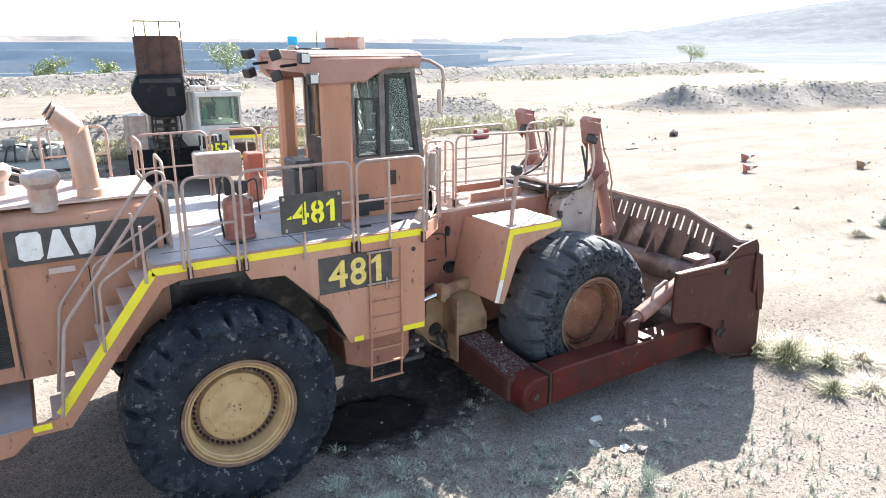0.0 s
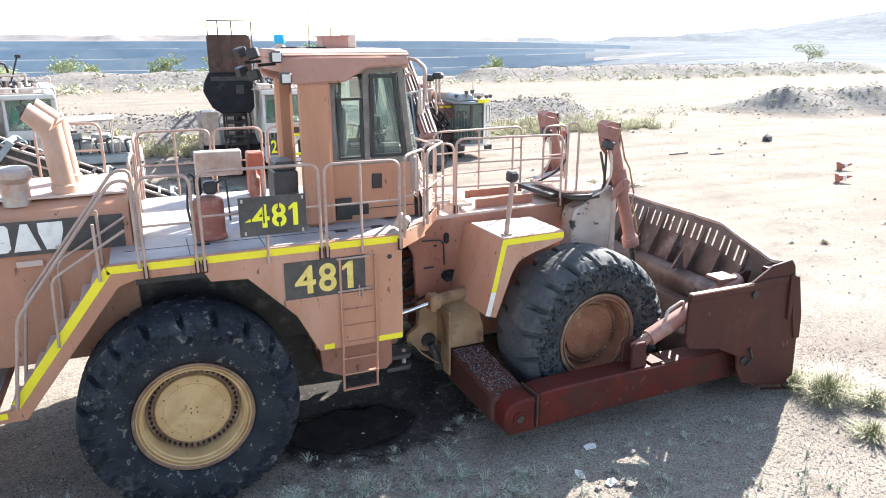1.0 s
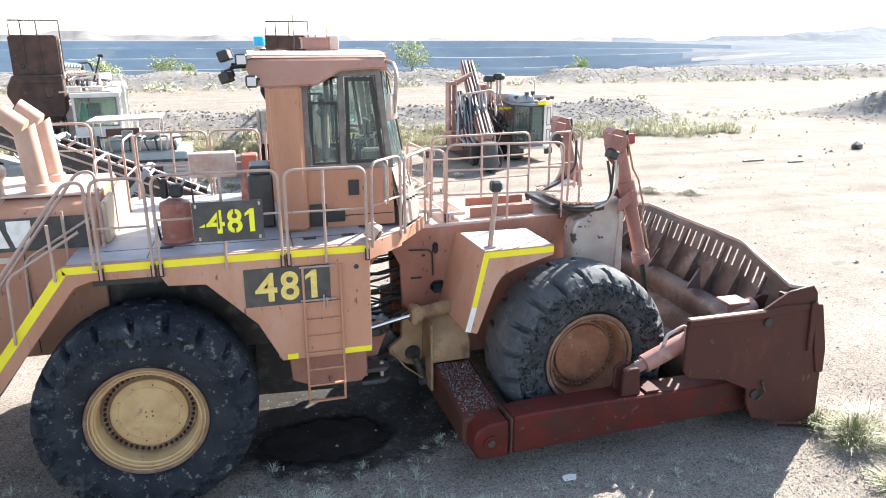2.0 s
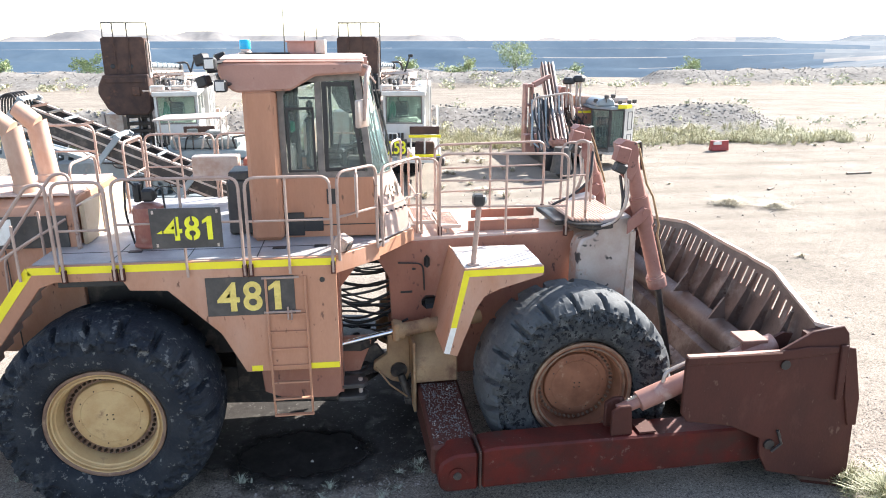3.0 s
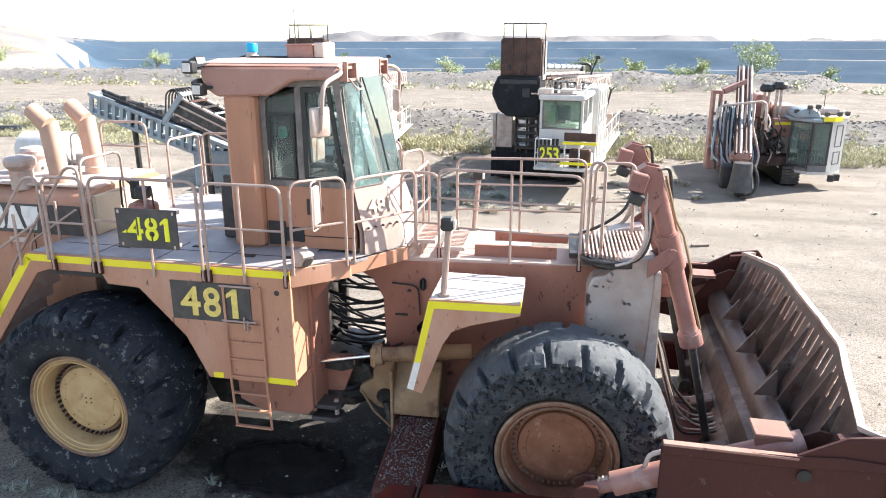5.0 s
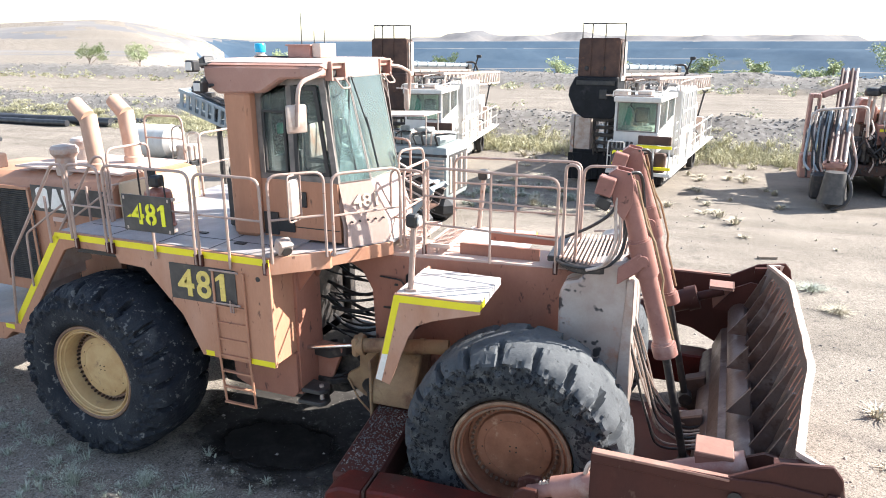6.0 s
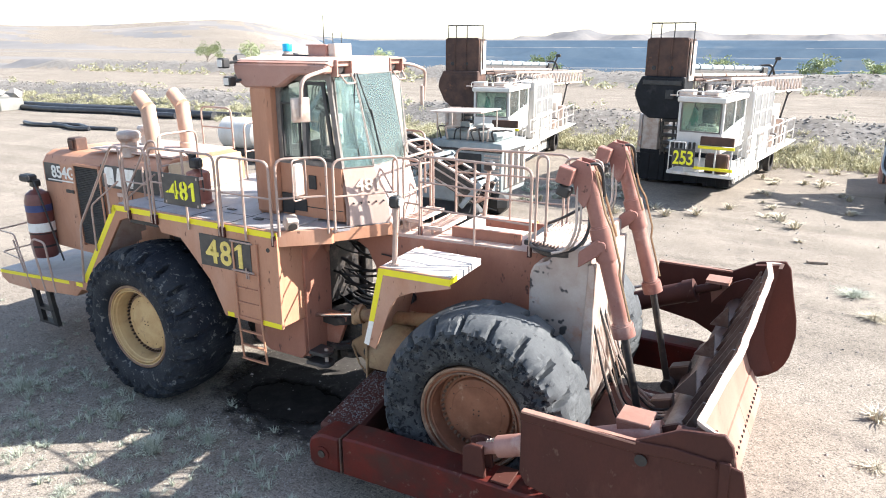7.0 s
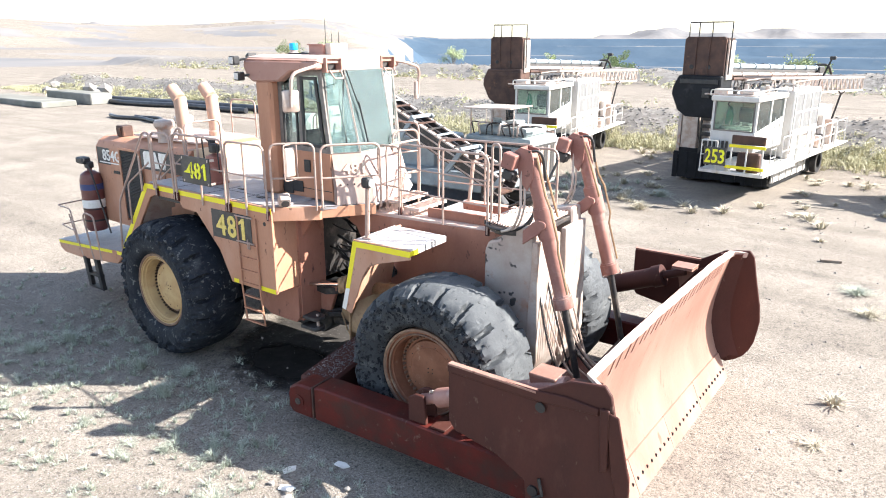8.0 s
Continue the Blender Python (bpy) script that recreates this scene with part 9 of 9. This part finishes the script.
# ---- ground cover near the dozer ----
def clear(x, y, pad=0.0):
    """True where no tyre, arm or blade stands."""
    for ax, ay, bx, by in ((0.4, 7.6, 2.95, 8.9), (6.1, 7.6, 8.9, 9.2), (5.3, 6.9, 10.2, 7.7), (9.3, 6.8, 11.3, 13.0), (-3.1, 10.2, 9.5, 13.2), (3.9, 26.7, 8.0, 38.6), (-4.8, 27.2, -0.7, 39.0), (12.0, 27.3, 17.2, 36.5), (-7, 19, 2, 24)):
        if ax - pad < x < bx + pad and ay - pad < y < by + pad:
            return False
    return True


def off_dark_patches(x, y):
    """True outside the painted shade patch and the oil stain below the belly."""
    return math.hypot((x - 4.15) / 1.9, (y - 9.5) / 1.65) > 1 and math.hypot((x - 3.85) / 1.1, (y - 8.7) / 0.75) > 1


rng = random.Random(9)
vs, fs = [], []
for _ in range(42000):
    x, y = rng.uniform(-5, 13), rng.gauss(6.3, 2.2)
    if clear(x, y) and (off_dark_patches(x, y) or rng.random() < 0.12):
        add_chip(vs, fs, x, y, ground_height(x, y) + 0.002, rng.uniform(0.005, 0.016) * (1.0 if rng.random() < 0.97 else 2.2), rng)
for _ in range(2500):
    x, y = rng.uniform(-10, 40), rng.uniform(2, 36)
    if clear(x, y):
        add_chip(vs, fs, x, y, ground_height(x, y) + 0.002, rng.uniform(0.012, 0.05), rng)
joined("gravel", vs, fs, STONE, "loose grey gravel scattered on the dirt", "gravel")
vs, fs = [], []
for _ in range(900):
    x, y = rng.uniform(-5.5, 9.5), rng.gauss(5.8, 1.5)
    if y < 9.2 and clear(x, y, 0.1) and off_dark_patches(x, y):
        add_tuft(vs, fs, x, y, ground_height(x, y), rng.uniform(0.05, 0.16), rng.uniform(0.04, 0.14), rng.randint(14, 30), rng, 0.003, 0.3)
        add_leaves(vs, fs, x, y, ground_height(x, y) + 0.05, 0.11, 0.05, 26, rng, 0.010)
for _ in range(140):
    x, y = rng.uniform(2.5, 6.0), rng.uniform(8.0, 10.0)
    if clear(x, y, 0.1) and off_dark_patches(x, y):
        add_tuft(vs, fs, x, y, ground_height(x, y), rng.uniform(0.05, 0.16), rng.uniform(0.03, 0.10), rng.randint(8, 18), rng, 0.007)
for _ in range(130):
    x, y = rng.uniform(-2.0, 6.2), rng.gauss(6.6, 0.9)
    if y < 7.7 and clear(x, y, 0.15) and off_dark_patches(x, y):
        add_tuft(vs, fs, x, y, ground_height(x, y), rng.uniform(0.10, 0.24), rng.uniform(0.08, 0.20), rng.randint(20, 40), rng, 0.004, 0.4)
for _ in range(70):
    x, y = rng.uniform(-1.5, 3.2), rng.gauss(26.3, 1.0)
    add_tuft(vs, fs, x, y, ground_height(x, y), rng.uniform(0.15, 0.4), rng.uniform(0.12, 0.32), rng.randint(24, 44), rng, 0.008, 0.4)
joined("low_weeds", vs, fs, SCRUB, "thin grey-green weeds in the gravel", "weeds")
vs, fs = [], []
for _ in range(170):
    x, y = rng.uniform(8, 48), rng.uniform(3, 37)
    if clear(x, y, 0.2) and noise.noise((x * 0.12, y * 0.12, 8)) > -0.05:
        k = rng.random() ** 3
        add_tuft(vs, fs, x, y, ground_height(x, y), 0.08 + 0.3 * k, 0.04 + 0.16 * k, int(10 + 40 * k), rng, 0.012)
for _ in range(110):
    x, y = rng.uniform(-8, 12), rng.uniform(24, 37)
    if clear(x, y, 0.1):
        add_tuft(vs, fs, x, y, ground_height(x, y), rng.uniform(0.2, 0.6), rng.uniform(0.1, 0.35), 36, rng, 0.018)
joined("dry_weeds", vs, fs, STRAW, "dry straw-coloured weeds dotted over the yard", "weeds")


def bush(name, x, y, r, h, n, mat, label, seed, wide=0.003):
    rg = random.Random(seed)
    v, f = [], []
    add_tuft(v, f, 0, 0, 0, r, h, n, rg, wide, 0.7)
    for _ in range(6):
        add_leaves(v, f, rg.gauss(0, r * 0.4), rg.gauss(0, r * 0.4), h * 0.4, r * 0.45, h * 0.4, n // 2, rg, 0.013)
    ob = joined(name, v, f, mat, label, "bush", "", (x, y, ground_height(x, y) - 0.01))
    ob["group"] = "bushes round the dozer"
    return ob


for i, (x, y, r, h, n) in enumerate(((1.9, 6.85, 0.30, 0.30, 150), (3.15, 6.5, 0.28, 0.36, 160), (3.65, 7.1, 0.25, 0.26, 130), (-0.3, 6.7, 0.45, 0.26, 200), (-0.4, 6.05, 0.35, 0.22, 150), (2.97, 5.3, 0.16, 0.18, 60),
                                     (5.4, 6.3, 0.18, 0.16, 70), (6.25, 5.25, 0.30, 0.42, 130), (2.79, 7.17, 0.3, 0.25, 120), (5.08, 6.07, 0.22, 0.2, 90), (4.6, 5.6, 0.2, 0.2, 70))):
    bush("grey_bush", x, y, r, h, n, SCRUB, "low grey-green saltbush on gravel", 200 + i)
for i, (x, y, r, h, n) in enumerate(((11.1, 6.55, 0.62, 0.55, 420), (11.6, 6.1, 0.45, 0.35, 240), (10.75, 5.5, 0.45, 0.28, 200), (10.9, 7.0, 0.4, 0.4, 200), (11.6, 6.7, 0.8, 0.4, 420), (12.3, 5.9, 0.6, 0.25, 260), (11.4, 5.2, 0.6, 0.2, 240))):
    bush("green_bush", x, y, r, h, n, GREENSCRUB if i < 4 else STRAW, "yellow-green bush beside the blade", 300 + i, 0.006)
for i, (x, y, r, h, n) in enumerate(((17.6, 22.6, 0.95, 0.34, 520), (18.9, 21.9, 0.8, 0.26, 420), (12.05, 17.4, 0.5, 0.2, 160), (11.65, 18.7, 0.5, 0.2, 160), (12.0, 11.2, 0.3, 0.10, 70), (20.8, 10.7, 0.6, 0.3, 200), (22.6, 10.9, 0.5, 0.4, 200), (15.8, 7.4, 0.3, 0.2, 120),
                                     (4.5, 23.8, 0.6, 0.35, 220), (4.4, 26.2, 0.6, 0.35, 220), (3.4, 25.0, 0.7, 0.35, 240))):
    bush("dry_bush", x, y, r, h, n, STRAW if i % 3 or i < 2 else SCRUB, "dry low bush on bare dirt", 400 + i, 0.006)

# belly shade painted as a dark ground patch, then the wet stain on it
bm = bmesh.new()
rows = []
for s in (1.0, 0.75, 0.5, 0.25):
    row = []
    for k in range(48):
        a = 6.2832 * k / 48
        q = s * (1 + 0.16 * noise.noise((math.cos(a) * 2.5, math.sin(a) * 2.5, 8)) + 0.06 * noise.noise((math.cos(a) * 9, math.sin(a) * 9, 8)))
        x, y = 4.15 + math.cos(a) * 2.4 * q, 9.5 + math.sin(a) * 2.05 * q
        row.append(bm.verts.new((x, y, ground_height(x, y) + 0.004)))
    rows.append(row)
for a, b in zip(rows, rows[1:]):
    for k in range(48):
        bm.faces.new((a[k], a[(k + 1) % 48], b[(k + 1) % 48], b[k]))
bm.faces.new(rows[-1])
solo("soaked_dirt", bm, BELLYSHADE, (4.15, 9.5, 0), "dark ground patch holding painted shade under the dozer", "stain", kind="structure")

# oil stain below the machine
bm = bmesh.new()
ring = []
for k in range(40):
    a = 6.2832 * k / 40
    q = 1 + 0.14 * noise.noise((math.cos(a) * 2, math.sin(a) * 2, 5))
    x, y = 3.85 + math.cos(a) * 1.15 * q, 8.66 + math.sin(a) * 0.78 * q
    ring.append((x, y))
rows = []
for s in (1.0, 0.66, 0.33):
    rows.append([bm.verts.new((3.85 + (x - 3.85) * s, 8.62 + (y - 8.62) * s, ground_height(3.85 + (x - 3.85) * s, 8.62 + (y - 8.62) * s) + 0.010)) for x, y in ring])
c = bm.verts.new((3.85, 8.62, ground_height(3.85, 8.62) + 0.010))
for a, b in zip(rows, rows[1:]):
    for k in range(40):
        bm.faces.new((a[k], a[(k + 1) % 40], b[(k + 1) % 40], b[k]))
for k in range(40):
    bm.faces.new((rows[-1][k], rows[-1][(k + 1) % 40], c))
solo("oil_stain", bm, OIL, (3.85, 8.62, 0), "black oil stain soaked into dirt", "stain", kind="structure")


# loose things on the yard
def lump(name, x, y, r, mat, label, cat, seed):
    rg = random.Random(seed)
    v, f = [], []
    add_rock(v, f, 0, 0, r * 0.35, r, rg)
    return joined(name, v, f, mat, label, cat, "", (x, y, ground_height(x, y)))


lump("stone", 34.0, 29.3, 0.35, CHAR, "dark grey boulder on bare dirt", "stone", 1)
for i, (x, y, r) in enumerate(((6.8, 5.9, 0.07), (6.4, 6.0, 0.05), (3.9, 5.0, 0.06), (7.3, 6.5, 0.06), (12.6, 9.6, 0.08), (13.4, 13.2, 0.06))):
    lump("stone", x, y, r, STONE, "small pale stone on gravel", "stone", 10 + i)
for i, (x, y, z, rz) in enumerate(((6.63, 6.05, 0.0, 30), (6.35, 6.35, 0.0, 80), (6.85, 6.85, 0.0, 10))):
    bm = bmesh.new()
    prism(bm, [(-0.11, -0.04), (0.06, -0.06), (0.12, 0.02), (0.03, 0.06), (-0.09, 0.05)], 0.0, 0.018, "z", 0.003)
    ob = solo("scrap_plate", bm, WHITEMARK, (0, 0, 0), "white scrap of sheet on the gravel", "scrap")
    ob.matrix_basis = pose(x, y, ground_height(x, y) + 0.004, 4, 3, rz)


def marker(x, y, rz, mat, label):
    """A toppled site marker: square foot and tapered body."""
    m = thing("site_marker", (0, 0, 0), label, "marker", group="toppled markers on the yard")
    bm = bmesh.new()
    lathe(bm, [(0.0, 0.04), (0.19, 0.04), (0.05, 0.72), (0.0, 0.73)], (0, 0, 0), (0, 0, 1), 18, closed=False)
    b = part("marker_body", bm, mat, m)
    bm = bmesh.new()
    lathe(bm, [(0.150, 0.25), (0.154, 0.25), (0.116, 0.43), (0.112, 0.43)], (0, 0, 0), (0, 0, 1), 18)
    part("white_band", bm, WHITEMARK, b)
    bm = bmesh.new()
    box(bm, (-0.24, -0.24, 0.0), (0.24, 0.24, 0.05), 0.02)
    part("marker_foot", bm, mat, m)
    m.matrix_basis = pose(x, y, ground_height(x, y) + 0.16, 78, 0, rz) @ Matrix.Scale(0.8, 4)


marker(29.4, 21.0, 70, REDTANK, "toppled faded red-and-white marker cone")
marker(26.9, 19.1, 60, ORANGE, "toppled orange-and-white marker cone")
marker(32.3, 17.1, 75, TAN, "toppled dusty tan marker cone")
bar = thing("road_barrier", (23.3, 34.3, 0), "red plastic road barrier with white panel", "barrier")
bm = bmesh.new()
prism(bm, [(-0.28, 0.0), (0.28, 0.0), (0.20, 0.25), (0.12, 0.75), (-0.12, 0.75), (-0.20, 0.25)], 22.6, 24.0, "x", 0.03)
bm.transform(Matrix.Translation((0, 34.3, 0)))
part("barrier_body", bm, material("red_plastic", (0.36, 0.05, 0.045), 0.5), bar)
bm = bmesh.new()
box(bm, (22.75, 34.02, 0.45), (23.35, 34.16, 0.68), 0.02)
part("white_panel", bm, WHITEMARK, bar)
bar.matrix_basis = bar.matrix_basis @ Matrix.Scale(0.68, 4)
for i, (x, y, l, rz) in enumerate(((10.8, 20.9, 0.5, 20), (26.1, 27.4, 1.2, 5), (27.8, 26.6, 0.8, 0), (20.5, 24.8, 0.5, 40))):
    bm = bmesh.new()
    box(bm, (-l / 2, -0.06, 0.0), (l / 2, 0.06, 0.07), 0.01)
    ob = solo("timber", bm, BARK, (0, 0, 0), "weathered length of timber on dirt", "timber")
    ob.matrix_basis = pose(x, y, ground_height(x, y), 0, 0, rz)

# black poly pipes and slab at the foot of the far berm
for i, (xa, ya, xb, yb, r) in enumerate(((-51.5, 35.2, -29, 37.4, 0.30), (-51, 34.4, -32, 36.5, 0.22), (-38.2, 28.5, -31, 28.7, 0.14), (-50, 36.0, -27, 38.0, 0.28), (-36, 29.6, -29.5, 29.3, 0.12))):
    bm = bmesh.new()
    pts = [(xa + (xb - xa) * s / 8, ya + (yb - ya) * s / 8 + 0.25 * math.sin(s * 1.3 + i), ground_height(xa + (xb - xa) * s / 8, ya + (yb - ya) * s / 8) + r) for s in range(9)]
    tube(bm, pts, r, 12)
    solo("poly_pipe", bm, PIPE, (xa, ya, 0), "long black poly pipe lying on the dirt", "pipe", group="pipes at the berm")
for i, (x, y, l, w, h) in enumerate(((-56, 30.5, 13, 3.0, 0.45), (-53, 34.0, 8, 2.0, 0.9))):
    bm = bmesh.new()
    box(bm, (x - l / 2, y - w / 2, -0.1), (x + l / 2, y + w / 2, h), 0.08)
    solo("concrete_slab", bm, SLAB, (x, y, 0), "weathered grey-green slab stack at the berm", "slab")
rng = random.Random(77)
for i in range(9):
    lump("boulder", rng.uniform(-70, -54), rng.uniform(37.5, 40), rng.uniform(0.5, 1.1), ROCK, "large grey boulder at the berm", "boulder", 500 + i)
